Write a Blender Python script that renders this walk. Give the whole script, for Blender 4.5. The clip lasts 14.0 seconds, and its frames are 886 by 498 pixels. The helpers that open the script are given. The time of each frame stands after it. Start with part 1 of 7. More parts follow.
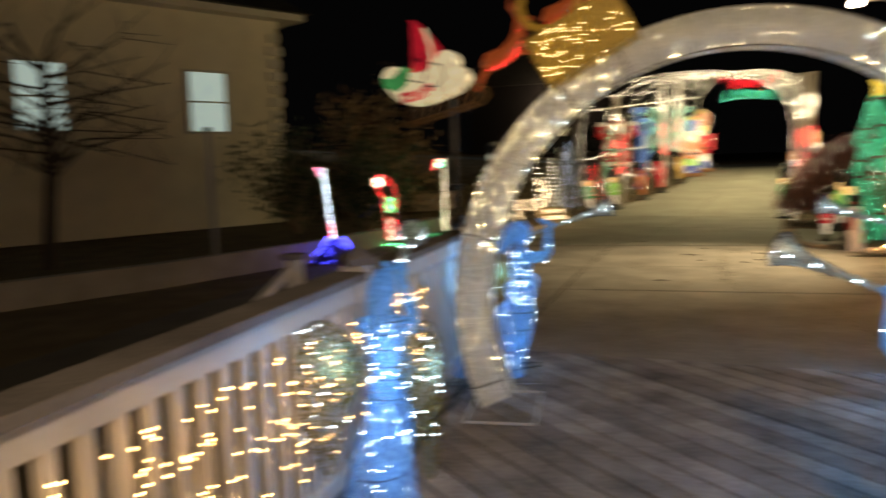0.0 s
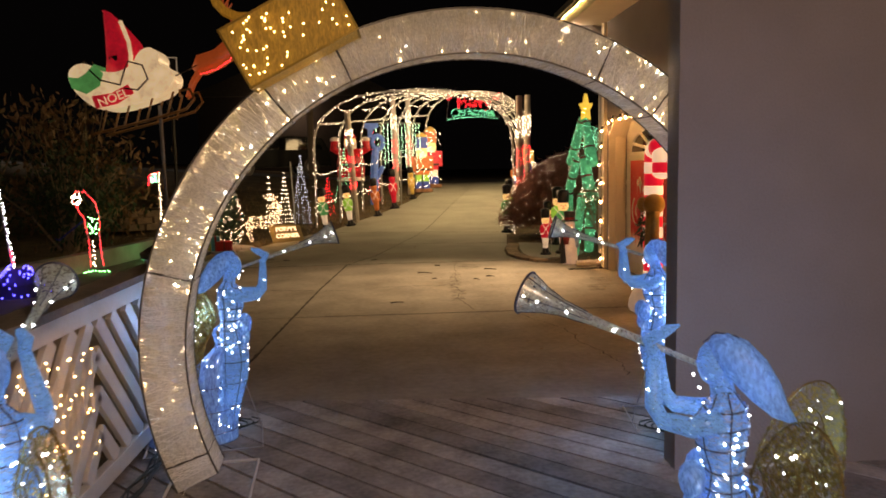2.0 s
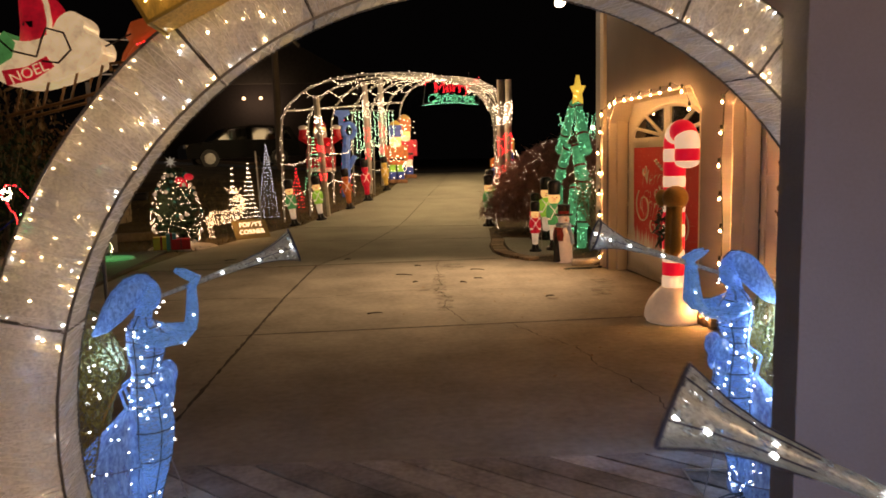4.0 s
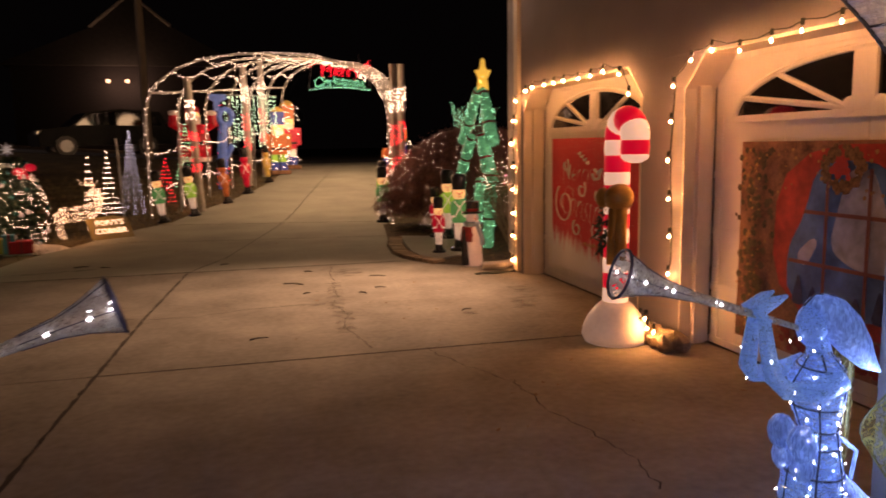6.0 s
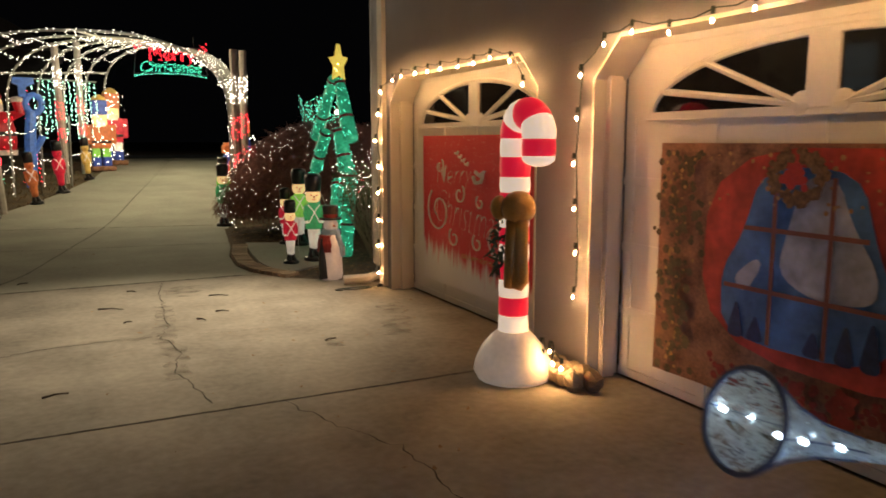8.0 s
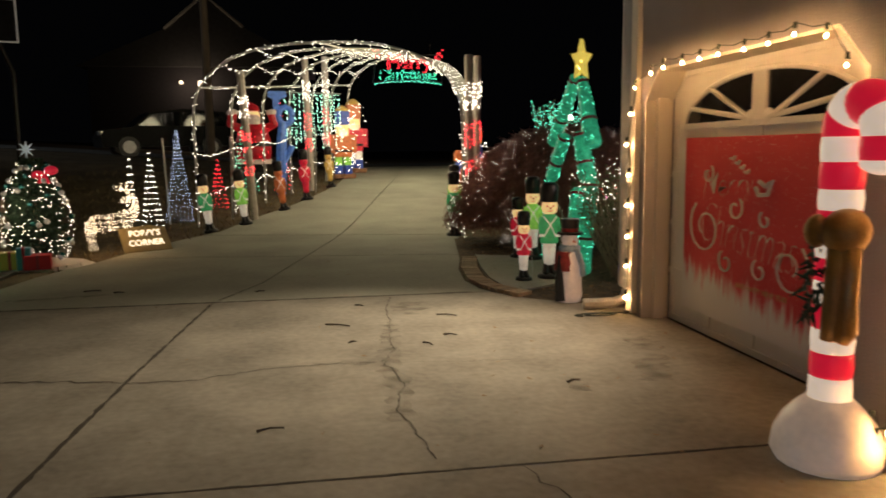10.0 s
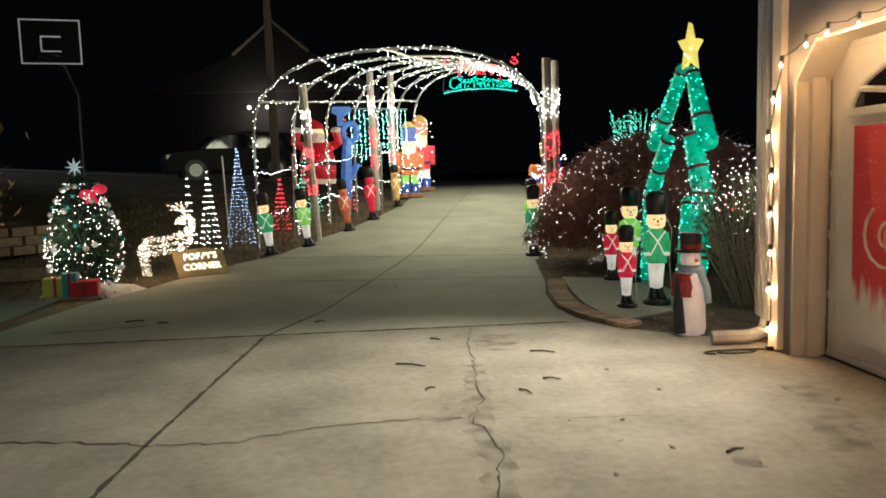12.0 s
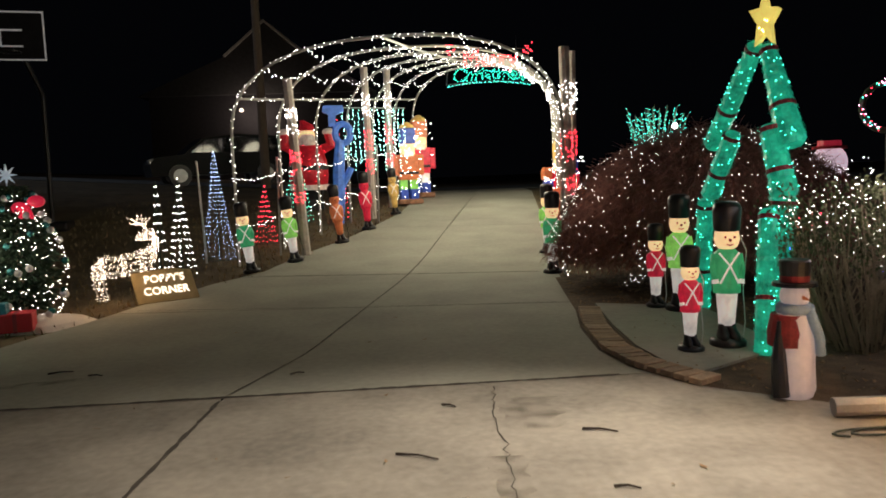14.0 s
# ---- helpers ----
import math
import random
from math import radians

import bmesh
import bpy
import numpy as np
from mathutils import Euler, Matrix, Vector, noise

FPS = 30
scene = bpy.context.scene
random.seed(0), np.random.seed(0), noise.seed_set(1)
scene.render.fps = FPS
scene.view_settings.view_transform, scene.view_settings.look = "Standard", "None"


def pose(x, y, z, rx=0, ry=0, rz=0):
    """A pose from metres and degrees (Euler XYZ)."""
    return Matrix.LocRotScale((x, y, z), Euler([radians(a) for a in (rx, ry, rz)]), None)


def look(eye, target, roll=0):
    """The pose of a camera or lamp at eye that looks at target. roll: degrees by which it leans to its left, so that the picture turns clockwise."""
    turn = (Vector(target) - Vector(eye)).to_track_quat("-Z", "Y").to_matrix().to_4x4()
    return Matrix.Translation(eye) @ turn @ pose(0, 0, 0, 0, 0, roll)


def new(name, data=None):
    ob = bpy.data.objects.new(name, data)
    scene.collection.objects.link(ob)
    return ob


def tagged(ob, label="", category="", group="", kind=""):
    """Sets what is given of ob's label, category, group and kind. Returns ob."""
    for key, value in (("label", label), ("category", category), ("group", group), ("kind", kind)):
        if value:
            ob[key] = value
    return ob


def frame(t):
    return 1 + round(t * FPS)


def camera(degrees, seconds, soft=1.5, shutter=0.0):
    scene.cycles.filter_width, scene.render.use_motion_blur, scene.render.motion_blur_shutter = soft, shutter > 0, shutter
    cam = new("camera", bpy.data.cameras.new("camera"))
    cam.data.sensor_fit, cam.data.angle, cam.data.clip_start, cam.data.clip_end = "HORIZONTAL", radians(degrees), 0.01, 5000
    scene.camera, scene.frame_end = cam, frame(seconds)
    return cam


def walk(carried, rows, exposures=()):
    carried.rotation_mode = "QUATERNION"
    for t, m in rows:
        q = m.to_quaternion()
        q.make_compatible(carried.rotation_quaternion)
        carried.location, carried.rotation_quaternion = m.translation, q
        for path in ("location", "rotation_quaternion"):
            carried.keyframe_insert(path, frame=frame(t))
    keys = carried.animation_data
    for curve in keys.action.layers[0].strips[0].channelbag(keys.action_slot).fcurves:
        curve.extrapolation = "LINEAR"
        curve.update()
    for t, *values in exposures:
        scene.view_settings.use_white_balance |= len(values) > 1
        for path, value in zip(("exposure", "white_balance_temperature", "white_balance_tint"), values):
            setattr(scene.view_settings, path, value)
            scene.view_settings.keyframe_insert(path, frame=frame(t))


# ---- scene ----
cam = camera(61.3, 14.0, 1.7, 0.55)
PATH = [
    (0, (-0.122, 0.089, 1.435), (-0.68, 1.996, 1.203), -1.8),
    (0.1, (-0.114, 0.113, 1.438), (-0.538, 2.044, 1.206), -1.6),
    (0.2, (-0.107, 0.137, 1.440), (-0.441, 2.084, 1.209), -1.4),
    (0.3, (-0.099, 0.161, 1.443), (-0.353, 2.122, 1.212), -1.3),
    (0.4, (-0.092, 0.185, 1.445), (-0.286, 2.156, 1.214), -1.2),
    (0.5, (-0.084, 0.209, 1.448), (-0.219, 2.191, 1.217), -1.1),
    (1, (-0.131, 0.349, 1.452), (-0.065, 2.336, 1.236), -1.5),
    (1.5, (-0.118, 0.55, 1.448), (-0.005, 2.535, 1.236), -1.5),
    (2, (-0.094, 0.789, 1.454), (0.031, 2.774, 1.241), -1.2),
    (2.5, (-0.131, 1.072, 1.449), (0.036, 3.053, 1.23), -1.1),
    (2.7, (-0.13, 1.188, 1.448), (0.046, 3.168, 1.229), -1.2),
    (4.8, (-0.167, 2.381, 1.442), (0.073, 4.35, 1.186), -1.6),
    (5, (-0.188, 2.5, 1.445), (0.079, 4.465, 1.187), -1.5),
    (5.5, (-0.141, 2.842, 1.442), (0.217, 4.791, 1.177), -1.4),
    (6, (-0.139, 3.12, 1.453), (0.362, 5.037, 1.18), -0.9),
    (6.5, (-0.142, 3.405, 1.461), (0.543, 5.264, 1.188), -0.5),
    (7, (-0.063, 3.667, 1.47), (0.8, 5.449, 1.187), -0.3),
    (7.2, (-0.037, 3.772, 1.472), (0.887, 5.522, 1.184), -0.2),
    (9.3, (0.202, 4.784, 1.432), (0.76, 6.685, 1.159), -0.2),
    (9.5, (0.218, 4.861, 1.438), (0.692, 6.785, 1.168), -0.4),
    (10, (0.191, 5.077, 1.435), (0.511, 7.034, 1.173), -0.6),
    (10.5, (0.164, 5.29, 1.42), (0.392, 7.261, 1.169), -1.0),
    (11, (0.21, 5.551, 1.313), (0.384, 7.532, 1.095), -1.2),
    (11.5, (0.183, 5.876, 1.294), (0.336, 7.858, 1.079), -1.6),
    (12, (0.168, 6.217, 1.295), (0.318, 8.202, 1.094), -1.7),
    (12.5, (0.154, 6.604, 1.301), (0.3, 8.589, 1.102), -1.8),
    (13, (0.131, 6.991, 1.314), (0.279, 8.976, 1.121), -2.0),
    (13.5, (0.18, 7.351, 1.323), (0.325, 9.336, 1.134), -2.0),
    (14, (0.19, 7.751, 1.328), (0.346, 9.736, 1.135), -2.1),
]
walk(cam, [(t, look(eye, target, roll)) for t, eye, target, roll in PATH],
     [(0.0, 0.45, 9000, 11), (1.2, 0.3, 10200, 23), (2.0, 0.27, 11000, 29), (2.7, 0.12, 11200, 31), (5.0, 0.02, 10800, 37), (5.5, -0.04, 11000, 53), (6.0, 0.0, 11000, 56), (7.0, 0.3, 9000, 33), (9.5, -0.12, 6900, 10), (10.0, -0.05, 7300, 15), (10.5, 0.33, 6300, 3), (11.0, 0.33, 6300, 5), (12.0, 0.62, 6000, 8), (13.0, 0.46, 6050, 9), (14.0, 0.25, 6250, 18)])

# ---- light and exposure ----
world = bpy.data.worlds.new("night_sky")
scene.world = world
world.use_nodes = True
world.node_tree.nodes["Background"].inputs[0].default_value = (0.55, 0.62, 0.8, 1)
world.node_tree.nodes["Background"].inputs[1].default_value = 0.0014


def lamp(name, kind, place, power, colour, size=0.05, target=None, cone=80, blend=0.6):
    data = bpy.data.lights.new(name, kind)
    data.energy, data.color = power, colour
    data.shadow_soft_size = size
    ob = new(name, data)
    ob.matrix_world = look(place, target) if target else Matrix.Translation(place)
    if kind == "SPOT":
        data.spot_size, data.spot_blend = radians(cone), blend
    return ob


WARM, WHITE, COOL, BLUE = (1.0, 0.62, 0.28), (1.0, 0.93, 0.8), (0.75, 0.88, 1.0), (0.1, 0.3, 1.0)
lamp("eave_flood_beam", "SPOT", (2.3, 11.25, 3.2), 600, (1.0, 0.9, 0.68), 0.08, (0.6, 10.5, 0), 81, 1.0)
lamp("porch_glow", "POINT", (1.1, -0.6, 2.8), 168, (1.0, 0.82, 0.66), 0.15)
for lx, ly, bx, by, lw in ((-1.1, 2.6, 0.03, -0.16, 3), (0.74, 2.6, 0.34, 0.24, 19), (-1.02, 4.74, -0.2, 0.05, 5), (1.3, 4.72, 0.25, -0.04, 23)):
    lamp("angel_gown_glow", "POINT", (lx, ly, 0.27), 1.3, (0.07, 0.4, 1.0), 0.12)
    lamp("angel_wing_glow", "POINT", (lx + bx, ly + by, 0.7), lw, (0.12, 0.4, 1.0), 0.06)
for ly in (19.6, 22.2, 25.0):
    lamp("tunnel_glow", "POINT", (1.3 + (ly - 19.6) * 0.3, ly, 2.7), 140, (1.0, 0.93, 0.62), 0.6)

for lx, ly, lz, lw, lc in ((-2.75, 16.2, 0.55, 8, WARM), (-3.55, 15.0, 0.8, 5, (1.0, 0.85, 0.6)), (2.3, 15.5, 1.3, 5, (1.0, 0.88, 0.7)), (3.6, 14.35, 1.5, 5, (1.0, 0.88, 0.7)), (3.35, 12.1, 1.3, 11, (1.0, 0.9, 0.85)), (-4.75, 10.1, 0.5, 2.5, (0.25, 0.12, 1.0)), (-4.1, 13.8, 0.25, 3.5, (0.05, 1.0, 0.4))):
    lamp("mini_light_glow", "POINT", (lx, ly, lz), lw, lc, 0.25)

for lx in (-8.2, -7.0):
    lamp("porch_lamp_glow", "POINT", (lx, 56.6, 5.7), 45, (1.0, 0.85, 0.7), 0.16)

# added fill from an unseen source, brightens the street and parked car
lamp("road_fill_beam", "SPOT", (-27, 35, 9), 1700, (0.85, 0.95, 1.0), 0.2, (-7, 35, 1.5), 50, 0.5)

# ---- materials ----
MATS = {}


def mat(name, colour, rough=0.6, metal=0.0, scale=6.0, vary=0.25, fine=60.0, bump=0.15, glow=0.0, glow_colour=None, spec=0.5, trans=0.0, random_tint=0.0):
    """A painted or natural surface: two scales of tone, fine relief, an optional own light."""
    if name in MATS:
        return MATS[name]
    m = bpy.data.materials.new(name)
    m.use_nodes = True
    nt = m.node_tree
    b = nt.nodes["Principled BSDF"]
    tc = nt.nodes.new("ShaderNodeTexCoord")
    big = nt.nodes.new("ShaderNodeTexNoise")
    big.inputs["Scale"].default_value, big.inputs["Detail"].default_value = scale, 5
    small = nt.nodes.new("ShaderNodeTexNoise")
    small.inputs["Scale"].default_value, small.inputs["Detail"].default_value = fine, 3
    nt.links.new(tc.outputs["Object"], big.inputs["Vector"])
    nt.links.new(tc.outputs["Object"], small.inputs["Vector"])
    mix = nt.nodes.new("ShaderNodeMix")
    mix.data_type = "RGBA"
    dark = tuple(c * (1 - vary) for c in colour)
    light = tuple(min(1, c * (1 + vary * 0.6)) for c in colour)
    mix.inputs[6].default_value, mix.inputs[7].default_value = (*dark, 1), (*light, 1)
    mul = nt.nodes.new("ShaderNodeMath")
    mul.operation, mul.inputs[1].default_value = "MULTIPLY_ADD", 0.5
    nt.links.new(small.outputs["Fac"], mul.inputs[0])
    nt.links.new(big.outputs["Fac"], mul.inputs[2])
    sub = nt.nodes.new("ShaderNodeMapRange")
    sub.inputs[1].default_value, sub.inputs[2].default_value = 0.45, 1.05
    nt.links.new(mul.outputs[0], sub.inputs[0])
    nt.links.new(sub.outputs[0], mix.inputs[0])
    out = mix.outputs[2]
    if random_tint:
        oi = nt.nodes.new("ShaderNodeObjectInfo")
        hsv = nt.nodes.new("ShaderNodeHueSaturation")
        mr = nt.nodes.new("ShaderNodeMapRange")
        mr.inputs[3].default_value, mr.inputs[4].default_value = 1 - random_tint, 1 + random_tint
        nt.links.new(oi.outputs["Random"], mr.inputs[0])
        nt.links.new(mr.outputs[0], hsv.inputs["Value"])
        nt.links.new(out, hsv.inputs["Color"])
        out = hsv.outputs[0]
    nt.links.new(out, b.inputs["Base Color"])
    b.inputs["Roughness"].default_value, b.inputs["Metallic"].default_value = rough, metal
    b.inputs["Specular IOR Level"].default_value = spec
    if trans:
        b.inputs["Transmission Weight"].default_value = trans
    if bump:
        bp = nt.nodes.new("ShaderNodeBump")
        bp.inputs["Strength"].default_value, bp.inputs["Distance"].default_value = bump, 0.01
        nt.links.new(small.outputs["Fac"], bp.inputs["Height"])
        nt.links.new(bp.outputs[0], b.inputs["Normal"])
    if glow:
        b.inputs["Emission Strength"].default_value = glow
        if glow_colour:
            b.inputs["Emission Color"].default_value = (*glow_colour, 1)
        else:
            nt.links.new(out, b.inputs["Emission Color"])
    MATS[name] = m
    return m


def bulb_mat(name, colour, strength):
    m = bpy.data.materials.new(name)
    m.use_nodes = True
    nt = m.node_tree
    b = nt.nodes["Principled BSDF"]
    b.inputs["Base Color"].default_value = (*colour, 1)
    b.inputs["Roughness"].default_value = 0.2
    b.inputs["Emission Color"].default_value = (*colour, 1)
    b.inputs["Emission Strength"].default_value = strength
    return m


def gauze(name, colour, cover, scale, rough=0.35, metal=0.0, stretch=(1, 1, 1), glow=None, floor=0.55):
    """Thread-wound netting: threads with open gaps between."""
    m = bpy.data.materials.new(name)
    m.use_nodes = True
    nt = m.node_tree
    b, out = nt.nodes["Principled BSDF"], nt.nodes["Material Output"]
    b.inputs["Roughness"].default_value, b.inputs["Metallic"].default_value = rough, metal
    tl = nt.nodes.new("ShaderNodeBsdfTranslucent")
    at = nt.nodes.new("ShaderNodeTexCoord")
    grain = nt.nodes.new("ShaderNodeTexNoise")
    grain.inputs["Scale"].default_value, grain.inputs["Detail"].default_value, grain.inputs["Distortion"].default_value = scale * 2.2, 2, 2.0
    nt.links.new(at.outputs["Object"], grain.inputs["Vector"])
    span = nt.nodes.new("ShaderNodeMapRange")
    span.inputs[1].default_value, span.inputs[2].default_value, span.inputs[3].default_value = 0.36, 0.68, 0.4
    nt.links.new(grain.outputs["Fac"], span.inputs[0])
    tone = nt.nodes.new("ShaderNodeMix")
    tone.data_type = "RGBA"
    tone.inputs[6].default_value = (*[c * floor for c in colour], 1)
    tone.inputs[7].default_value = (*[min(1.0, c * 1.25) for c in colour], 1)
    nt.links.new(span.outputs[0], tone.inputs[0])
    nt.links.new(tone.outputs[2], b.inputs["Base Color"])
    nt.links.new(tone.outputs[2], tl.inputs[0])
    # emission stands in for bulb light caught in the threads
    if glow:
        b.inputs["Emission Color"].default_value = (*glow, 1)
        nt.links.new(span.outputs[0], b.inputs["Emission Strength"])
    cloth = nt.nodes.new("ShaderNodeMixShader")
    cloth.inputs[0].default_value = 0.4 if metal < 0.5 else 0.15
    nt.links.new(b.outputs[0], cloth.inputs[1])
    nt.links.new(tl.outputs[0], cloth.inputs[2])
    tr = nt.nodes.new("ShaderNodeBsdfTransparent")
    tc = nt.nodes.new("ShaderNodeTexCoord")
    mp = nt.nodes.new("ShaderNodeMapping")
    mp.inputs["Scale"].default_value = stretch
    nz = nt.nodes.new("ShaderNodeTexNoise")
    nz.inputs["Scale"].default_value, nz.inputs["Detail"].default_value, nz.inputs["Distortion"].default_value = scale, 4, 1.2
    nt.links.new(tc.outputs["Object"], mp.inputs[0])
    nt.links.new(mp.outputs[0], nz.inputs["Vector"])
    ramp = nt.nodes.new("ShaderNodeMapRange")
    ramp.inputs[1].default_value, ramp.inputs[2].default_value = 0.62 - cover * 0.3, 0.72 - cover * 0.3
    nt.links.new(nz.outputs["Fac"], ramp.inputs[0])
    mx = nt.nodes.new("ShaderNodeMixShader")
    nt.links.new(ramp.outputs[0], mx.inputs[0])
    nt.links.new(tr.outputs[0], mx.inputs[1])
    nt.links.new(cloth.outputs[0], mx.inputs[2])
    nt.links.new(mx.outputs[0], out.inputs["Surface"])
    return m


def sheer(name, colour, cover, scale, stretch, sparkle, glow=None):
    """Thin glitter fabric: fine crossing threads that let part of what is behind show through."""
    m = bpy.data.materials.new(name)
    m.use_nodes = True
    nt = m.node_tree
    b, out = nt.nodes["Principled BSDF"], nt.nodes["Material Output"]
    b.inputs["Roughness"].default_value = 0.4
    tc = nt.nodes.new("ShaderNodeTexCoord")
    mp = nt.nodes.new("ShaderNodeMapping")
    mp.inputs["Scale"].default_value = stretch
    nt.links.new(tc.outputs["Object"], mp.inputs[0])
    fine = nt.nodes.new("ShaderNodeTexNoise")
    fine.inputs["Scale"].default_value, fine.inputs["Detail"].default_value, fine.inputs["Distortion"].default_value = scale, 3, 0.6
    nt.links.new(mp.outputs[0], fine.inputs["Vector"])
    broad = nt.nodes.new("ShaderNodeTexNoise")
    broad.inputs["Scale"].default_value, broad.inputs["Detail"].default_value = 5, 3
    nt.links.new(tc.outputs["Object"], broad.inputs["Vector"])
    tone = nt.nodes.new("ShaderNodeMix")
    tone.data_type = "RGBA"
    tone.inputs[6].default_value = (*[c * (1 - sparkle) for c in colour], 1)
    tone.inputs[7].default_value = (*[min(1.0, c * (1 + sparkle)) for c in colour], 1)
    span = nt.nodes.new("ShaderNodeMapRange")
    span.inputs[1].default_value, span.inputs[2].default_value = 0.35, 0.65
    nt.links.new(fine.outputs["Fac"], span.inputs[0])
    nt.links.new(span.outputs[0], tone.inputs[0])
    nt.links.new(tone.outputs[2], b.inputs["Base Color"])
    # even glow painted in for the bulbs' light on the fabric
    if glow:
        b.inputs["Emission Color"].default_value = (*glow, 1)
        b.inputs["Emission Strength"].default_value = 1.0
    tl = nt.nodes.new("ShaderNodeBsdfTranslucent")
    nt.links.new(tone.outputs[2], tl.inputs[0])
    cloth = nt.nodes.new("ShaderNodeMixShader")
    cloth.inputs[0].default_value = 0.4
    nt.links.new(b.outputs[0], cloth.inputs[1])
    nt.links.new(tl.outputs[0], cloth.inputs[2])
    tr = nt.nodes.new("ShaderNodeBsdfTransparent")
    dens = nt.nodes.new("ShaderNodeMath")
    dens.operation, dens.inputs[1].default_value, dens.inputs[2].default_value = "MULTIPLY_ADD", 0.5, cover - 0.25
    dens.use_clamp = True
    both = nt.nodes.new("ShaderNodeMath")
    both.operation, both.inputs[1].default_value = "MULTIPLY_ADD", 0.3
    nt.links.new(span.outputs[0], both.inputs[0])
    nt.links.new(broad.outputs["Fac"], both.inputs[2])
    nt.links.new(both.outputs[0], dens.inputs[0])
    mx = nt.nodes.new("ShaderNodeMixShader")
    nt.links.new(dens.outputs[0], mx.inputs[0])
    nt.links.new(tr.outputs[0], mx.inputs[1])
    nt.links.new(cloth.outputs[0], mx.inputs[2])
    nt.links.new(mx.outputs[0], out.inputs["Surface"])
    return m


L_WARM = bulb_mat("bulb_warm", (1.0, 0.6, 0.25), 20)
L_BIG = bulb_mat("bulb_amber", (1.0, 0.58, 0.25), 480)
L_WHITE = bulb_mat("bulb_white", (1.0, 0.95, 0.8), 10)
L_TWARM = bulb_mat("bulb_arch", (1.0, 0.88, 0.58), 30)
L_COOL = bulb_mat("bulb_cool", (0.5, 0.74, 1.0), 22)
L_BLUE = bulb_mat("bulb_blue", (0.03, 0.05, 1.0), 12)
L_RED = bulb_mat("bulb_red", (1.0, 0.03, 0.05), 8)
L_GREEN = bulb_mat("bulb_green", (0.02, 0.9, 0.3), 14)
L_TEAL = bulb_mat("bulb_teal", (0.06, 0.95, 0.65), 6)
L_PINK = bulb_mat("bulb_pink", (1.0, 0.25, 0.5), 12)
CONCRETE = mat("concrete", (0.31, 0.28, 0.235), 0.9, scale=1.7, vary=0.42, fine=18, bump=0.16)
CONCRETE_PALE = mat("concrete_pale", (0.335, 0.33, 0.275), 0.9, scale=1.1, vary=0.26, fine=18, bump=0.14)
# dirt in slab joints and cracks; also the painted shade between deck boards
JOINT = mat("joint_dirt_gap_shade", (0.06, 0.05, 0.04), 0.95, bump=0.1)
LAWN = mat("dormant_lawn", (0.13, 0.095, 0.05), 0.95, scale=2.0, vary=0.5, fine=90, bump=0.9)
MULCH = mat("mulch", (0.12, 0.08, 0.045), 0.95, scale=7, vary=0.6, fine=70, bump=1.0)
ASPHALT = mat("asphalt", (0.12, 0.125, 0.125), 0.9, scale=2, fine=120, bump=0.4)
DECK = mat("weathered_deck", (0.36, 0.32, 0.29), 0.85, scale=4, vary=0.6, fine=38, bump=0.6, random_tint=0.3)
RAILW = mat("white_rail_paint", (0.62, 0.6, 0.57), 0.6, scale=5, vary=0.12, fine=60, bump=0.12)
CAPW = mat("grey_rail_cap", (0.22, 0.2, 0.19), 0.85, scale=3, vary=0.4, fine=40, bump=0.4)
STUCCO = mat("taupe_stucco", (0.275, 0.25, 0.25), 0.9, scale=2.5, vary=0.12, fine=80, bump=0.35)
TRIM = mat("cream_trim", (0.68, 0.6, 0.48), 0.55, scale=4, vary=0.08, fine=70, bump=0.06)
DOORW = mat("garage_door_paint", (0.82, 0.78, 0.7), 0.5, scale=3, vary=0.08, fine=60, bump=0.05)
PIPE_GREY = mat("downspout_grey", (0.33, 0.33, 0.34), 0.5, vary=0.1)
GLASS = mat("dark_glass", (0.012, 0.013, 0.014), 0.05, vary=0.1, bump=0.0)
BRICK = mat("edging_brick", (0.42, 0.3, 0.2), 0.9, scale=9, vary=0.4, fine=60, bump=0.6, random_tint=0.25)
STONE = mat("foundation_stone", (0.32, 0.24, 0.16), 0.9, scale=8, vary=0.4, bump=0.6, random_tint=0.2)
BLACK = mat("black_plastic", (0.012, 0.012, 0.014), 0.35, vary=0.2, bump=0.03)
WIRE = mat("frame_wire", (0.5, 0.48, 0.46), 0.4, metal=0.7, bump=0.0)
CABLE = mat("dark_cable", (0.02, 0.03, 0.02), 0.6, bump=0.0)
PIPEW = mat("hoop_pipe", (0.34, 0.33, 0.29), 0.5, vary=0.15, bump=0.05)
WRAP = mat("post_wrap", (0.5, 0.43, 0.38), 0.7, scale=12, vary=0.3, fine=50, bump=0.6)
BRANCH = mat("maple_twigs", (0.24, 0.105, 0.08), 0.9, scale=6, vary=0.5, bump=0.3)
TWIG = mat("shrub_twigs", (0.36, 0.28, 0.18), 0.9, scale=8, vary=0.4)
LEAFG = mat("evergreen_leaves", (0.045, 0.075, 0.03), 0.7, scale=9, vary=0.5)
LEAFB = mat("brown_leaves", (0.3, 0.19, 0.1), 0.85, scale=9, vary=0.5)
FIR = mat("fir_needles", (0.055, 0.1, 0.06), 0.8, scale=9, vary=0.5)
HOUSEW = mat("beige_siding", (0.74, 0.66, 0.5), 0.9, scale=2, vary=0.12)
PALEPAINT = mat("pale_fascia", (0.6, 0.55, 0.46), 0.7, vary=0.1)
WINLIT = mat("lit_window", (0.55, 0.75, 0.85), 0.3, scale=2, vary=0.25, glow=0.42, glow_colour=(0.45, 0.68, 0.78))
# angel thread, gauze and trumpet glow in place of light from their small bulbs
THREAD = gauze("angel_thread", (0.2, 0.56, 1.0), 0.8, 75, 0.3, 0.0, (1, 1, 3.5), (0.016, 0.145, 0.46))
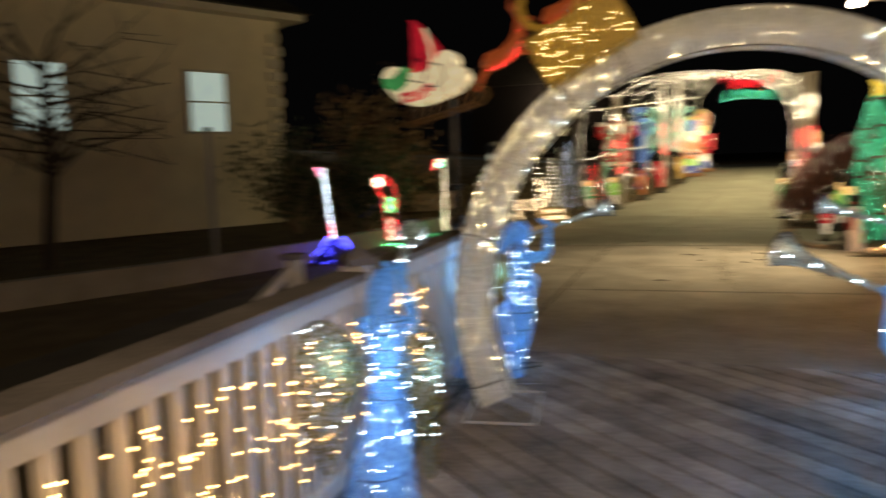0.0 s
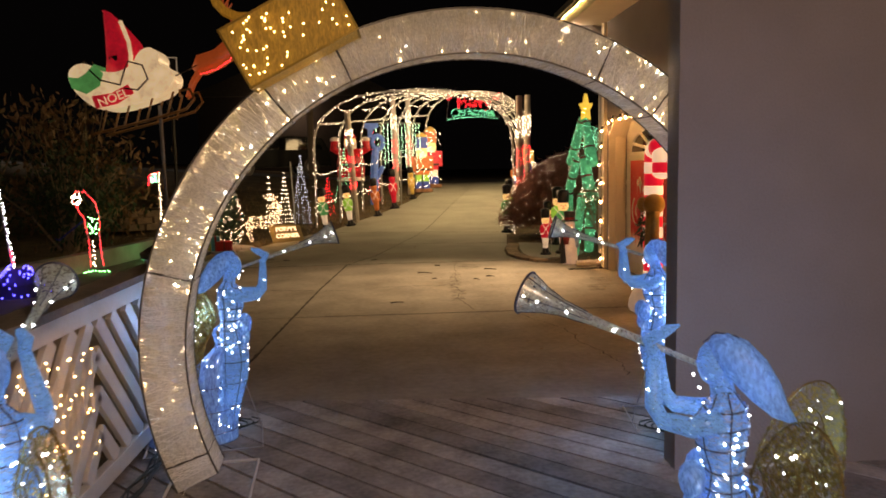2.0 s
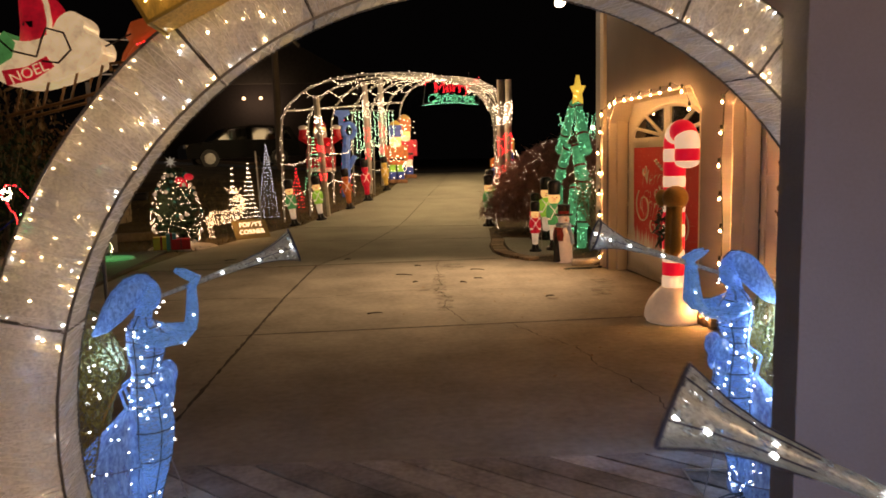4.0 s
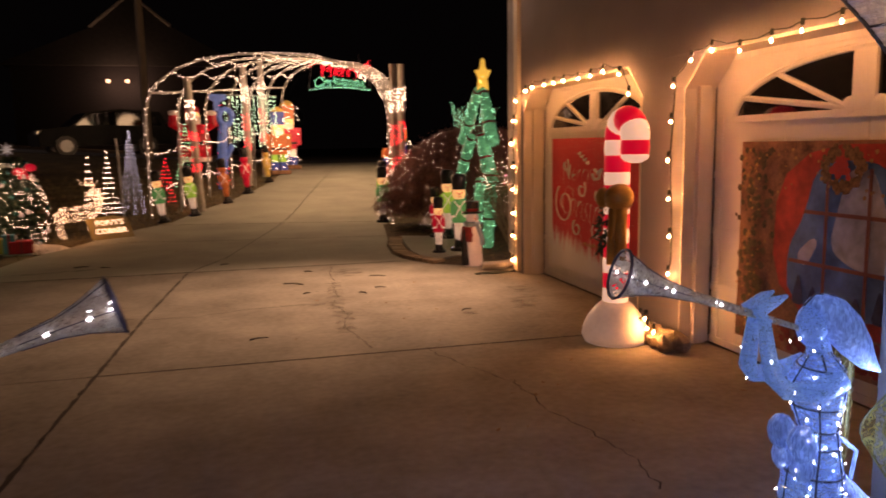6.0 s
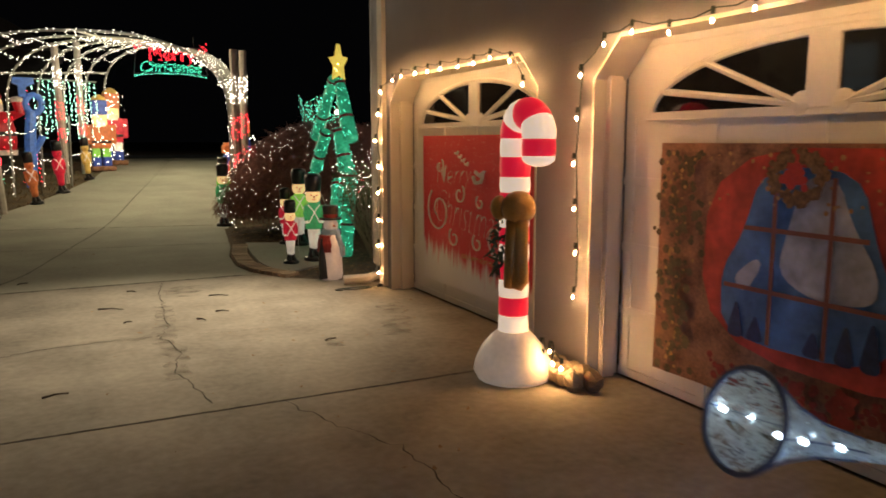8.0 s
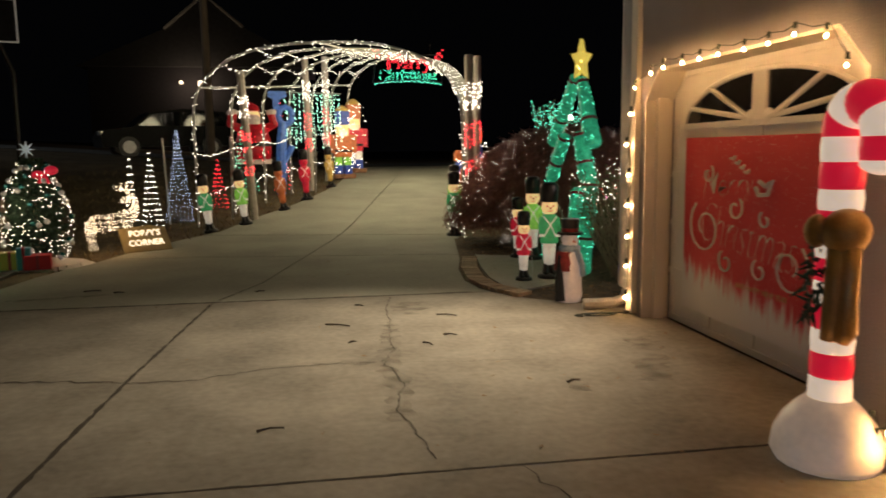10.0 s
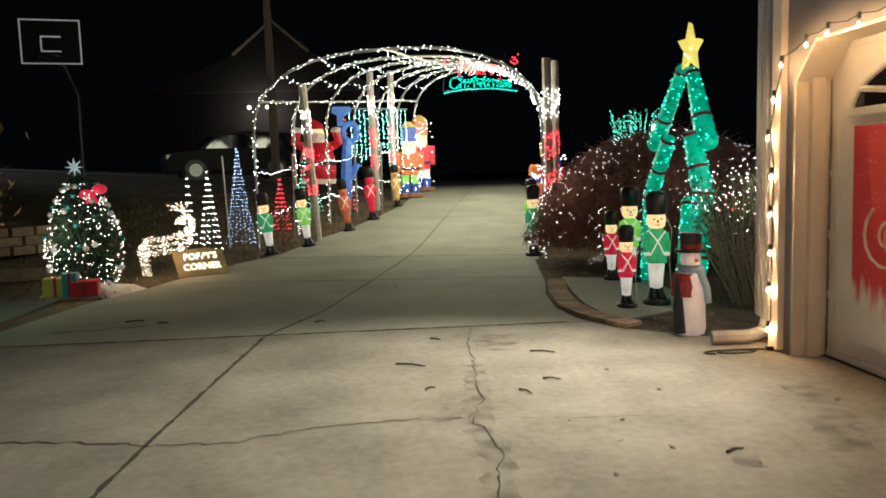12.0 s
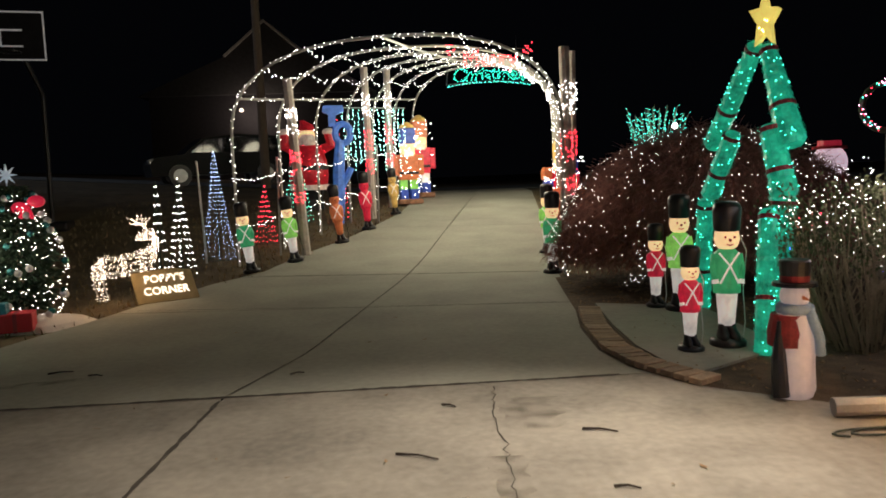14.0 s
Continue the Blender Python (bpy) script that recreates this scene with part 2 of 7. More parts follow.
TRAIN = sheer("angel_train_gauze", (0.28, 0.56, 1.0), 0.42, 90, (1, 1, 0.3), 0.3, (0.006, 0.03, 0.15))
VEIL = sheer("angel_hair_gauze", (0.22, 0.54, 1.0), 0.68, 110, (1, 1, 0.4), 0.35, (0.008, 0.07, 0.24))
GOLDNET = gauze("wing_gold_thread", (0.3, 0.22, 0.06), 0.4, 75, 0.3, 0.5)
TRUMPET = gauze("trumpet_thread", (0.55, 0.62, 0.58), 0.8, 85, 0.3, 0.2, (1, 1, 1), (0.02, 0.04, 0.055), 0.35)
# arch and gift fabric emit faintly, imitating light from the bulbs they carry
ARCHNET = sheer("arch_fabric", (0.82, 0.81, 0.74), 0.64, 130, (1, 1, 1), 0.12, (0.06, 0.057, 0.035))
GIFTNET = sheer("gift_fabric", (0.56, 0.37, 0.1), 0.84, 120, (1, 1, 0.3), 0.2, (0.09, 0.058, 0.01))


def faded_print(name, top, low):
    """A printed cloth whose colour runs out into snow at the foot in upright streaks."""
    m = bpy.data.materials.new(name)
    m.use_nodes = True
    nt = m.node_tree
    b = nt.nodes["Principled BSDF"]
    b.inputs["Roughness"].default_value = 0.75
    tc = nt.nodes.new("ShaderNodeTexCoord")
    mp = nt.nodes.new("ShaderNodeMapping")
    mp.inputs["Scale"].default_value = (1, 9, 1.6)
    nz = nt.nodes.new("ShaderNodeTexNoise")
    nz.inputs["Scale"].default_value, nz.inputs["Detail"].default_value = 2.2, 6
    nt.links.new(tc.outputs["Object"], mp.inputs[0])
    nt.links.new(mp.outputs[0], nz.inputs["Vector"])
    sp = nt.nodes.new("ShaderNodeSeparateXYZ")
    nt.links.new(tc.outputs["Object"], sp.inputs[0])
    slope = nt.nodes.new("ShaderNodeMath")
    slope.operation, slope.inputs[1].default_value = "MULTIPLY_ADD", -0.1
    nt.links.new(sp.outputs[1], slope.inputs[0])
    nt.links.new(sp.outputs[2], slope.inputs[2])
    edge = nt.nodes.new("ShaderNodeMath")
    edge.operation, edge.inputs[1].default_value = "MULTIPLY_ADD", 0.5
    nt.links.new(nz.outputs["Fac"], edge.inputs[0])
    nt.links.new(slope.outputs[0], edge.inputs[2])
    fade = nt.nodes.new("ShaderNodeMapRange")
    fade.interpolation_type = "SMOOTHSTEP"
    fade.inputs[1].default_value, fade.inputs[2].default_value = -0.27, -0.09
    nt.links.new(edge.outputs[0], fade.inputs[0])
    specks = nt.nodes.new("ShaderNodeTexNoise")
    specks.inputs["Scale"].default_value, specks.inputs["Detail"].default_value = 70, 2
    nt.links.new(tc.outputs["Object"], specks.inputs["Vector"])
    dots = nt.nodes.new("ShaderNodeMapRange")
    dots.inputs[1].default_value, dots.inputs[2].default_value, dots.inputs[3].default_value, dots.inputs[4].default_value = 0.66, 0.72, 1.0, 0.45
    nt.links.new(specks.outputs["Fac"], dots.inputs[0])
    both = nt.nodes.new("ShaderNodeMath")
    both.operation = "MULTIPLY"
    nt.links.new(fade.outputs[0], both.inputs[0])
    nt.links.new(dots.outputs[0], both.inputs[1])
    mix = nt.nodes.new("ShaderNodeMix")
    mix.data_type = "RGBA"
    mix.inputs[6].default_value, mix.inputs[7].default_value = (*low, 1), (*top, 1)
    nt.links.new(both.outputs[0], mix.inputs[0])
    nt.links.new(mix.outputs[2], b.inputs["Base Color"])
    return m


BANFADE = faded_print("banner_red_fading_to_snow", (0.72, 0.055, 0.065), (0.82, 0.78, 0.74))


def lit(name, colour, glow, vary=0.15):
    """Thin moulded plastic with a bulb inside; also gives bulbless pieces a painted-in glow."""
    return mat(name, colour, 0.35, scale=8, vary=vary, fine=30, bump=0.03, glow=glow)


P_GREEN = lit("lit_green_coat", (0.2, 0.5, 0.08), 0.55, 0.4)
P_DGREEN = lit("lit_deep_green_coat", (0.03, 0.28, 0.1), 0.5, 0.4)
P_RED = lit("lit_red_coat", (0.66, 0.02, 0.05), 0.3, 0.4)
P_FACE = lit("lit_face", (0.95, 0.6, 0.28), 0.7, 0.3)
P_LEG = lit("lit_white_legs", (0.8, 0.74, 0.64), 0.36, 0.3)
P_WHITE = lit("lit_white", (0.85, 0.76, 0.56), 0.42, 0.4)
P_BLUE = lit("lit_blue_coat", (0.04, 0.09, 0.45), 0.1, 0.4)
P_ORANGE = lit("lit_orange_coat", (0.65, 0.18, 0.06), 0.15, 0.4)
P_YELLOW = lit("lit_yellow", (0.7, 0.45, 0.12), 0.18, 0.4)
P_TAN = lit("lit_brown_deer", (0.3, 0.06, 0.02), 0.45)
# no bulb in the snowman: this low glow only brightens its plastic
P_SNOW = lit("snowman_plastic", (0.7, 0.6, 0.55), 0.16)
# tinsel holds no bulb: its glow imitates light from the mini bulbs on it
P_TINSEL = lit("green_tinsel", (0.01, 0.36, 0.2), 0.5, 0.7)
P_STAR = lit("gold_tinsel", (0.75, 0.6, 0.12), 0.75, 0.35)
P_RIBBON = mat("dark_red_ribbon", (0.26, 0.02, 0.03), 0.6)
CANE_R = lit("inflatable_red", (0.78, 0.015, 0.05), 0.5)
CANE_W = lit("inflatable_white", (0.9, 0.78, 0.66), 0.55)
CANE_BASE = lit("inflatable_snow", (0.8, 0.68, 0.56), 0.16)
BOWGOLD = mat("gold_bow_fabric", (0.42, 0.22, 0.05), 0.4, metal=0.3, scale=6, vary=0.3)
BANRED = mat("banner_red", (0.6, 0.05, 0.05), 0.75, scale=3, vary=0.35, bump=0.3)
BANWHITE = mat("banner_white", (0.75, 0.68, 0.62), 0.75, scale=5, vary=0.15)
BANBROWN = mat("banner_brown", (0.36, 0.17, 0.1), 0.75, scale=7, vary=0.8)
BANGOLD = mat("banner_gold", (0.55, 0.3, 0.12), 0.75, scale=9, vary=0.4)
SCARFB = mat("scarf_blue", (0.36, 0.5, 0.68), 0.8)
CARD = mat("tan_board", (0.42, 0.34, 0.18), 0.8)
CARP = mat("car_paint", (0.006, 0.007, 0.009), 0.4, spec=0.12, bump=0.0)
RED_CLOTH = mat("red_cloth", (0.5, 0.02, 0.03), 0.8)
SILVER = mat("silver_bauble", (0.6, 0.6, 0.58), 0.35, metal=0.4, bump=0.0)


# ---- mesh helpers ----
def G(y):
    """Height of the drive and lawn: level, then a ramp up to the street."""
    y = min(y, 28.2)
    return 0.0 if y < 17 else (0.088 * (y - 17) ** 2 / 6 if y < 20 else 0.088 * (y - 18.5))


def yard(x, y):
    """Height of the yard: the drive's ramp, and a rise towards the street on the neighbour's side."""
    t = min(1.0, max(0.0, (y - 21) / 12))
    return G(y) + t * t * (3 - 2 * t) * 0.072 * min(24.0, max(0.0, 1 - x))


def thing(name, label, category, place=(0, 0, 0), turn=0.0, group="", kind=""):
    ob = new(name)
    ob.empty_display_size = 0.1
    ob.matrix_world = pose(*place, 0, 0, turn)
    return tagged(ob, label, category, group, kind)


def part(name, bm, material, parent=None, label="", smooth=False):
    me = bpy.data.meshes.new(name)
    bmesh.ops.recalc_face_normals(bm, faces=bm.faces)
    bm.to_mesh(me)
    bm.free()
    me.materials.append(material)
    if smooth:
        me.shade_smooth()
    ob = new(name, me)
    if parent:
        ob.parent = parent
    return tagged(ob, label)


def solid(name, bm, material, label, category, kind="structure", smooth=False, group=""):
    return tagged(part(name, bm, material, None, "", smooth), label, category, group, kind)


def box(bm, c, s, turn=None, bevel=0.0):
    m = Matrix.Translation(c) @ (turn or Matrix()) @ Matrix.Diagonal((*s, 1))
    r = bmesh.ops.create_cube(bm, size=1, matrix=m)
    if bevel:
        es = list({e for v in r["verts"] for e in v.link_edges})
        bmesh.ops.bevel(bm, geom=es, offset=bevel, segments=2, profile=0.6, affect="EDGES")
    return bm


def B(c, s, turn=None, bevel=0.0):
    return box(bmesh.new(), c, s, turn, bevel)


def tube(bm, pts, r, seg=6, r1=None, cap=True):
    """A round tube along points; r may taper to r1 or be a list."""
    pts = [Vector(p) for p in pts]
    n = len(pts)
    rings = []
    up = None
    for i, p in enumerate(pts):
        d = (pts[min(i + 1, n - 1)] - pts[max(i - 1, 0)]).normalized()
        if up is None:
            up = d.orthogonal().normalized()
        up = (up - d * up.dot(d))
        up = up.normalized() if up.length > 1e-6 else d.orthogonal().normalized()
        side = d.cross(up)
        rr = r[i] if isinstance(r, (list, tuple)) else (r if r1 is None else r + (r1 - r) * i / max(1, n - 1))
        rings.append([bm.verts.new(p + (up * math.cos(a) + side * math.sin(a)) * rr) for a in [2 * math.pi * k / seg for k in range(seg)]])
    for a, b in zip(rings, rings[1:]):
        for k in range(seg):
            bm.faces.new((a[k], a[(k + 1) % seg], b[(k + 1) % seg], b[k]))
    if cap:
        bm.faces.new(rings[0][::-1])
        bm.faces.new(rings[-1])
    return bm


def T(pts, r, seg=6, r1=None):
    return tube(bmesh.new(), pts, r, seg, r1)


def loft(bm, rows, seg=14, cap=True):
    """Rows of (cx, cy, z, rx, ry) joined into one skin."""
    rings = [[bm.verts.new((cx + rx * math.cos(2 * math.pi * k / seg), cy + ry * math.sin(2 * math.pi * k / seg), z)) for k in range(seg)] for cx, cy, z, rx, ry in rows]
    for a, b in zip(rings, rings[1:]):
        for k in range(seg):
            bm.faces.new((a[k], a[(k + 1) % seg], b[(k + 1) % seg], b[k]))
    if cap:
        bm.faces.new(rings[0][::-1])
        bm.faces.new(rings[-1])
    return bm


def LO(rows, seg=14):
    return loft(bmesh.new(), rows, seg)


def ball(bm, c, r, u=12, v=8, turn=None):
    s = r if isinstance(r, tuple) else (r, r, r)
    bmesh.ops.create_uvsphere(bm, u_segments=u, v_segments=v, radius=1, matrix=Matrix.Translation(c) @ (turn or Matrix()) @ Matrix.Diagonal((*s, 1)))
    return bm


def BA(c, r, u=12, v=8, turn=None):
    return ball(bmesh.new(), c, r, u, v, turn)


OCT = [(1, 0, 0), (-1, 0, 0), (0, 1, 0), (0, -1, 0), (0, 0, 1), (0, 0, -1)]
OCF = [(0, 2, 4), (2, 1, 4), (1, 3, 4), (3, 0, 4), (2, 0, 5), (1, 2, 5), (3, 1, 5), (0, 3, 5)]


def bulbs(name, pts, r, material, parent, label="", tall=1.0):
    """Many small light bulbs in one mesh."""
    vs, fs = [], []
    for p in pts:
        k = len(vs)
        vs += [(p[0] + a * r, p[1] + b * r, p[2] + c * r * tall) for a, b, c in OCT]
        fs += [tuple(k + i for i in f) for f in OCF]
    me = bpy.data.meshes.new(name)
    me.from_pydata(vs, [], fs)
    me.materials.append(material)
    ob = new(name, me)
    if parent:
        ob.parent = parent
    return tagged(ob, label, kind="stuff")


def along(pts, gap, jit=0.0, rnd=random):
    """Places every gap metres along a line of points."""
    pts = [Vector(p) for p in pts]
    out, left = [], gap * 0.5
    for a, b in zip(pts, pts[1:]):
        n = (b - a).length
        while left < n:
            out.append(a.lerp(b, left / n) + Vector((rnd.uniform(-jit, jit), rnd.uniform(-jit, jit), rnd.uniform(-jit, jit))))
            left += gap
        left -= n
    return out


def prism(bm, outline, depth, m):
    """A flat outline (u, v) pushed to a depth along its own w, placed by m."""
    f = [bm.verts.new(m @ Vector((u, v, -depth / 2))) for u, v in outline]
    k = [bm.verts.new(m @ Vector((u, v, depth / 2))) for u, v in outline]
    bm.faces.new(f[::-1])
    bm.faces.new(k)
    n = len(outline)
    for i in range(n):
        bm.faces.new((f[i], f[(i + 1) % n], k[(i + 1) % n], k[i]))
    return bm


def words(name, text, size, m, material, parent, depth=0.003, shear=0.0, label="", thin=0.0):
    cu = bpy.data.curves.new(name, "FONT")
    cu.body, cu.size, cu.extrude, cu.align_x, cu.align_y, cu.shear = text, size, depth, "CENTER", "CENTER", shear
    cu.resolution_u, cu.offset = 3, -thin
    tmp = new("letters", cu)
    me = bpy.data.meshes.new_from_object(tmp.evaluated_get(bpy.context.evaluated_depsgraph_get()))
    bpy.data.objects.remove(tmp)
    bpy.data.curves.remove(cu)
    me.materials.clear()
    me.materials.append(material)
    ob = new(name, me)
    ob.parent = parent
    ob.matrix_local = m
    return tagged(ob, label)


def text_points(text, size, m, gap=0.035, shear=0.0):
    """Bulb places along the letters' outlines."""
    cu = bpy.data.curves.new("outline", "FONT")
    cu.body, cu.size, cu.align_x, cu.align_y, cu.shear = text, size, "CENTER", "CENTER", shear
    cu.resolution_u = 4
    tmp = new("letters", cu)
    me = bpy.data.meshes.new_from_object(tmp.evaluated_get(bpy.context.evaluated_depsgraph_get()))
    seen = []
    for p in me.vertices:
        q = Vector(p.co)
        if all((q - o).length > gap for o in seen):
            seen.append(q)
    for e in me.edges:
        a, b = (Vector(me.vertices[i].co) for i in e.vertices)
        n = int((b - a).length / gap)
        for k in range(1, n):
            q = a.lerp(b, k / n)
            if all((q - o).length > gap for o in seen):
                seen.append(q)
    bpy.data.objects.remove(tmp)
    bpy.data.curves.remove(cu)
    return [m @ q for q in seen]


def curve(table, y):
    """Value at y of a table of (y, value) rows."""
    for (a, va), (b, vb) in zip(table, table[1:]):
        if y <= b:
            return va + (vb - va) * max(0, (y - a)) / (b - a)
    return table[-1][1]


EDGE_L = [(5.0, -3.6), (12.4, -3.4), (13.5, -3.25), (14.4, -3.1), (15.1, -2.8), (16.4, -2.5), (17.5, -2.1), (18.3, -1.6), (19.6, -1.24), (21.2, -0.52), (22.6, -0.04), (24.5, 0.56), (28.2, 1.25), (33, 1.8)]
EDGE_M = [(5.5, -1.3), (10, -1.05), (12.4, -0.86), (13.5, -0.45), (21.5, 1.26), (28.2, 2.75), (33, 3.5)]
EDGE_R = [(5.0, 3.08), (11.18, 3.08), (11.5, 2.78), (12.1, 2.05), (12.6, 1.82), (13.1, 1.76), (13.9, 1.84), (14.7, 2.01), (16, 2.2), (17, 2.35), (20.5, 2.96), (24.5, 3.7), (28.2, 4.3), (33, 5.0)]

# ---- large structure ----
# one sheet of ground to the horizon
bm = bmesh.new()
ys = [-80, -20, 0, 8, 14, 17, 17.5, 18, 18.5, 19, 19.5, 20, 21, 22, 23.5, 25, 26.5, 28.2, 30, 31.5, 33, 60, 150, 600]
xs = [-400, -60, -23, -16, -12, -8, -5, -2, 1, 8, 20, 60, 400]
grid = [[bm.verts.new((x, y, yard(x, y) - 0.035)) for x in xs] for y in ys]
for i in range(len(ys) - 1):
    for j in range(len(xs) - 1):
        bm.faces.new((grid[i][j], grid[i][j + 1], grid[i + 1][j + 1], grid[i + 1][j]))
solid("ground", bm, LAWN, "dormant brown winter lawn, dim at night", "lawn")
bm = bmesh.new()
kerb = [[bm.verts.new((x, y, yard(x, 37) + z)) for y, z in ((33, -0.06), (33, -0.015), (41, -0.015), (41, -0.06))] for x in (-150, -60, -23, -16, -8, 1, 20, 150)]
for a, b in zip(kerb, kerb[1:]):
    for j in range(4):
        bm.faces.new((a[j], a[(j + 1) % 4], b[(j + 1) % 4], b[j]))
solid("road", bm, ASPHALT, "dark asphalt street beyond the lawn", "road")

driveway = thing("driveway", "worn concrete driveway slabs with dark joints and cracks", "driveway", kind="structure")


def slab(fa, fb, y0, y1, skew0, skew1, material):
    """One cast slab between two edge curves."""
    bm = bmesh.new()
    n = max(2, int((y1 - y0) / 0.4))
    rows = []
    for i in range(n + 1):
        y = y0 + 0.008 + (y1 - y0 - 0.016) * i / n
        row = []
        a, b = fa(y) + 0.01, fb(y) - 0.01
        skew = skew0 + (skew1 - skew0) * i / n
        for k in range(5):
            x = a + (b - a) * k / 4
            yy = y + skew * (x - curve(EDGE_M, y))
            row.append((x, yy, G(yy)))
        rows.append(row)
    top = [[bm.verts.new(p) for p in r] for r in rows]
    low = [[bm.verts.new((p[0], p[1], p[2] - 0.1)) for p in r] for r in rows]
    for i in range(n):
        for k in range(4):
            bm.faces.new((top[i][k], top[i][k + 1], top[i + 1][k + 1], top[i + 1][k]))
    for i in range(n):
        bm.faces.new((top[i][0], top[i + 1][0], low[i + 1][0], low[i][0]))
        bm.faces.new((top[i][4], low[i][4], low[i + 1][4], top[i + 1][4]))
    for k in range(4):
        bm.faces.new((top[0][k], low[0][k], low[0][k + 1], top[0][k + 1]))
        bm.faces.new((top[n][k], top[n][k + 1], low[n][k + 1], low[n][k]))
    return part("slab", bm, material, driveway)


def fl(y): return curve(EDGE_L, y)
def fm(y): return curve(EDGE_M, y)
def fr(y): return curve(EDGE_R, y)


for y0, y1, sk, sl, m in ((5.0, 8.25, 0, 0, CONCRETE), (8.25, 12.42, 0, 0, CONCRETE), (12.42, 15.5, 0, -0.14, CONCRETE_PALE), (15.5, 17.95, -0.14, -0.17, CONCRETE_PALE), (17.95, 22.5, -0.17, -0.12, CONCRETE_PALE), (22.5, 28.3, -0.12, -0.1, CONCRETE_PALE), (28.3, 33, -0.1, 0, CONCRETE_PALE)):
    slab(fl, fm, y0, y1, sk, sl, m)
    slab(fm, fr, y0, y1, sk, sl, m)


def crack(pts, w, seed, jit=0.022):
    """A ragged open crack lying on the slab."""
    rnd = random.Random(seed)
    line = []
    for a, b in zip(pts, pts[1:]):
        n = max(2, int(math.dist(a, b) / 0.06))
        for k in range(n):
            line.append((a[0] + (b[0] - a[0]) * k / n + rnd.uniform(-jit, jit), a[1] + (b[1] - a[1]) * k / n + rnd.uniform(-jit, jit)))
    bm = bmesh.new()
    prev = None
    for i, (x, y) in enumerate(line):
        ww = w * rnd.uniform(0.3, 1.3)
        dx, dy = (line[min(i + 1, len(line) - 1)][0] - line[max(i - 1, 0)][0], line[min(i + 1, len(line) - 1)][1] - line[max(i - 1, 0)][1])
        d = math.hypot(dx, dy) or 1
        a, b = bm.verts.new((x - dy / d * ww, y + dx / d * ww, G(y) + 0.003)), bm.verts.new((x + dy / d * ww, y - dx / d * ww, G(y) + 0.003))
        if prev:
            bm.faces.new((prev[0], prev[1], b, a))
        prev = (a, b)
    part("crack", bm, JOINT, driveway, "thin dark crack in the concrete")


crack([(-1.0, 9.89), (-0.61, 9.88), (-0.23, 10.04), (0.15, 10.08), (0.58, 10.05)], 0.0055, 1)
crack([(0.58, 10.05), (0.63, 9.83), (0.66, 9.55), (0.58, 9.06), (0.7, 8.3)], 0.0045, 2)
crack([(0.58, 10.05), (0.67, 10.29), (0.68, 10.69), (0.74, 11.3), (0.74, 11.8), (0.86, 12.37)], 0.004, 3)
crack([(-1.0, 9.89), (-1.23, 9.96), (-1.83, 10.07), (-3.2, 10.1)], 0.0075, 4)
crack([(1.05, 8.24), (1.2, 7.8), (1.4, 7.35), (1.42, 6.8), (1.55, 6.2), (1.5, 5.7)], 0.004, 5)
crack([(0.6, 10.03), (1.0, 9.98), (1.5, 9.93)], 0.002, 6)
crack([(0.45, 10.75), (0.6, 10.68), (0.8, 10.62)], 0.002, 7)


def stain(pts, w, seed):
    """A damp, dirty halo along a crack, ragged at its edges."""
    rnd = random.Random(seed)
    bm = bmesh.new()
    prev = None
    for a, b in zip(pts, pts[1:]):
        n = max(2, int(math.dist(a, b) / 0.05))
        d = math.dist(a, b)
        nx, ny = -(b[1] - a[1]) / d, (b[0] - a[0]) / d
        for k in range(n):
            x, y = a[0] + (b[0] - a[0]) * k / n, a[1] + (b[1] - a[1]) * k / n
            l, r = w * rnd.uniform(0.5, 1.2), w * rnd.uniform(0.5, 1.2)
            q = bm.verts.new((x + nx * l, y + ny * l, G(y) + 0.0015)), bm.verts.new((x - nx * r, y - ny * r, G(y) + 0.0015))
            if prev:
                bm.faces.new((prev[0], prev[1], q[1], q[0]))
            prev = q
    part("stain", bm, STAIN, driveway, "damp brown stain along the crack")


STAIN = bpy.data.materials.new("damp_stain")
STAIN.use_nodes = True
nt = STAIN.node_tree
nt.nodes["Principled BSDF"].inputs["Base Color"].default_value = (0.1, 0.08, 0.055, 1)
nt.nodes["Principled BSDF"].inputs["Roughness"].default_value = 0.8
veil = nt.nodes.new("ShaderNodeTexNoise")
veil.inputs["Scale"].default_value, veil.inputs["Detail"].default_value = 9, 5
spread = nt.nodes.new("ShaderNodeMapRange")
spread.inputs[1].default_value, spread.inputs[2].default_value, spread.inputs[4].default_value = 0.42, 0.75, 0.5
at = nt.nodes.new("ShaderNodeTexCoord")
nt.links.new(at.outputs["Object"], veil.inputs["Vector"])
nt.links.new(veil.outputs["Fac"], spread.inputs[0])
nt.links.new(spread.outputs[0], nt.nodes["Principled BSDF"].inputs["Alpha"])
stain([(0.58, 8.9), (0.64, 9.55), (0.6, 9.95), (0.66, 10.3), (0.68, 10.7), (0.72, 11.2)], 0.09, 21)
stain([(0.1, 10.08), (0.58, 10.05)], 0.05, 22)
stain([(-2.9, 12.9), (-2.3, 13.0), (-1.9, 13.1)], 0.07, 23)
stain([(2.2, 9.3), (2.45, 9.9), (2.6, 10.5)], 0.12, 24)
stain([(1.7, 9.2), (1.75, 9.5)], 0.06, 25)
stain([(0.95, 11.5), (1.0, 12.1)], 0.16, 26)

def joint(pts, w, seed):
    """A straight cut joint filled with dark dirt."""
    crack([(x, y) for x, y in pts], w, seed, 0.004)


joint([(fm(y), y) for y in (5.2, 6.5, 8.2, 10.0, 11.2, 12.4)], 0.014, 11)
joint([(fm(y), y) for y in (12.45, 13.5, 16, 18, 20, 22.4)], 0.007, 12)
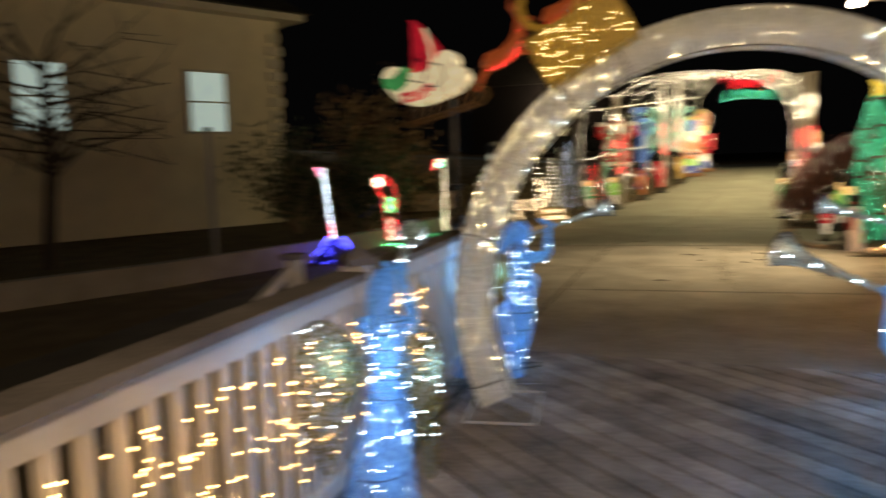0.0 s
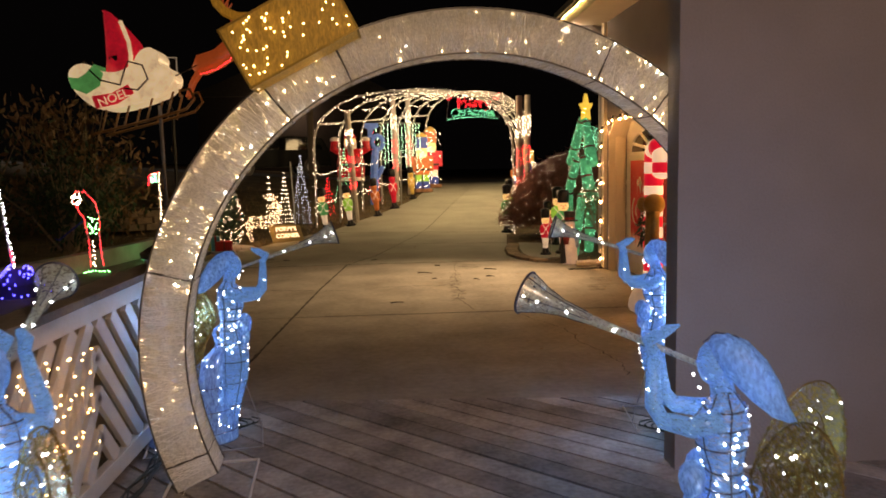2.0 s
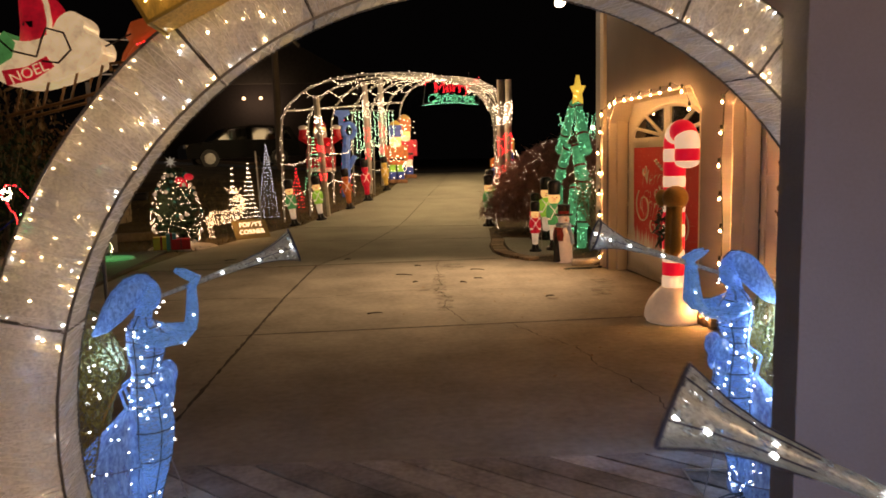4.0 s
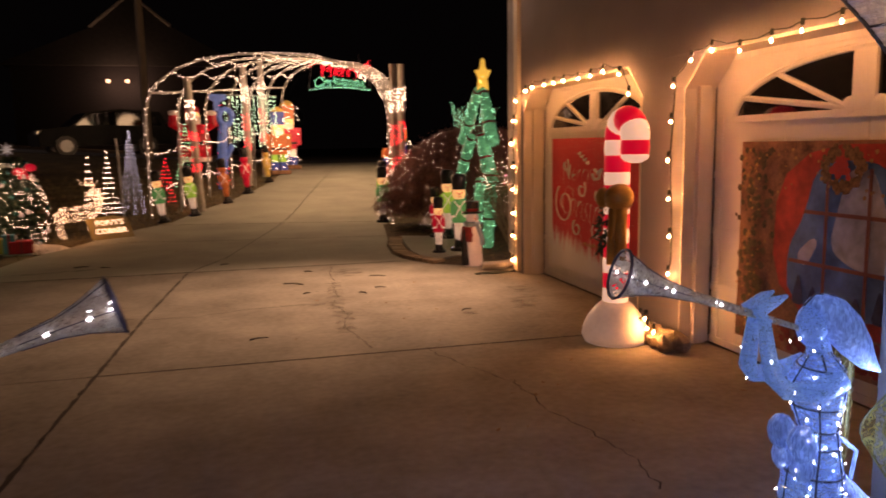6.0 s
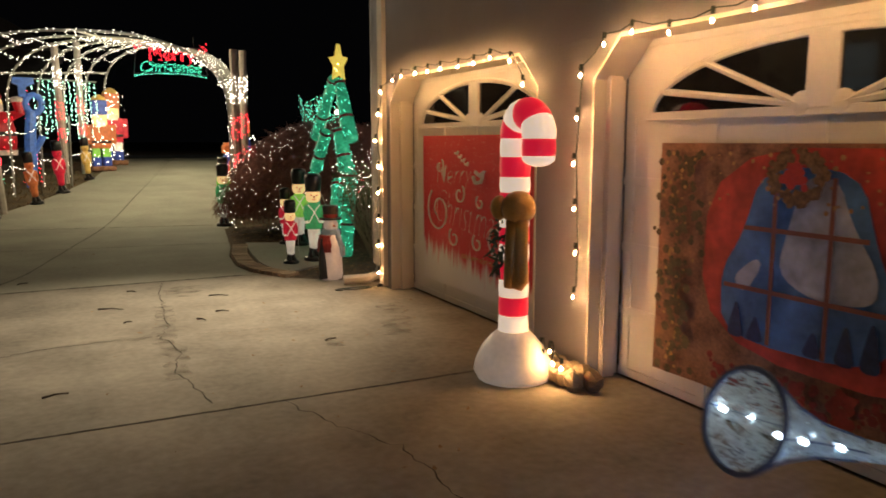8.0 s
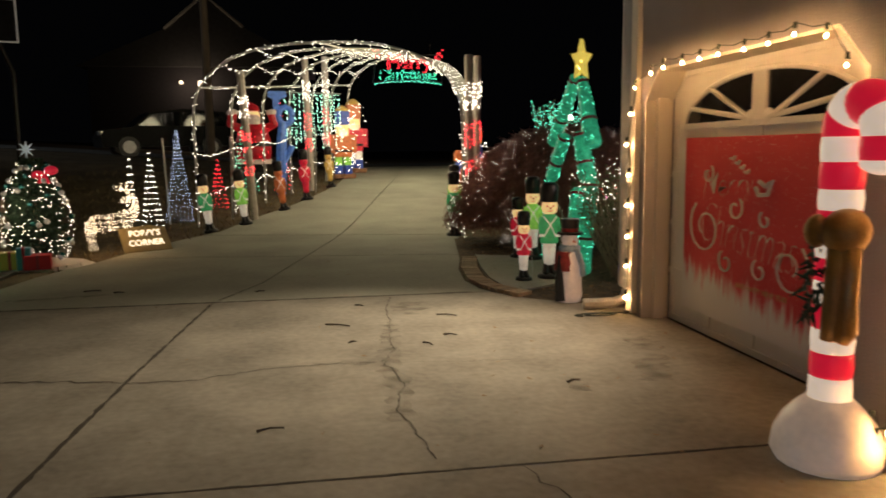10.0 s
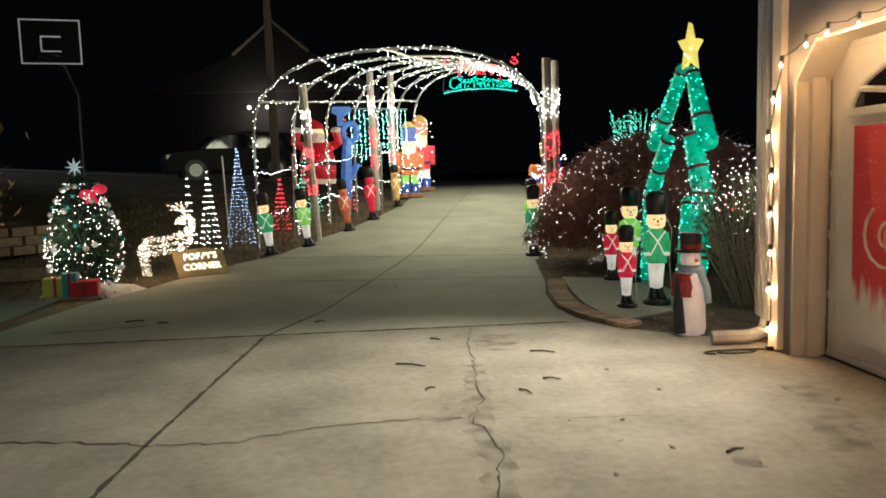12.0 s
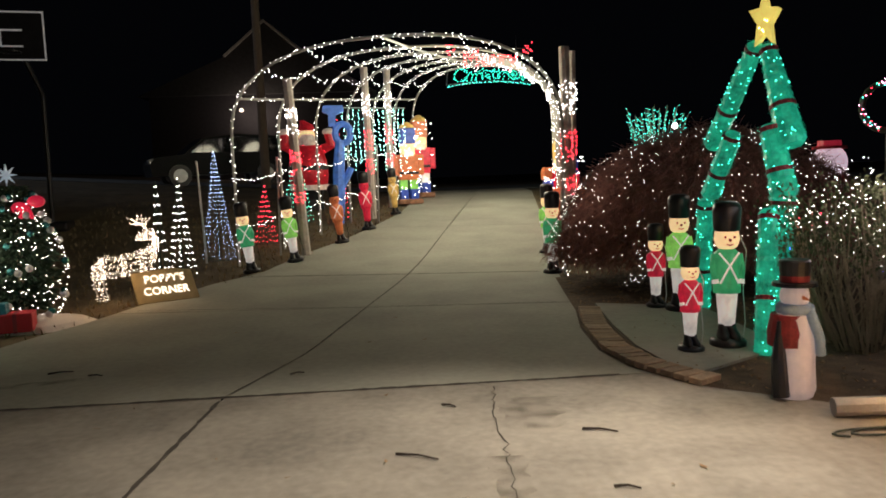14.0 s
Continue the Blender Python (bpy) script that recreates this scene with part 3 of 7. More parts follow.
joint([(-3.3, 12.42), (-1, 12.42), (0.8, 12.42), (1.75, 12.42)], 0.02, 13)
joint([(-1.2, 8.25), (1, 8.25), (3.0, 8.25)], 0.008, 14)
joint([(-1.6, 18.35), (0.4, 17.97), (2.3, 17.65)], 0.012, 15)
joint([(-2.5, 16.0), (0, 15.5), (2.0, 15.25)], 0.006, 16)

# planting bed, pad and brick edge
bm = bmesh.new()
outline = [(fr(y) - 0.02 if y > 12 else fr(y), y) for y in (11.2, 11.5, 12.1, 12.6, 13.1, 13.9, 14.7, 16, 17)] + [(6.5, 18.5), (7.5, 14), (7.5, 11.2)]
vs = [bm.verts.new((x, y, 0.004)) for x, y in outline]
bm.faces.new(vs)
solid("planting_bed", bm, MULCH, "dark mulch planting bed beside the drive", "garden bed")
bm = prism(bmesh.new(), [(2.08, 12.24), (2.85, 12.72), (3.05, 13.1), (3.15, 14.5), (2.25, 14.95), (2.1, 13.9), (2.03, 13.1)], 0.05, Matrix.Translation((0, 0, 0.0)))
solid("walk_pad", bm, CONCRETE_PALE, "small concrete pad beside the drive", "paving")
edging = thing("brick_edging", "worn flat brick edging round the planting bed", "edging", kind="structure")
brick_me = None
y = 12.15
while y < 14.75:
    x = fr(y) + 0.11
    a = math.degrees(math.atan2(fr(y + 0.1) - fr(y - 0.1), 0.2))
    if brick_me is None:
        ob = part("brick", B((0, 0, 0), (0.2, 0.095, 0.05), None, 0.006), BRICK, edging)
        brick_me = ob.data
    else:
        ob = new("brick", brick_me)
        ob.parent = edging
    ob.matrix_local = pose(x, y, 0.012 + random.uniform(-0.004, 0.006), random.uniform(-2, 2), random.uniform(-2, 2), -a + random.uniform(-4, 4))
    y += 0.105

# garage: wall in the plane x = 2.82 with two clipped openings
YZ = Matrix(((0, 0, 1, 2.975), (1, 0, 0, 0), (0, 1, 0, 0), (0, 0, 0, 1)))
G1, G2, TOP, CUT = (8.42, 10.98), (5.12, 7.84), 2.06, 0.24
bm = bmesh.new()
for a, b in ((10.98, 11.18), (7.84, 8.42), (5.0, 5.12)):
    prism(bm, [(a, -0.05), (b, -0.05), (b, TOP), (a, TOP)], 0.23, YZ)
prism(bm, [(5.0, TOP + 0.001), (11.18, TOP + 0.001), (11.18, 3.6), (5.0, 3.6)], 0.23, YZ)
for a, b in (G1, G2):
    prism(bm, [(a, TOP - CUT), (a + CUT, TOP), (a, TOP)], 0.23, YZ)
    prism(bm, [(b, TOP - CUT), (b, TOP), (b - CUT, TOP)], 0.23, YZ)
solid("wall_garage_front", bm, STUCCO, "taupe stucco garage wall with two openings", "wall")
bm = B((6.05, 11.07, 1.75), (5.9, 0.2, 3.7))
solid("wall_garage_side", bm, STUCCO, "taupe stucco end wall of the garage", "wall")
bm = B((6, 7.9, 3.62), (6.3, 6.9, 0.04))
solid("ceiling", bm, TRIM, "plain garage ceiling", "ceiling")
bm = B((8.9, 7.9, 1.75), (0.2, 6.2, 3.7))
solid("wall_garage_back", bm, STUCCO, "plain back wall of the garage", "wall")
# return wall at the deck, with fluted edge boards
bm = B((2.065, 4.12, 1.9), (1.8, 0.14, 4.3), None, 0.004)
box(bm, (2.48, 5.1, 1.9), (0.96, 0.2, 4.3), None, 0.004)
solid("wall_return", bm, STUCCO, "grey-taupe wall beside the deck", "wall")
bm = bmesh.new()
for k in range(9):
    box(bm, (1.996, 5.024 + k * 0.019, 2.55), (0.008, 0.011, 2.9))
    box(bm, (2.03 + k * 0.019, 4.996, 2.55), (0.011, 0.008, 2.9))
box(bm, (2.1, 4.993, 0.57), (0.22, 0.014, 1.05))
box(bm, (1.993, 5.1, 0.57), (0.014, 0.2, 1.05))
solid("trim", bm, STUCCO, "fluted corner trim painted like the wall", "trim")
bm = B((1, -2.7, 1.6), (8, 0.2, 3.4))
solid("wall_house", bm, STUCCO, "plain house wall behind the deck", "wall")
for a, b in (G1, G2):
    bm = bmesh.new()
    w = 0.022
    prism(bm, [(a, 0), (a + w, 0), (a + w, TOP - CUT), (a + CUT + 0.004, TOP - w), (b - CUT - 0.004, TOP - w), (b - w, TOP - CUT), (b - w, 0), (b, 0), (b, TOP - CUT), (b - CUT, TOP), (a + CUT, TOP), (a, TOP - CUT)], 0.236, YZ)
    box(bm, (2.99, a + 0.04, 0.92), (0.09, 0.05, 1.84), None, 0.006)
    box(bm, (2.99, b - 0.04, 0.92), (0.09, 0.05, 1.84), None, 0.006)
    solid("trim", bm, TRIM, "cream painted jamb and head trim", "trim")
bm = B((2.84, 11.13, 1.72), (0.05, 0.12, 3.4), None, 0.004)
solid("corner_board", bm, TRIM, "cream corner board of the garage", "trim")
# eave
bm = B((2.62, 8.2, 3.41), (0.56, 6.7, 0.03))
box(bm, (2.34, 8.2, 3.46), (0.03, 6.7, 0.16))
box(bm, (2.62, 11.54, 3.46), (0.56, 0.03, 0.16))
solid("eave", bm, TRIM, "cream soffit and fascia under the garage roof", "eave")
bm = prism(bmesh.new(), [(2.25, 3.54), (5.9, 5.3), (9.5, 3.54), (9.5, 3.62), (5.9, 5.4), (2.25, 3.62)], 6.9, Matrix(((1, 0, 0, 0), (0, 0, 1, 8.2), (0, 1, 0, 0), (0, 0, 0, 1))))
solid("roof", bm, mat("shingles", (0.06, 0.055, 0.05), 0.95, scale=4, bump=0.6), "dark shingled garage roof", "roof")
gutter = thing("downspout", "grey metal downspout with an elbow at its foot", "downspout")
bm = B((2.89, 11.34, 1.8), (0.11, 0.19, 3.2), None, 0.014)
for k in (-0.045, 0.0, 0.045):
    box(bm, (2.833, 11.33 + k, 1.8), (0.006, 0.014, 3.2))
part("pipe", bm, PIPE_GREY, gutter)
part("elbow", tube(bmesh.new(), [(2.9, 11.33, 0.24), (2.86, 11.33, 0.1), (2.76, 11.35, 0.06), (2.5, 11.4, 0.05)], 0.05, 8), mat("pale_elbow", (0.36, 0.35, 0.34), 0.5), gutter, "pale extension lying on the mulch")
part("upper_bend", tube(bmesh.new(), [(2.9, 11.33, 3.3), (2.7, 11.3, 3.38), (2.5, 11.36, 3.42)], 0.045, 8), PIPE_GREY, gutter)
flood = thing("floodlight", "white floodlight under the eave, switched on", "floodlight", (2.36, 11.3, 3.32))
part("bracket", B((0, 0, 0.06), (0.05, 0.05, 0.06), None, 0.008), RAILW, flood)
part("lens", BA((-0.03, -0.02, 0), (0.07, 0.07, 0.05), 12, 8), bulb_mat("flood_lens", (1, 0.95, 0.8), 25), flood, "glowing lens")

def garage_door(span, label):
    a, b = span[0] + 0.03, span[1] - 0.03
    yc = (a + b) / 2
    d = thing("garage_door", label, "garage door", (3.1, yc, 0), 0, "garage doors")
    h = (b - a) / 2
    bm = B((0.02, 0, 1.03), (0.04, 2 * h, 2.06))
    part("panel", bm, DOORW, d)
    bm = bmesh.new()
    for z in (0.03, 0.42, 0.82, 1.22, 2.02):
        box(bm, (-0.004, 0, z), (0.012, 2 * h, 0.05), None, 0.003)
    for k in range(5):
        box(bm, (-0.003, -h + 0.06 + (2 * h - 0.12) * k / 4, 0.83), (0.011, 0.06, 1.6), None, 0.003)
    part("rails", bm, DOORW, d, "raised rails and stiles")
    A, Z, H = h - 0.23, 1.61, 0.34
    bm = bmesh.new()
    n = 28
    pts = [(A * math.cos(math.pi * k / n), Z + H * math.sin(math.pi * k / n)) for k in range(n + 1)]
    prism(bm, pts, 0.008, Matrix(((0, 0, 1, -0.006), (1, 0, 0, 0), (0, 1, 0, 0), (0, 0, 0, 1))))
    part("pane", bm, GLASS, d, "dark fan-shaped glass")
    part("arch_frame", T([(-0.012, p, q) for p, q in pts], 0.022, 6), DOORW, d)
    part("sill_bar", B((-0.012, 0, Z - 0.01), (0.03, 2 * A + 0.06, 0.045), None, 0.004), DOORW, d)
    part("mullion", B((-0.014, 0, Z + H / 2), (0.03, 0.16, H), None, 0.004), DOORW, d)
    for s in (-1, 1):
        for ang in (22, 50):
            e = Vector((-0.014, s * A * math.cos(radians(ang)) * 0.98, Z + H * 0.98 * math.sin(radians(ang))))
            c = Vector((-0.014, s * 0.12, Z + 0.02))
            part("spoke", T([c, e], 0.02, 6), DOORW, d)
        part("hub", BA((-0.014, s * 0.1, Z + 0.02), (0.02, 0.07, 0.06)), DOORW, d)
    return d


garage_door(G1, "cream panelled garage door with a fan window, red banner on it")
garage_door(G2, "cream panelled garage door with a fan window, picture banner on it")

# deck boards run aslant and are cut to the deck's edge
deck = thing("deck", "weathered grey wooden deck of slanting boards", "deck", kind="structure")


def clip(poly, a, b, c):
    out = []
    for p, q in zip(poly, poly[1:] + poly[:1]):
        dp, dq = a * p[0] + b * p[1] - c, a * q[0] + b * q[1] - c
        if dp <= 0:
            out.append(p)
        if dp * dq < 0:
            t = dp / (dp - dq)
            out.append((p[0] + (q[0] - p[0]) * t, p[1] + (q[1] - p[1]) * t))
    return out


ang = radians(-45)
ca, sa = math.cos(ang), math.sin(ang)
k = -4.6
while k < 7.4:
    poly = [(ca * u - sa * v, sa * u + ca * v) for u, v in ((-7, k), (7, k), (7, k + 0.131), (-7, k + 0.131))]
    for cut in ((-1, 0, 1.5), (1, 0, 2.9), (0, -1, 2.6), (0.09, 1, 5.28)):
        poly = clip(poly, *cut) if poly else poly
    if len(poly) > 2:
        poly = [p for p, q in zip(poly, poly[1:] + poly[:1]) if math.dist(p, q) > 1e-4]
        if len(poly) > 2:
            z = random.uniform(-0.002, 0.002)
            part("board", prism(bmesh.new(), poly, 0.03, Matrix.Translation((0, 0, 0.03 + z))), DECK, deck)
    k += 0.146
# dark sheet just below the board tops paints the shade in the gaps
solid("deck_underlay", prism(bmesh.new(), clip(clip([(-1.48, -2.55), (2.88, -2.55), (2.88, 6), (-1.48, 6)], 0.09, 1, 5.26), 1, 0, 2.87), 0.03, Matrix.Translation((0, 0, 0.021))), JOINT, "dark sheet standing in for shade between the deck boards", "deck")
solid("deck_apron", B((0.65, 5.235, 0.0), (4.3, 0.03, 0.08), Matrix.Rotation(-0.09, 4, "Z")), DECK, "weathered board along the deck's edge", "deck")

# deck rail
railing = thing("deck_railing", "white painted deck railing with a grey weathered cap", "railing", (-1.4, 0, 0))
for y in (-1.0, 3.1, 4.95):
    post = part("post", B((0, y, 0.5), (0.11, 0.11, 1.0), None, 0.006), RAILW, railing)
    part("post_cap", LO([(0, y, 1.0, 0.09, 0.09), (0, y, 1.03, 0.095, 0.095), (0, y, 1.07, 0.03, 0.03)], 4), CAPW, post)
for a, b in ((-0.95, 3.04), (3.16, 4.89)):
    c, n = (a + b) / 2, b - a
    part("cap", B((0, c, 0.96), (0.15, n, 0.035), None, 0.005), CAPW, railing)
    part("top_rail", B((0, c, 0.89), (0.045, n, 0.09), None, 0.004), RAILW, railing)
    part("bottom_rail", B((0, c, 0.14), (0.045, n, 0.08), None, 0.004), RAILW, railing)
y = -0.85
while y < 2.95:
    part("picket", B((0, y, 0.51), (0.03, 0.042, 0.68)), RAILW, railing)
    y += 0.115
def slat(p, q):
    dy, dz = q[0] - p[0], q[1] - p[1]
    part("slat", B((0, (p[0] + q[0]) / 2, (p[1] + q[1]) / 2), (0.026, math.hypot(dy, dz), 0.075), Matrix.Rotation(math.atan2(dz, dy), 4, "X"), 0.004), RAILW, railing)


for s in range(5):
    # slanting bars, mirrored about the middle of the bay
    y0 = 3.2 + s * 0.165
    for m in (0, 1):
        p, q = (y0, 0.18), (min(y0 + 0.62, 4.02), 0.84)
        if y0 + 0.62 > 4.02:
            q = (4.02, 0.18 + (4.02 - y0) / 0.62 * 0.66)
        if m:
            p, q = (8.04 - p[0], p[1]), (8.04 - q[0], q[1])
        slat(p, q)
for s in (1.6, 3.2, 4.8):
    for m in (0, 1):
        p, q = (3.18, 0.18 + s * 0.112), (3.18 + (0.66 - s * 0.112) * 0.94, 0.84)
        if m:
            p, q = (8.04 - p[0], p[1]), (8.04 - q[0], q[1])
        slat(p, q)
stair = thing("stair_rail", "white stair post with a sloping hand rail", "railing", (-2.7, 5.0, 0))
part("post", B((0, 0, 0.36), (0.1, 0.1, 0.8), None, 0.006), RAILW, stair)
part("post_cap", B((0, 0, 0.78), (0.15, 0.15, 0.04), None, 0.008), CAPW, stair)
part("hand_rail", T([(0, -0.05, 0.7), (-0.3, -1.0, 0.12)], 0.035, 4), RAILW, stair)

# low wall behind the lawn figures, bending along the yard
bm = bmesh.new()
low = [(-7.2, 6.2), (-6.2, 8.05), (-5.35, 10.3), (-4.95, 12.3), (-4.65, 14.3), (-4.55, 15.3)]
for a, b in zip(low, low[1:]):
    d = math.dist(a, b)
    box(bm, ((a[0] + b[0]) / 2, (a[1] + b[1]) / 2, 0.1), (d + 0.02, 0.2, 0.36), Matrix.Rotation(math.atan2(b[1] - a[1], b[0] - a[0]), 4, "Z"), 0.015)
solid("low_wall", bm, mat("low_wall_render", (0.3, 0.28, 0.25), 0.9, scale=3, vary=0.3), "low pale rendered garden wall", "garden wall")
solid("yard_paving", B((-4.2, 9.0, -0.02), (1.3, 12, 0.04)), mat("dark_paving", (0.09, 0.085, 0.075), 0.9, scale=2, vary=0.4), "dark paving beside the deck", "paving")

# ---- things round the deck ----
GOLDWIRE = mat("dark_gold_wire", (0.2, 0.15, 0.05), 0.4, metal=0.6, bump=0.0)
DARKWIRE = mat("dark_frame_wire", (0.08, 0.1, 0.16), 0.45, metal=0.5, bump=0.0)
GLITTER = mat("glitter_thread", (0.62, 0.74, 1.0), 0.2, metal=0.3, bump=0.0)

def angel(place, turn, seed=1, size=1.03):
    """A trumpeting angel: slim thread-wound gown, sheer train, veil of hair, two wings."""
    rnd = random.Random(seed)
    a = thing("angel_figure", "trumpeting angel of blue-lit glitter thread with gold wings", "angel decoration", place, turn, "lit angels")
    a.scale = (size, size, size)
    rows = [(-0.03, 0, 0.0, 0.04, 0.04), (-0.028, 0, 0.08, 0.043, 0.045), (-0.015, 0, 0.19, 0.055, 0.06), (0.004, 0, 0.31, 0.072, 0.078), (0.014, 0, 0.42, 0.078, 0.088), (0.012, 0, 0.51, 0.07, 0.08), (0.004, 0, 0.58, 0.052, 0.06), (0.004, 0, 0.625, 0.046, 0.053), (0.012, 0, 0.69, 0.062, 0.07), (0.014, 0, 0.745, 0.068, 0.08), (0.004, 0, 0.79, 0.05, 0.07), (0.008, 0, 0.83, 0.024, 0.026)]
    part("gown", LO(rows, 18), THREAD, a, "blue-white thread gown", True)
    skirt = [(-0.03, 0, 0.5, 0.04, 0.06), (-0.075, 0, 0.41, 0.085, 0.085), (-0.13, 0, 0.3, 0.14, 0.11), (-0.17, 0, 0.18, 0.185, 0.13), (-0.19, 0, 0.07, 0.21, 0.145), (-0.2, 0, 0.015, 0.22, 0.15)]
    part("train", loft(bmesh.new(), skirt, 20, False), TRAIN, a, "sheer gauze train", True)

    def ring(r, grow=0.001, n=18):
        return [(r[0] + (r[3] + grow) * math.cos(2 * math.pi * k / n), r[1] + (r[4] + grow) * math.sin(2 * math.pi * k / n), r[2]) for k in range(n + 1)]

    bm = bmesh.new()
    for r in rows[1:] + skirt[2:]:
        tube(bm, ring(r), 0.0028, 4)
    tagged(part("wire_frame", bm, DARKWIRE, a), "dark hoops of the wire frame", kind="stuff")
    bm = bmesh.new()
    for hand in (-1, 1):
        turns, ln = 44, []
        for q in range(turns * 12):
            f = q / (turns * 12) * (len(rows) - 1.001)
            i, f = int(f), f - int(f)
            r = [rows[i][j] * (1 - f) + rows[i + 1][j] * f for j in range(5)]
            an = hand * q * 2 * math.pi / 12 + 0.3 * math.sin(q * 1.7)
            ln.append((r[0] + (r[3] + 0.002) * math.cos(an), r[1] + (r[4] + 0.002) * math.sin(an), r[2] + 0.006 * math.sin(q * 2.3)))
        tube(bm, ln, 0.0013, 3)
    tagged(part("winding", bm, GLITTER, a, "glittering wound thread"), kind="stuff")
    bm = bmesh.new()
    for k in range(0, 18, 3):
        tube(bm, [(r[0] + r[3] * math.cos(2 * math.pi * k / 18), r[1] + r[4] * math.sin(2 * math.pi * k / 18), r[2]) for r in rows], 0.0025, 4)
    part("upright_wire", bm, DARKWIRE, a)
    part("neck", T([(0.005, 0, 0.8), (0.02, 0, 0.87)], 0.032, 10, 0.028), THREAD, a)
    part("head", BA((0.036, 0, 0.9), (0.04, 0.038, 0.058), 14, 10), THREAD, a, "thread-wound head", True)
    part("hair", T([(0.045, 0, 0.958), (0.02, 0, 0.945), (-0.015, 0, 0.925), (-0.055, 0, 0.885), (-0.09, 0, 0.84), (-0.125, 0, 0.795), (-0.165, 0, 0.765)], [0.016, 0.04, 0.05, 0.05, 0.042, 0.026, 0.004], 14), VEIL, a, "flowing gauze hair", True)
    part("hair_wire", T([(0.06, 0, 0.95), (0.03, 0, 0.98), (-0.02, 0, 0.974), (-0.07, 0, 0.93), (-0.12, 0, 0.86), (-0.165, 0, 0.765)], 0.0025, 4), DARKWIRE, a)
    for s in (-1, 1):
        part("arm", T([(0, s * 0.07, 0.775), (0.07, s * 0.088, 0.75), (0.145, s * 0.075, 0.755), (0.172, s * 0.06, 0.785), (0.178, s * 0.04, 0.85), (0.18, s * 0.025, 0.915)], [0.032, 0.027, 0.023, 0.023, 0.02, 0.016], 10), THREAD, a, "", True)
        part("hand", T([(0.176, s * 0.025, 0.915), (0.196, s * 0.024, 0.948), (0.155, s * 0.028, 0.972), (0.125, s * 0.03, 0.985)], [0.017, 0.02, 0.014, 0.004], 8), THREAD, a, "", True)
        w = Matrix.Translation((-0.06, s * 0.06, 0.68)) @ Matrix.Rotation(radians(-s * 42), 4, "Z") @ Matrix(((-1, 0, 0, 0), (0, 0, 1, 0), (0, 1, 0, 0), (0, 0, 0, 1)))
        shape = [(0, 0), (0.06, 0.1), (0.14, 0.2), (0.24, 0.23), (0.31, 0.17), (0.34, 0.02), (0.32, -0.16), (0.27, -0.34), (0.2, -0.44), (0.15, -0.33), (0.12, -0.18), (0.05, -0.08)]
        shape = [(u * 0.85, v * 0.86 - 0.04) for u, v in shape]
        for again in range(2):
            shape = [(p[0] * f + q[0] * (1 - f), p[1] * f + q[1] * (1 - f)) for p, q in zip(shape, shape[1:] + shape[:1]) for f in (0.75, 0.25)]
        wing = part("wing", prism(bmesh.new(), shape, 0.018, w), GOLDNET, a, "gold thread wing on a wire outline")
        bm = T([w @ Vector((u, v, 0)) for u, v in shape + shape[:1]], 0.003, 4)
        for f in (0.3, 0.55):
            tube(bm, [w @ Vector((u * f + 0.12 * (1 - f), v * f, 0.011)) for u, v in shape + shape[:1]], 0.002, 4)
        part("wing_wire", bm, GOLDWIRE, wing)
        bulbs("wing_lights", [w @ Vector((rnd.uniform(0.1, 0.26), rnd.uniform(-0.26, 0.13), 0.013 * rnd.choice((-1, 1)))) for k in range(15)], 0.0036, L_COOL, wing)
    c = [(0.072, 0.893), (0.18, 0.929), (0.28, 0.962), (0.37, 0.991), (0.44, 1.014), (0.49, 1.031), (0.525, 1.043), (0.55, 1.051)]
    part("trumpet", tube(bmesh.new(), [(x, 0, z) for x, z in c], [0.007, 0.009, 0.011, 0.015, 0.022, 0.035, 0.05, 0.062], 16, None, False), TRUMPET, a, "silver-gold thread trumpet", True)
    lip = Matrix.Translation((0.55, 0, 1.051)) @ Matrix.Rotation(radians(-18), 4, "Y")
    part("bell_ring", T([lip @ Vector((0, 0.062 * math.cos(k * math.pi / 12), 0.062 * math.sin(k * math.pi / 12))) for k in range(25)], 0.004, 5), DARKWIRE, a)
    bm = bmesh.new()
    for k in range(6):
        an = k * math.pi / 3
        tube(bm, [(x - 0.3 * r * math.sin(an), r * math.cos(an), z + r * math.sin(an)) for (x, z), r in zip(c[3:], (0.016, 0.023, 0.036, 0.051, 0.062))], 0.0015, 4)
    part("bell_wire", bm, DARKWIRE, a)
    bulbs("trumpet_lights", [(x, s * r, z) for x, z, r in ((0.29, 0.965, 0.013), (0.42, 1.007, 0.022), (0.5, 1.034, 0.042), (0.54, 1.048, 0.045)) for s in (-1, 1)], 0.0048, L_COOL, a)
    pts = []
    for k in range(95):
        t = rnd.random() * (len(rows) - 2)
        i = int(t)
        f = t - i
        r = [rows[i][j] * (1 - f) + rows[i + 1][j] * f for j in range(5)]
        an = rnd.uniform(0, 2 * math.pi)
        pts.append((r[0] + (r[3] + 0.004) * math.cos(an), r[1] + (r[4] + 0.004) * math.sin(an), r[2]))
    for k in range(26):
        r, an = rnd.choice(skirt[1:]), rnd.uniform(0, 2 * math.pi)
        pts.append((r[0] + r[3] * math.cos(an), r[1] + r[4] * math.sin(an), r[2]))
    pts += [(0.15, 0.1 * q, 0.735) for q in (-1, 1)] + [(0.185, 0.07 * q, 0.83) for q in (-1, 1)] + [(0.08, 0.02, 0.87), (0.06, -0.05, 0.845), (0.06, 0.05, 0.845)]
    bulbs("gown_lights", pts, 0.0037, L_COOL, a, "small cool white lights")
    bm = bmesh.new()
    tube(bm, [(-0.42, -0.2, 0.012), (0.14, -0.2, 0.012), (0.14, 0.2, 0.012), (-0.42, 0.2, 0.012), (-0.42, -0.2, 0.012)], 0.006, 4)
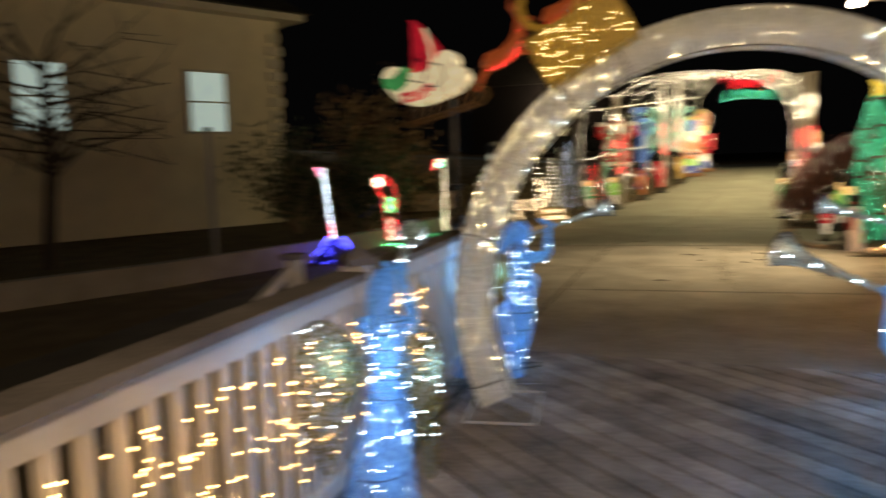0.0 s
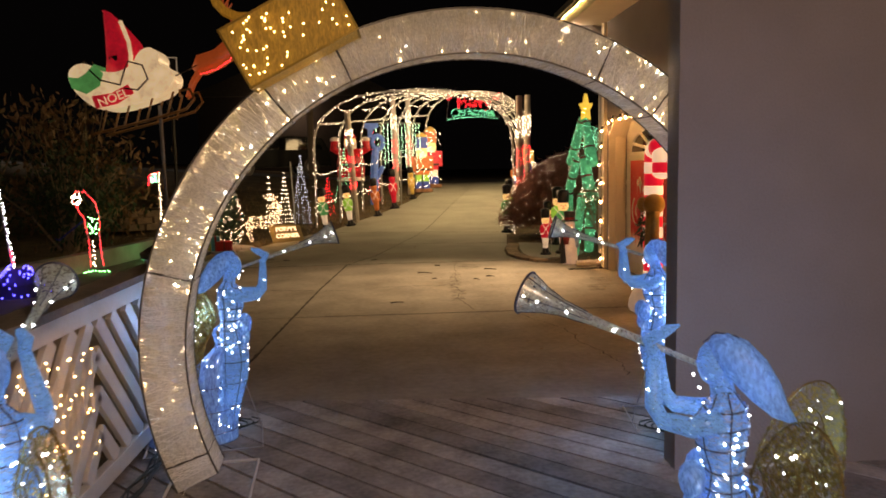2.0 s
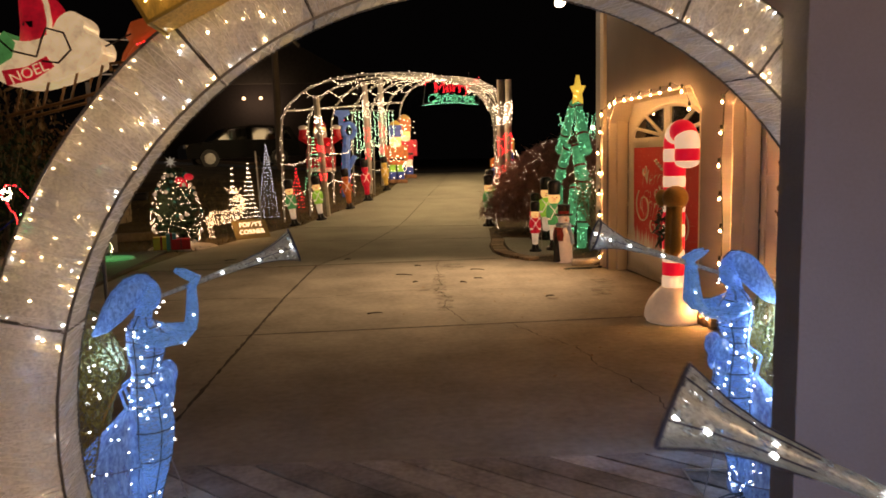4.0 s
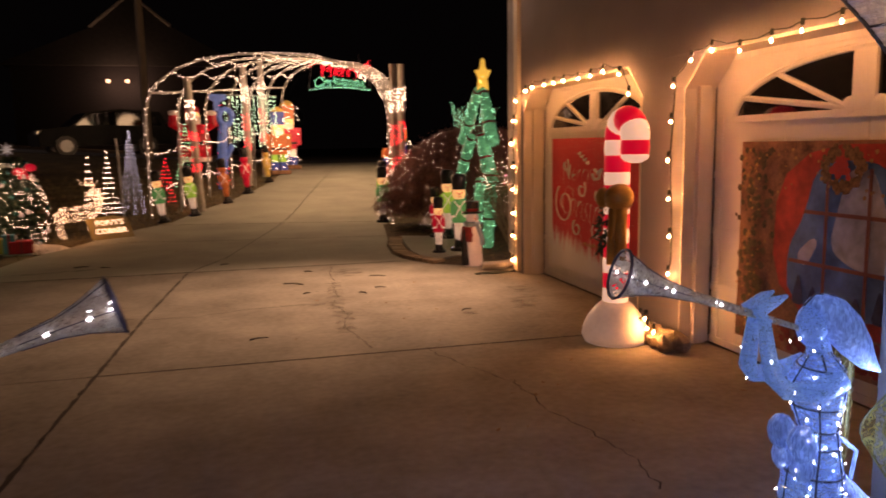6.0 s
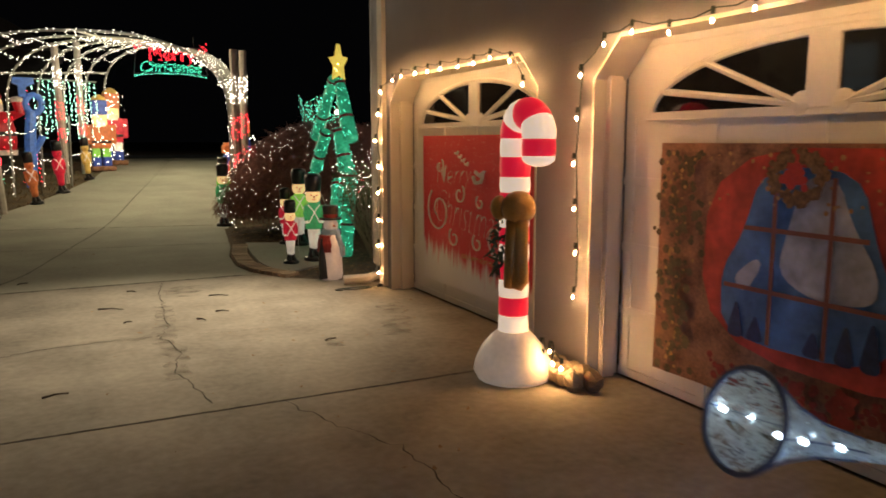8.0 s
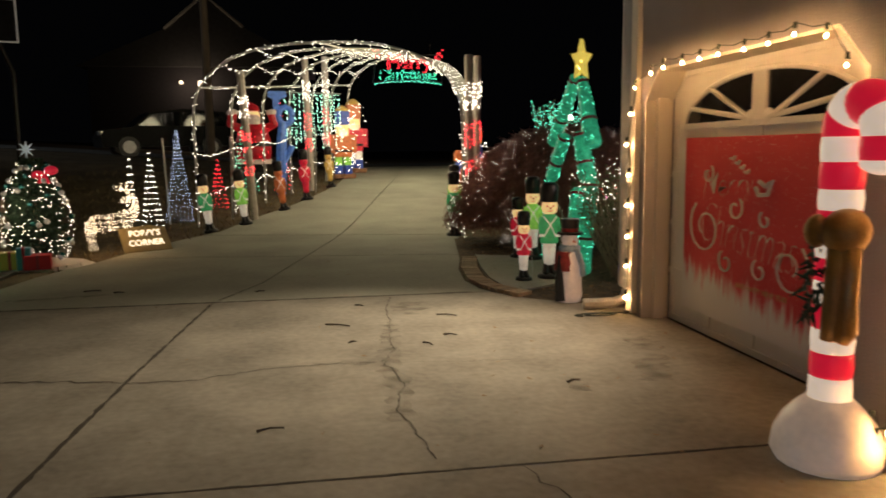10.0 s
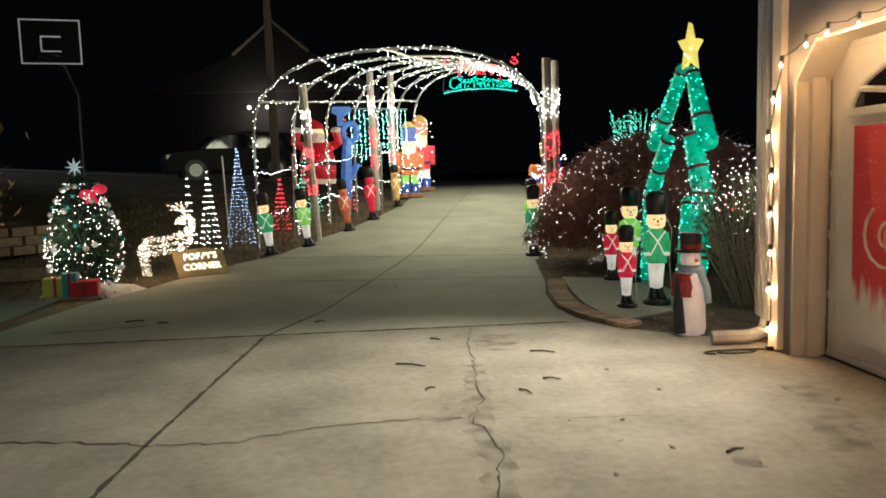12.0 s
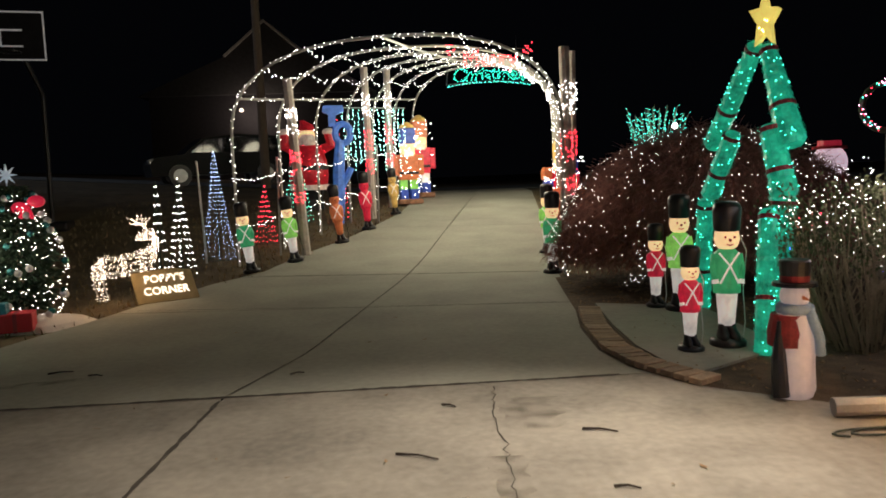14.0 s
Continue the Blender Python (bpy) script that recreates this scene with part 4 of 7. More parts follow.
    tube(bm, [(0.14, 0.06, 0.012), (0.06, 0.03, 0.3)], 0.003, 4)
    part("base_frame", bm, WIRE, a)
    bm = bmesh.new()
    tube(bm, [(-0.1 + 0.13 * math.cos(k * 0.5) * (1 + 0.02 * k), 0.16 + 0.1 * math.sin(k * 0.5), 0.012 + 0.0006 * k) for k in range(40)], 0.004, 4)
    part("cable", bm, CABLE, a)
    for s in (-1, 1):
        bm = bmesh.new()
        ball(bm, (0.075, s * 0.045, 0.6), (0.036, 0.042, 0.05), 8, 6)
        ball(bm, (0.07, s * 0.04, 0.535), (0.03, 0.036, 0.04), 8, 6)
        part("sash_ribbon", T([(-0.045, s * 0.02, 0.6), (-0.08, s * 0.04, 0.57), (-0.06, s * 0.05, 0.5)], 0.006, 5), VEIL, a)
        part("sash_bow", bm, VEIL, a, "gauze bow at the waist", True)
    return a


DZ = 0.045
angel((-1.1, 2.64, DZ), 97, 3)
angel((0.74, 2.6, DZ), 148, 5, 1.0)
angel((-0.98, 4.72, DZ), 10, 7)
angel((1.32, 4.73, DZ), 173, 9)

# the ring arch
arch = thing("ring_arch", "tall ring arch of silver glitter fabric with white lights", "light arch", (0.275, 4.226, 0), 4.8)
CZ, RO, RI, DP = 0.656, 1.495, 1.303, 0.19
a0, a1 = radians(-23.5), radians(203.5)
n = 60
bm = bmesh.new()
rings = []
for k in range(n + 1):
    t = a0 + (a1 - a0) * k / n
    rings.append([bm.verts.new((r * math.cos(t), y, CZ + r * math.sin(t))) for r, y in ((RO, -DP / 2), (RO, DP / 2), (RI, DP / 2), (RI, -DP / 2))])
for a, b in zip(rings, rings[1:]):
    for j in range(4):
        bm.faces.new((a[j], a[(j + 1) % 4], b[(j + 1) % 4], b[j]))
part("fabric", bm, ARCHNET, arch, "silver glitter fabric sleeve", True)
bm = bmesh.new()
for r in (RO, RI):
    for y in (-DP / 2, DP / 2):
        tube(bm, [(r * math.cos(a0 + (a1 - a0) * k / n), y, CZ + r * math.sin(a0 + (a1 - a0) * k / n)) for k in range(n + 1)], 0.005, 4)
for f in (0.02, 0.17, 0.33, 0.5 - 0.11, 0.5 + 0.11, 0.67, 0.83, 0.98):
    t = a0 + (a1 - a0) * f
    q = [(r * math.cos(t), y, CZ + r * math.sin(t)) for r, y in ((RO, -DP / 2), (RO, DP / 2), (RI, DP / 2), (RI, -DP / 2), (RO, -DP / 2))]
    tube(bm, q, 0.005, 4)
part("frame", bm, mat("dark_wire", (0.12, 0.12, 0.11), 0.5, metal=0.6), arch, "dark wire frame")
rnd = random.Random(4)
pts, cool = [], []
for k in range(430):
    f = rnd.random()
    if 0.4 < f < 0.62 and rnd.random() < 0.85 or (f > 0.84 and rnd.random() < 0.75):
        continue
    t = a0 + (a1 - a0) * f
    r = rnd.choice((RI + 0.01, rnd.uniform(RI, RO), rnd.uniform(RI, RO), RO - 0.01))
    (cool if rnd.random() < 0.18 else pts).append((r * math.cos(t), -DP / 2 + rnd.choice((-0.006, 0.014, 0.02)), CZ + r * math.sin(t)))
bulbs("lights", pts, 0.0039, L_TWARM, arch)
bm = bmesh.new()
for k in range(1500):
    t = a0 + (a1 - a0) * rnd.random()
    y = rnd.choice((-DP / 2 - 0.002, -DP / 2 - 0.002, DP / 2 + 0.002))
    ra, rb = sorted((rnd.uniform(RI, RO), rnd.choice((RI, RO))))
    t1 = t + rnd.uniform(-0.03, 0.03)
    tube(bm, [(ra * math.cos(t), y, CZ + ra * math.sin(t)), (rb * math.cos(t1), y, CZ + rb * math.sin(t1))], 0.0013, 3, cap=False)
for k in range(500):
    t = a0 + (a1 - a0) * rnd.random()
    t1 = t + rnd.uniform(-0.04, 0.04)
    tube(bm, [((RI - 0.002) * math.cos(t), -DP / 2, CZ + (RI - 0.002) * math.sin(t)), ((RI - 0.002) * math.cos(t1), DP / 2, CZ + (RI - 0.002) * math.sin(t1))], 0.0013, 3, cap=False)
tagged(part("glitter_thread", bm, mat("silver_thread", (0.85, 0.85, 0.8), 0.3, bump=0.0), arch), "silver threads across the fabric", kind="stuff")
bulbs("cool_lights", cool, 0.0039, L_COOL, arch)
for s in (-1, 1):
    x = 1.25 * s
    part("foot_frame", tube(bmesh.new(), [(x - 0.17, -0.33, DZ + 0.02), (x + 0.2, -0.33, DZ + 0.02), (x + 0.2, 0.22, DZ + 0.02), (x - 0.17, 0.22, DZ + 0.02), (x - 0.17, -0.33, DZ + 0.02)], 0.008, 5), RAILW, arch, "white tubular foot")

# gift box hung on the arch's shoulder
gm = Matrix.Rotation(radians(-28), 4, "Y")
gift = thing("gift_box_light", "gold fabric gift box with white lights and a bow", "gift decoration", (-0.5, 4.0, 2.02))
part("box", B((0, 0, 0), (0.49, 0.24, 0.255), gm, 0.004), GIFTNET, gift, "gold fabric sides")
bm = bmesh.new()
co = [gm @ Vector((x * 0.245, y * 0.12, z * 0.1275)) for x in (-1, 1) for y in (-1, 1) for z in (-1, 1)]
for i in range(8):
    for j in range(i + 1, 8):
        if bin(i ^ j).count("1") == 1:
            tube(bm, [co[i], co[j]], 0.006, 4)
part("frame", bm, mat("gold_wire", (0.35, 0.24, 0.06), 0.4, metal=0.6), gift)
rnd = random.Random(8)
bulbs("lights", [gm @ Vector((rnd.uniform(-0.23, 0.23), -0.127, rnd.uniform(-0.115, 0.115))) for k in range(52)], 0.0038, bulb_mat("bulb_gold", (1, 0.85, 0.45), 10), gift)
bm = bmesh.new()
for s in (-1, 1):
    tube(bm, [gm @ Vector((-0.05 + s * 0.12 * math.sin(t) * 1.3, 0, 0.13 + 0.13 * (1 - math.cos(t)))) for t in [k * math.pi / 8 for k in range(9)]], 0.02, 6)
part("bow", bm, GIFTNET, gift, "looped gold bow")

# warm lights wound into the railing
net = thing("railing_lights", "warm white mini lights draped along the railing", "string lights", (-1.34, 0, 0))
rnd = random.Random(12)
pts = [(rnd.uniform(-0.01, 0.02), rnd.uniform(-0.6, 2.95), 0.3 + rnd.random() ** 0.8 * 0.5) for k in range(320)]
pts += [(rnd.uniform(-0.01, 0.03), rnd.uniform(3.15, 3.85), rnd.uniform(0.32, 0.82)) for k in range(60)]
bulbs("lights", pts, 0.005, L_WARM, net)
bm = bmesh.new()
srt = sorted(pts, key=lambda p: p[1])
for p, q in zip(srt, srt[1:]):
    tube(bm, [p, ((p[0] + q[0]) / 2, (p[1] + q[1]) / 2, min(p[2], q[2]) - 0.01), q], 0.002, 3)
part("wire", bm, RAILW, net)

# sleigh with its driver and reindeer on poles
sl = thing("sleigh_display", "lit plastic sleigh with a red-robed driver on a pole", "sleigh decoration", (-2.6, 8.5, 2.04))
XZ = Matrix(((1, 0, 0, 0), (0, 0, -1, 0), (0, 1, 0, 0), (0, 0, 0, 1)))
tilt = Matrix.Rotation(radians(-11), 4, "Y")
bodyshape = [(-0.5, 0.34), (-0.52, 0.5), (-0.42, 0.58), (-0.3, 0.56), (-0.2, 0.46), (-0.05, 0.42), (0.1, 0.46), (0.2, 0.58), (0.32, 0.6), (0.38, 0.5), (0.34, 0.42), (0.45, 0.36), (0.46, 0.24), (0.34, 0.14), (0.1, 0.1), (-0.2, 0.08), (-0.36, 0.14)]
for again in range(2):
    bodyshape = [(p[0] * f + q[0] * (1 - f), p[1] * f + q[1] * (1 - f)) for p, q in zip(bodyshape, bodyshape[1:] + bodyshape[:1]) for f in (0.75, 0.25)]
part("body", prism(bmesh.new(), bodyshape, 0.36, tilt @ XZ), P_WHITE, sl, "glowing white sleigh body")
part("green_panel", prism(bmesh.new(), [(-0.5, 0.36), (-0.51, 0.47), (-0.42, 0.44), (-0.34, 0.47), (-0.24, 0.54), (-0.18, 0.44), (-0.24, 0.33), (-0.38, 0.28)], 0.38, tilt @ XZ), P_DGREEN, sl, "green painted panel")
part("red_panel", prism(bmesh.new(), [(-0.33, 0.13), (-0.12, 0.13), (0.06, 0.2), (0.02, 0.29), (-0.15, 0.24), (-0.34, 0.25)], 0.376, tilt @ XZ), P_RED, sl, "red banner panel")
words("lettering", "NOEL", 0.12, tilt @ Matrix.Translation((-0.14, -0.196, 0.19)) @ Matrix.Rotation(radians(90), 4, "X") @ Matrix.Rotation(radians(10), 4, "Z"), P_WHITE, sl)
bm = tube(bmesh.new(), [tilt @ Vector(p) for p in ((-0.3, -0.19, 0.5), (-0.22, -0.19, 0.38), (-0.05, -0.19, 0.3), (0.02, -0.19, 0.42), (0.08, -0.19, 0.5), (0.2, -0.19, 0.44), (0.22, -0.19, 0.3), (0.1, -0.19, 0.22), (-0.02, -0.19, 0.26))], 0.009, 6)
part("scroll", bm, mat("dark_bronze", (0.05, 0.03, 0.02), 0.5), sl, "dark painted scrollwork")
for y in (-0.16, 0.16):
    bm = tube(bmesh.new(), [tilt @ Vector((x, y, z)) for x, z in ((-0.42, -0.1), (0.1, -0.08), (0.5, -0.05), (0.6, 0.03), (0.58, 0.13), (0.48, 0.14), (0.47, 0.08))], 0.014, 6)
    for x in (-0.22, 0.0, 0.22, 0.42):
        tube(bm, [tilt @ Vector((x - 0.12, y, -0.09)), tilt @ Vector((x, y, 0.14))], 0.011, 5)
    part("runner", bm, mat("bronze_runner", (0.3, 0.15, 0.05), 0.45, metal=0.3), sl, "bronze runner with struts")
part("pole", T([(0.2, 0, 0.1), (0.22, 0, -1.98)], 0.018, 8), mat("grey_pole", (0.2, 0.2, 0.2), 0.5, metal=0.5), sl)
drv = [(-0.08, 0, 0.4, 0.22, 0.17), (-0.08, 0, 0.55, 0.2, 0.16), (-0.11, 0, 0.7, 0.17, 0.14), (-0.15, 0, 0.8, 0.13, 0.11), (-0.2, 0, 0.9, 0.085, 0.08), (-0.25, 0, 1.0, 0.035, 0.035), (-0.28, 0, 1.02, 0.02, 0.02)]
part("driver_robe", LO(drv, 14), P_RED, sl, "glowing red hooded robe", True)
part("robe_trim", T([(-0.02, -0.14, 0.42), (0.0, -0.15, 0.56), (-0.02, -0.13, 0.7), (-0.1, -0.09, 0.9)], 0.022, 6), P_WHITE, sl)
part("belt", LO([(-0.09, 0, 0.52, 0.19, 0.16), (-0.09, 0, 0.57, 0.187, 0.157)], 14), BLACK, sl)


def flying_deer(place, s):
    d = thing("reindeer_display", "lit brown plastic reindeer with a red harness on a pole", "reindeer decoration", place, 0, "flying reindeer")
    tl = Matrix.Rotation(radians(-24), 4, "Y")
    q = Matrix.Diagonal((s, s, s, 1)) @ tl
    part("body", tube(bmesh.new(), [q @ Vector(p) for p in ((-0.3, 0, 0.02), (-0.2, 0, 0.05), (0, 0, 0.04), (0.18, 0, 0.08), (0.28, 0, 0.2), (0.34, 0, 0.32))], [0.05, 0.11, 0.1, 0.11, 0.07, 0.05], 10), P_TAN, d, "", True)
    part("head", tube(bmesh.new(), [q @ Vector(p) for p in ((0.3, 0, 0.34), (0.38, 0, 0.33), (0.48, 0, 0.27))], [0.055, 0.055, 0.03], 8), P_TAN, d)
    for y in (-0.06, 0.06):
        part("leg", T([q @ Vector(p) for p in ((-0.25, y, 0), (-0.38, y, -0.08), (-0.5, y, -0.2))], 0.03 * s, 6, 0.016 * s), P_TAN, d)
        part("leg", T([q @ Vector(p) for p in ((0.18, y, 0.0), (0.32, y, -0.1), (0.3, y, -0.22))], 0.028 * s, 6, 0.016 * s), P_TAN, d)
        bm = T([q @ Vector(p) for p in ((0.33, y * 0.5, 0.38), (0.3, y * 1.6, 0.5), (0.36, y * 2, 0.6))], 0.012 * s, 5)
        tube(bm, [q @ Vector(p) for p in ((0.3, y * 1.5, 0.49), (0.38, y * 1.6, 0.53))], 0.009 * s, 5)
        part("antler", bm, P_TAN, d)
    bulbs("harness_lights", along([q @ Vector(p) for p in ((-0.25, -0.1, -0.05), (-0.05, -0.11, -0.08), (0.12, -0.12, -0.05), (0.24, -0.09, 0.08), (0.28, -0.07, 0.22))], 0.028), 0.007, L_RED, d)
    return d


flying_deer((-1.78, 8.5, 2.56), 0.9)
flying_deer((-1.1, 8.5, 3.0), 0.9)
rein = thing("reins", "thin dark harness reins from sleigh to reindeer", "reins")
part("strap", T([(-2.5, 8.42, 2.3), (-2.2, 8.42, 2.42), (-1.78, 8.43, 2.62), (-1.1, 8.43, 3.05)], 0.008, 4), BLACK, rein)

# lawn golf figures
for x, y, h, mt, base, cone in ((-4.15, 14.0, 1.5, L_WHITE, L_GREEN, 0), (-4.8, 10.3, 1.38, L_COOL, L_BLUE, 1)):
    z0 = 0.0
    f = thing("flag_pin_light", "golf flag outlined in lights on a lit base", "light decoration", (x, y, z0), 0, "golf lights")
    lean = -0.1 if cone else 0.0
    part("pole", T([(0, 0, 0), (lean * 1.5, 0, h)], 0.012, 6), PIPEW, f)
    bulbs("pole_lights", along([(0.02, 0, 0.1), (lean * 1.5 + 0.02, 0, h)], 0.045, 0.012), 0.011, mt, f)
    if cone:
        rnd = random.Random(3)
        part("mound", LO([(0, 0, 0, 0.36, 0.34), (0.02, 0, 0.15, 0.27, 0.26), (0.04, 0, 0.33, 0.1, 0.1)], 14), mat("blue_mound", (0.03, 0.03, 0.2), 0.7), f, "dark blue mound")
        q = []
        for k in range(110):
            t, a = rnd.random(), rnd.uniform(0, 6.28)
            q.append((0.37 * (1 - t * 0.72) * math.cos(a) + 0.03 * t, 0.36 * (1 - t * 0.72) * math.sin(a), 0.02 + 0.36 * t))
        bulbs("mound_lights", q, 0.0125, L_BLUE, f)
        bulbs("red_lights", along([(-0.01, -0.02, 0.36), (-0.03, -0.02, 0.56)], 0.03, 0.01), 0.012, L_RED, f)
        bulbs("flag_lights", along([(lean * 1.5, 0, h), (lean * 1.5 - 0.08, 0, h + 0.02), (lean * 1.5 - 0.03, 0, h - 0.1)], 0.03), 0.01, L_PINK, f)
    else:
        part("green", LO([(0, 0, 0.0, 0.36, 0.3), (0, 0, 0.03, 0.34, 0.28)], 18), lit("lit_green_mat", (0.01, 0.3, 0.14), 0.6), f, "glowing green putting mat")
        bulbs("flag_lights", along([(0, 0, h), (-0.14, 0, h - 0.05), (-0.16, 0, h - 0.22)], 0.022, 0.01), 0.012, L_RED, f)
        bulbs("flag_green_lights", [(-0.02 - 0.1 * random.random(), 0, h - 0.02 - 0.16 * random.random()) for k in range(34)], 0.012, L_TEAL, f)
golfer = thing("golfer_light", "wire golfer figure in red, green and white lights", "light decoration", (-4.62, 12.25, 0), 0, "golf lights")
outl = [(-0.05, 0.1), (-0.06, 0.5), (-0.1, 0.8), (-0.2, 1.0), (-0.26, 1.12), (-0.18, 1.24), (-0.05, 1.22), (0.06, 1.08), (0.12, 0.85), (0.1, 0.55), (0.13, 0.1)]
part("outline_wire", T([(u, 0, v) for u, v in outl], 0.008, 5), WIRE, golfer)
bulbs("red_lights", along([(u, 0, v) for u, v in outl], 0.028, 0.008), 0.011, L_RED, golfer)
rnd = random.Random(6)
bulbs("white_lights", [(rnd.uniform(-0.26, -0.12), -0.01, rnd.uniform(1.02, 1.2)) for k in range(30)] + along([(0.0, 0, 0.1), (0.0, 0, 0.5)], 0.035, 0.02), 0.011, L_WHITE, golfer)
bulbs("green_lights", [(rnd.uniform(-0.06, 0.1), -0.01, rnd.uniform(0.6, 0.85)) for k in range(26)] + along([(-0.16, 0, 0.03), (0.02, 0, 0.03)], 0.03, 0.015) + along([(0.05, 0, 0.03), (0.24, 0, 0.03)], 0.03, 0.015), 0.011, L_GREEN, golfer)
part("club", T([(-0.1, -0.05, 0.8), (-0.45, -0.1, 0.52), (-0.5, -0.1, 0.55)], 0.012, 5), mat("blue_rope", (0.03, 0.04, 0.25), 0.5), golfer, "blue club")

# ---- things at the garage ----
FACE = Matrix(((0, 0, -1, 0), (-1, 0, 0, 0), (0, 1, 0, 0), (0, 0, 0, 1)))
def hang(u, v, w=0.0):
    """Place on a garage door cloth: u to the right as seen from the drive, v up, w off the door."""
    return Vector((-w, -u, v))


def cloth(w, h, n, m, wave, seed):
    """A hanging cloth with soft folds, as thin solid sheet."""
    rnd = random.Random(seed)
    ph = [rnd.uniform(0, 6) for k in range(4)]
    bm = bmesh.new()
    top, low = [], []
    for i in range(n + 1):
        for j in range(m + 1):
            u, v = w * (i / n - 0.5), h * (j / m - 0.5)
            d = wave * (math.sin(u * 7 + ph[0] + v * 1.5) + 0.6 * math.sin(u * 13 + ph[1] - v * 3) + 0.5 * math.sin(v * 6 + ph[2])) * (1.1 - j / m)
            top.append(bm.verts.new(hang(u, v, d + 0.006)))
            low.append(bm.verts.new(hang(u, v, d)))
    r = m + 1
    for i in range(n):
        for j in range(m):
            a, b, c, d = i * r + j, (i + 1) * r + j, (i + 1) * r + j + 1, i * r + j + 1
            bm.faces.new((top[a], top[b], top[c], top[d]))
            bm.faces.new((low[d], low[c], low[b], low[a]))
    return bm


ban = thing("greeting_banner", "red holiday banner with white script on the garage door", "banner", (3.065, 9.65, 0.84))
part("cloth", cloth(2.0, 1.34, 30, 14, 0.005, 2), BANFADE, ban, "red cloth", True)
OFF = Matrix.Translation((-0.03, 0, 0)) @ FACE
words("script_top", "Merry", 0.27, OFF @ Matrix.Translation((-0.36, 0.33, 0)) @ Matrix.Rotation(radians(3), 4, "Z"), BANWHITE, ban, 0.001, 0.35, "", 0.011)
words("script_main", "Christmas", 0.36, OFF @ Matrix.Translation((-0.12, -0.01, 0)) @ Matrix.Rotation(radians(-5), 4, "Z") @ Matrix.Diagonal((0.8, 1.3, 1, 1)), BANWHITE, ban, 0.001, 0.35, "", 0.014)
words("script_small", "AND HAPPY NEW YEAR", 0.055, OFF @ Matrix.Translation((0.12, -0.36, 0)), BANGOLD, ban, 0.001)
for k in range(4):
    part("printed_deer", tube(bmesh.new(), [OFF @ Vector((-0.3 + k * 0.06, 0.52 - k * 0.03, 0)), OFF @ Vector((-0.26 + k * 0.06, 0.51 - k * 0.03, 0)), OFF @ Vector((-0.245 + k * 0.06, 0.535 - k * 0.03, 0))], 0.011, 4), BANWHITE, ban)
part("printed_sleigh", tube(bmesh.new(), [OFF @ Vector(p) for p in ((0.02, 0.33, 0), (0.06, 0.28, 0), (0.16, 0.29, 0), (0.2, 0.38, 0), (0.13, 0.34, 0), (0.06, 0.37, 0))], 0.016, 5), BANWHITE, ban)
for u, v, r, s, n in ((-0.62, 0.0, 0.24, 1, 20), (0.42, -0.16, 0.2, -1, 20), (-0.32, -0.22, 0.1, 1, 16), (-0.6, 0.4, 0.08, -1, 15), (0.14, 0.12, 0.07, 1, 14), (-0.22, 0.17, 0.1, -1, 16), (0.1, -0.22, 0.09, 1, 15)):
    part("flourish", tube(bmesh.new(), [OFF @ Vector((u + s * r * (1 - k / n * 0.75) * math.cos(2.2 + k * 0.42), v + r * 0.9 * (1 - k / n * 0.75) * math.sin(2.2 + k * 0.42), 0)) for k in range(n)], 0.0085, 4), BANWHITE, ban)

pic = thing("picture_banner", "printed banner of a snowy window between red curtains", "banner", (3.062, 6.5, 0.8))
part("cloth", cloth(1.9, 1.3, 24, 12, 0.004, 5), BANBROWN, pic, "brown printed cloth", True)


def printed(outline, off, name, material, label=""):
    """A flat printed patch on the banner, smoothed at its corners."""
    for again in range(2):
        outline = [(p[0] * f + q[0] * (1 - f), p[1] * f + q[1] * (1 - f)) for p, q in zip(outline, outline[1:] + outline[:1]) for f in (0.78, 0.22)]
    return part(name, prism(bmesh.new(), outline, 0.003, Matrix.Translation((-off, 0, 0)) @ FACE), material, pic, label)


CURTAIN = mat("curtain_print", (0.62, 0.075, 0.055), 0.75, scale=3.5, vary=0.6, fine=14)
printed([(-0.6, -0.4), (0.9, -0.42), (0.93, 0.63), (-0.56, 0.63)], 0.024, "curtain_ground", CURTAIN, "red printed ground")
printed([(-0.43, -0.34), (0.45, -0.32), (0.47, 0.0), (0.37, 0.2), (0.27, 0.54), (-0.23, 0.54), (-0.33, 0.2), (-0.46, 0.0)], 0.0285, "window_print", mat("night_window_print", (0.1, 0.24, 0.5), 0.75, scale=5, vary=0.6, fine=16), "blue night window")
SNOWY = mat("banner_moon", (0.55, 0.58, 0.66), 0.75, scale=6, vary=0.5, fine=20)
printed([(-0.12, 0.04), (0.08, -0.06), (0.38, -0.04), (0.39, 0.1), (0.25, 0.3), (0.17, 0.5), (0.0, 0.5), (-0.06, 0.28)], 0.0325, "snow_print", SNOWY, "pale moonlit snow")
printed([(-0.38, -0.02), (-0.24, 0.1), (-0.2, 0.06), (-0.3, -0.1)], 0.0325, "snow_print", SNOWY)
rnd = random.Random(9)
for u, h in ((-0.34, 0.2), (-0.22, 0.14), (0.1, 0.13), (0.26, 0.2), (0.38, 0.24)):
    printed([(u - 0.055, -0.32), (u + 0.055, -0.32), (u + 0.03, -0.32 + h * 0.5), (u, -0.32 + h), (u - 0.03, -0.32 + h * 0.5)], 0.0365, "fir_print", mat("dark_fir_print", (0.03, 0.06, 0.16), 0.75, scale=20, vary=0.5), "dark printed fir")
BARS = mat("glazing_print", (0.3, 0.11, 0.08), 0.75)
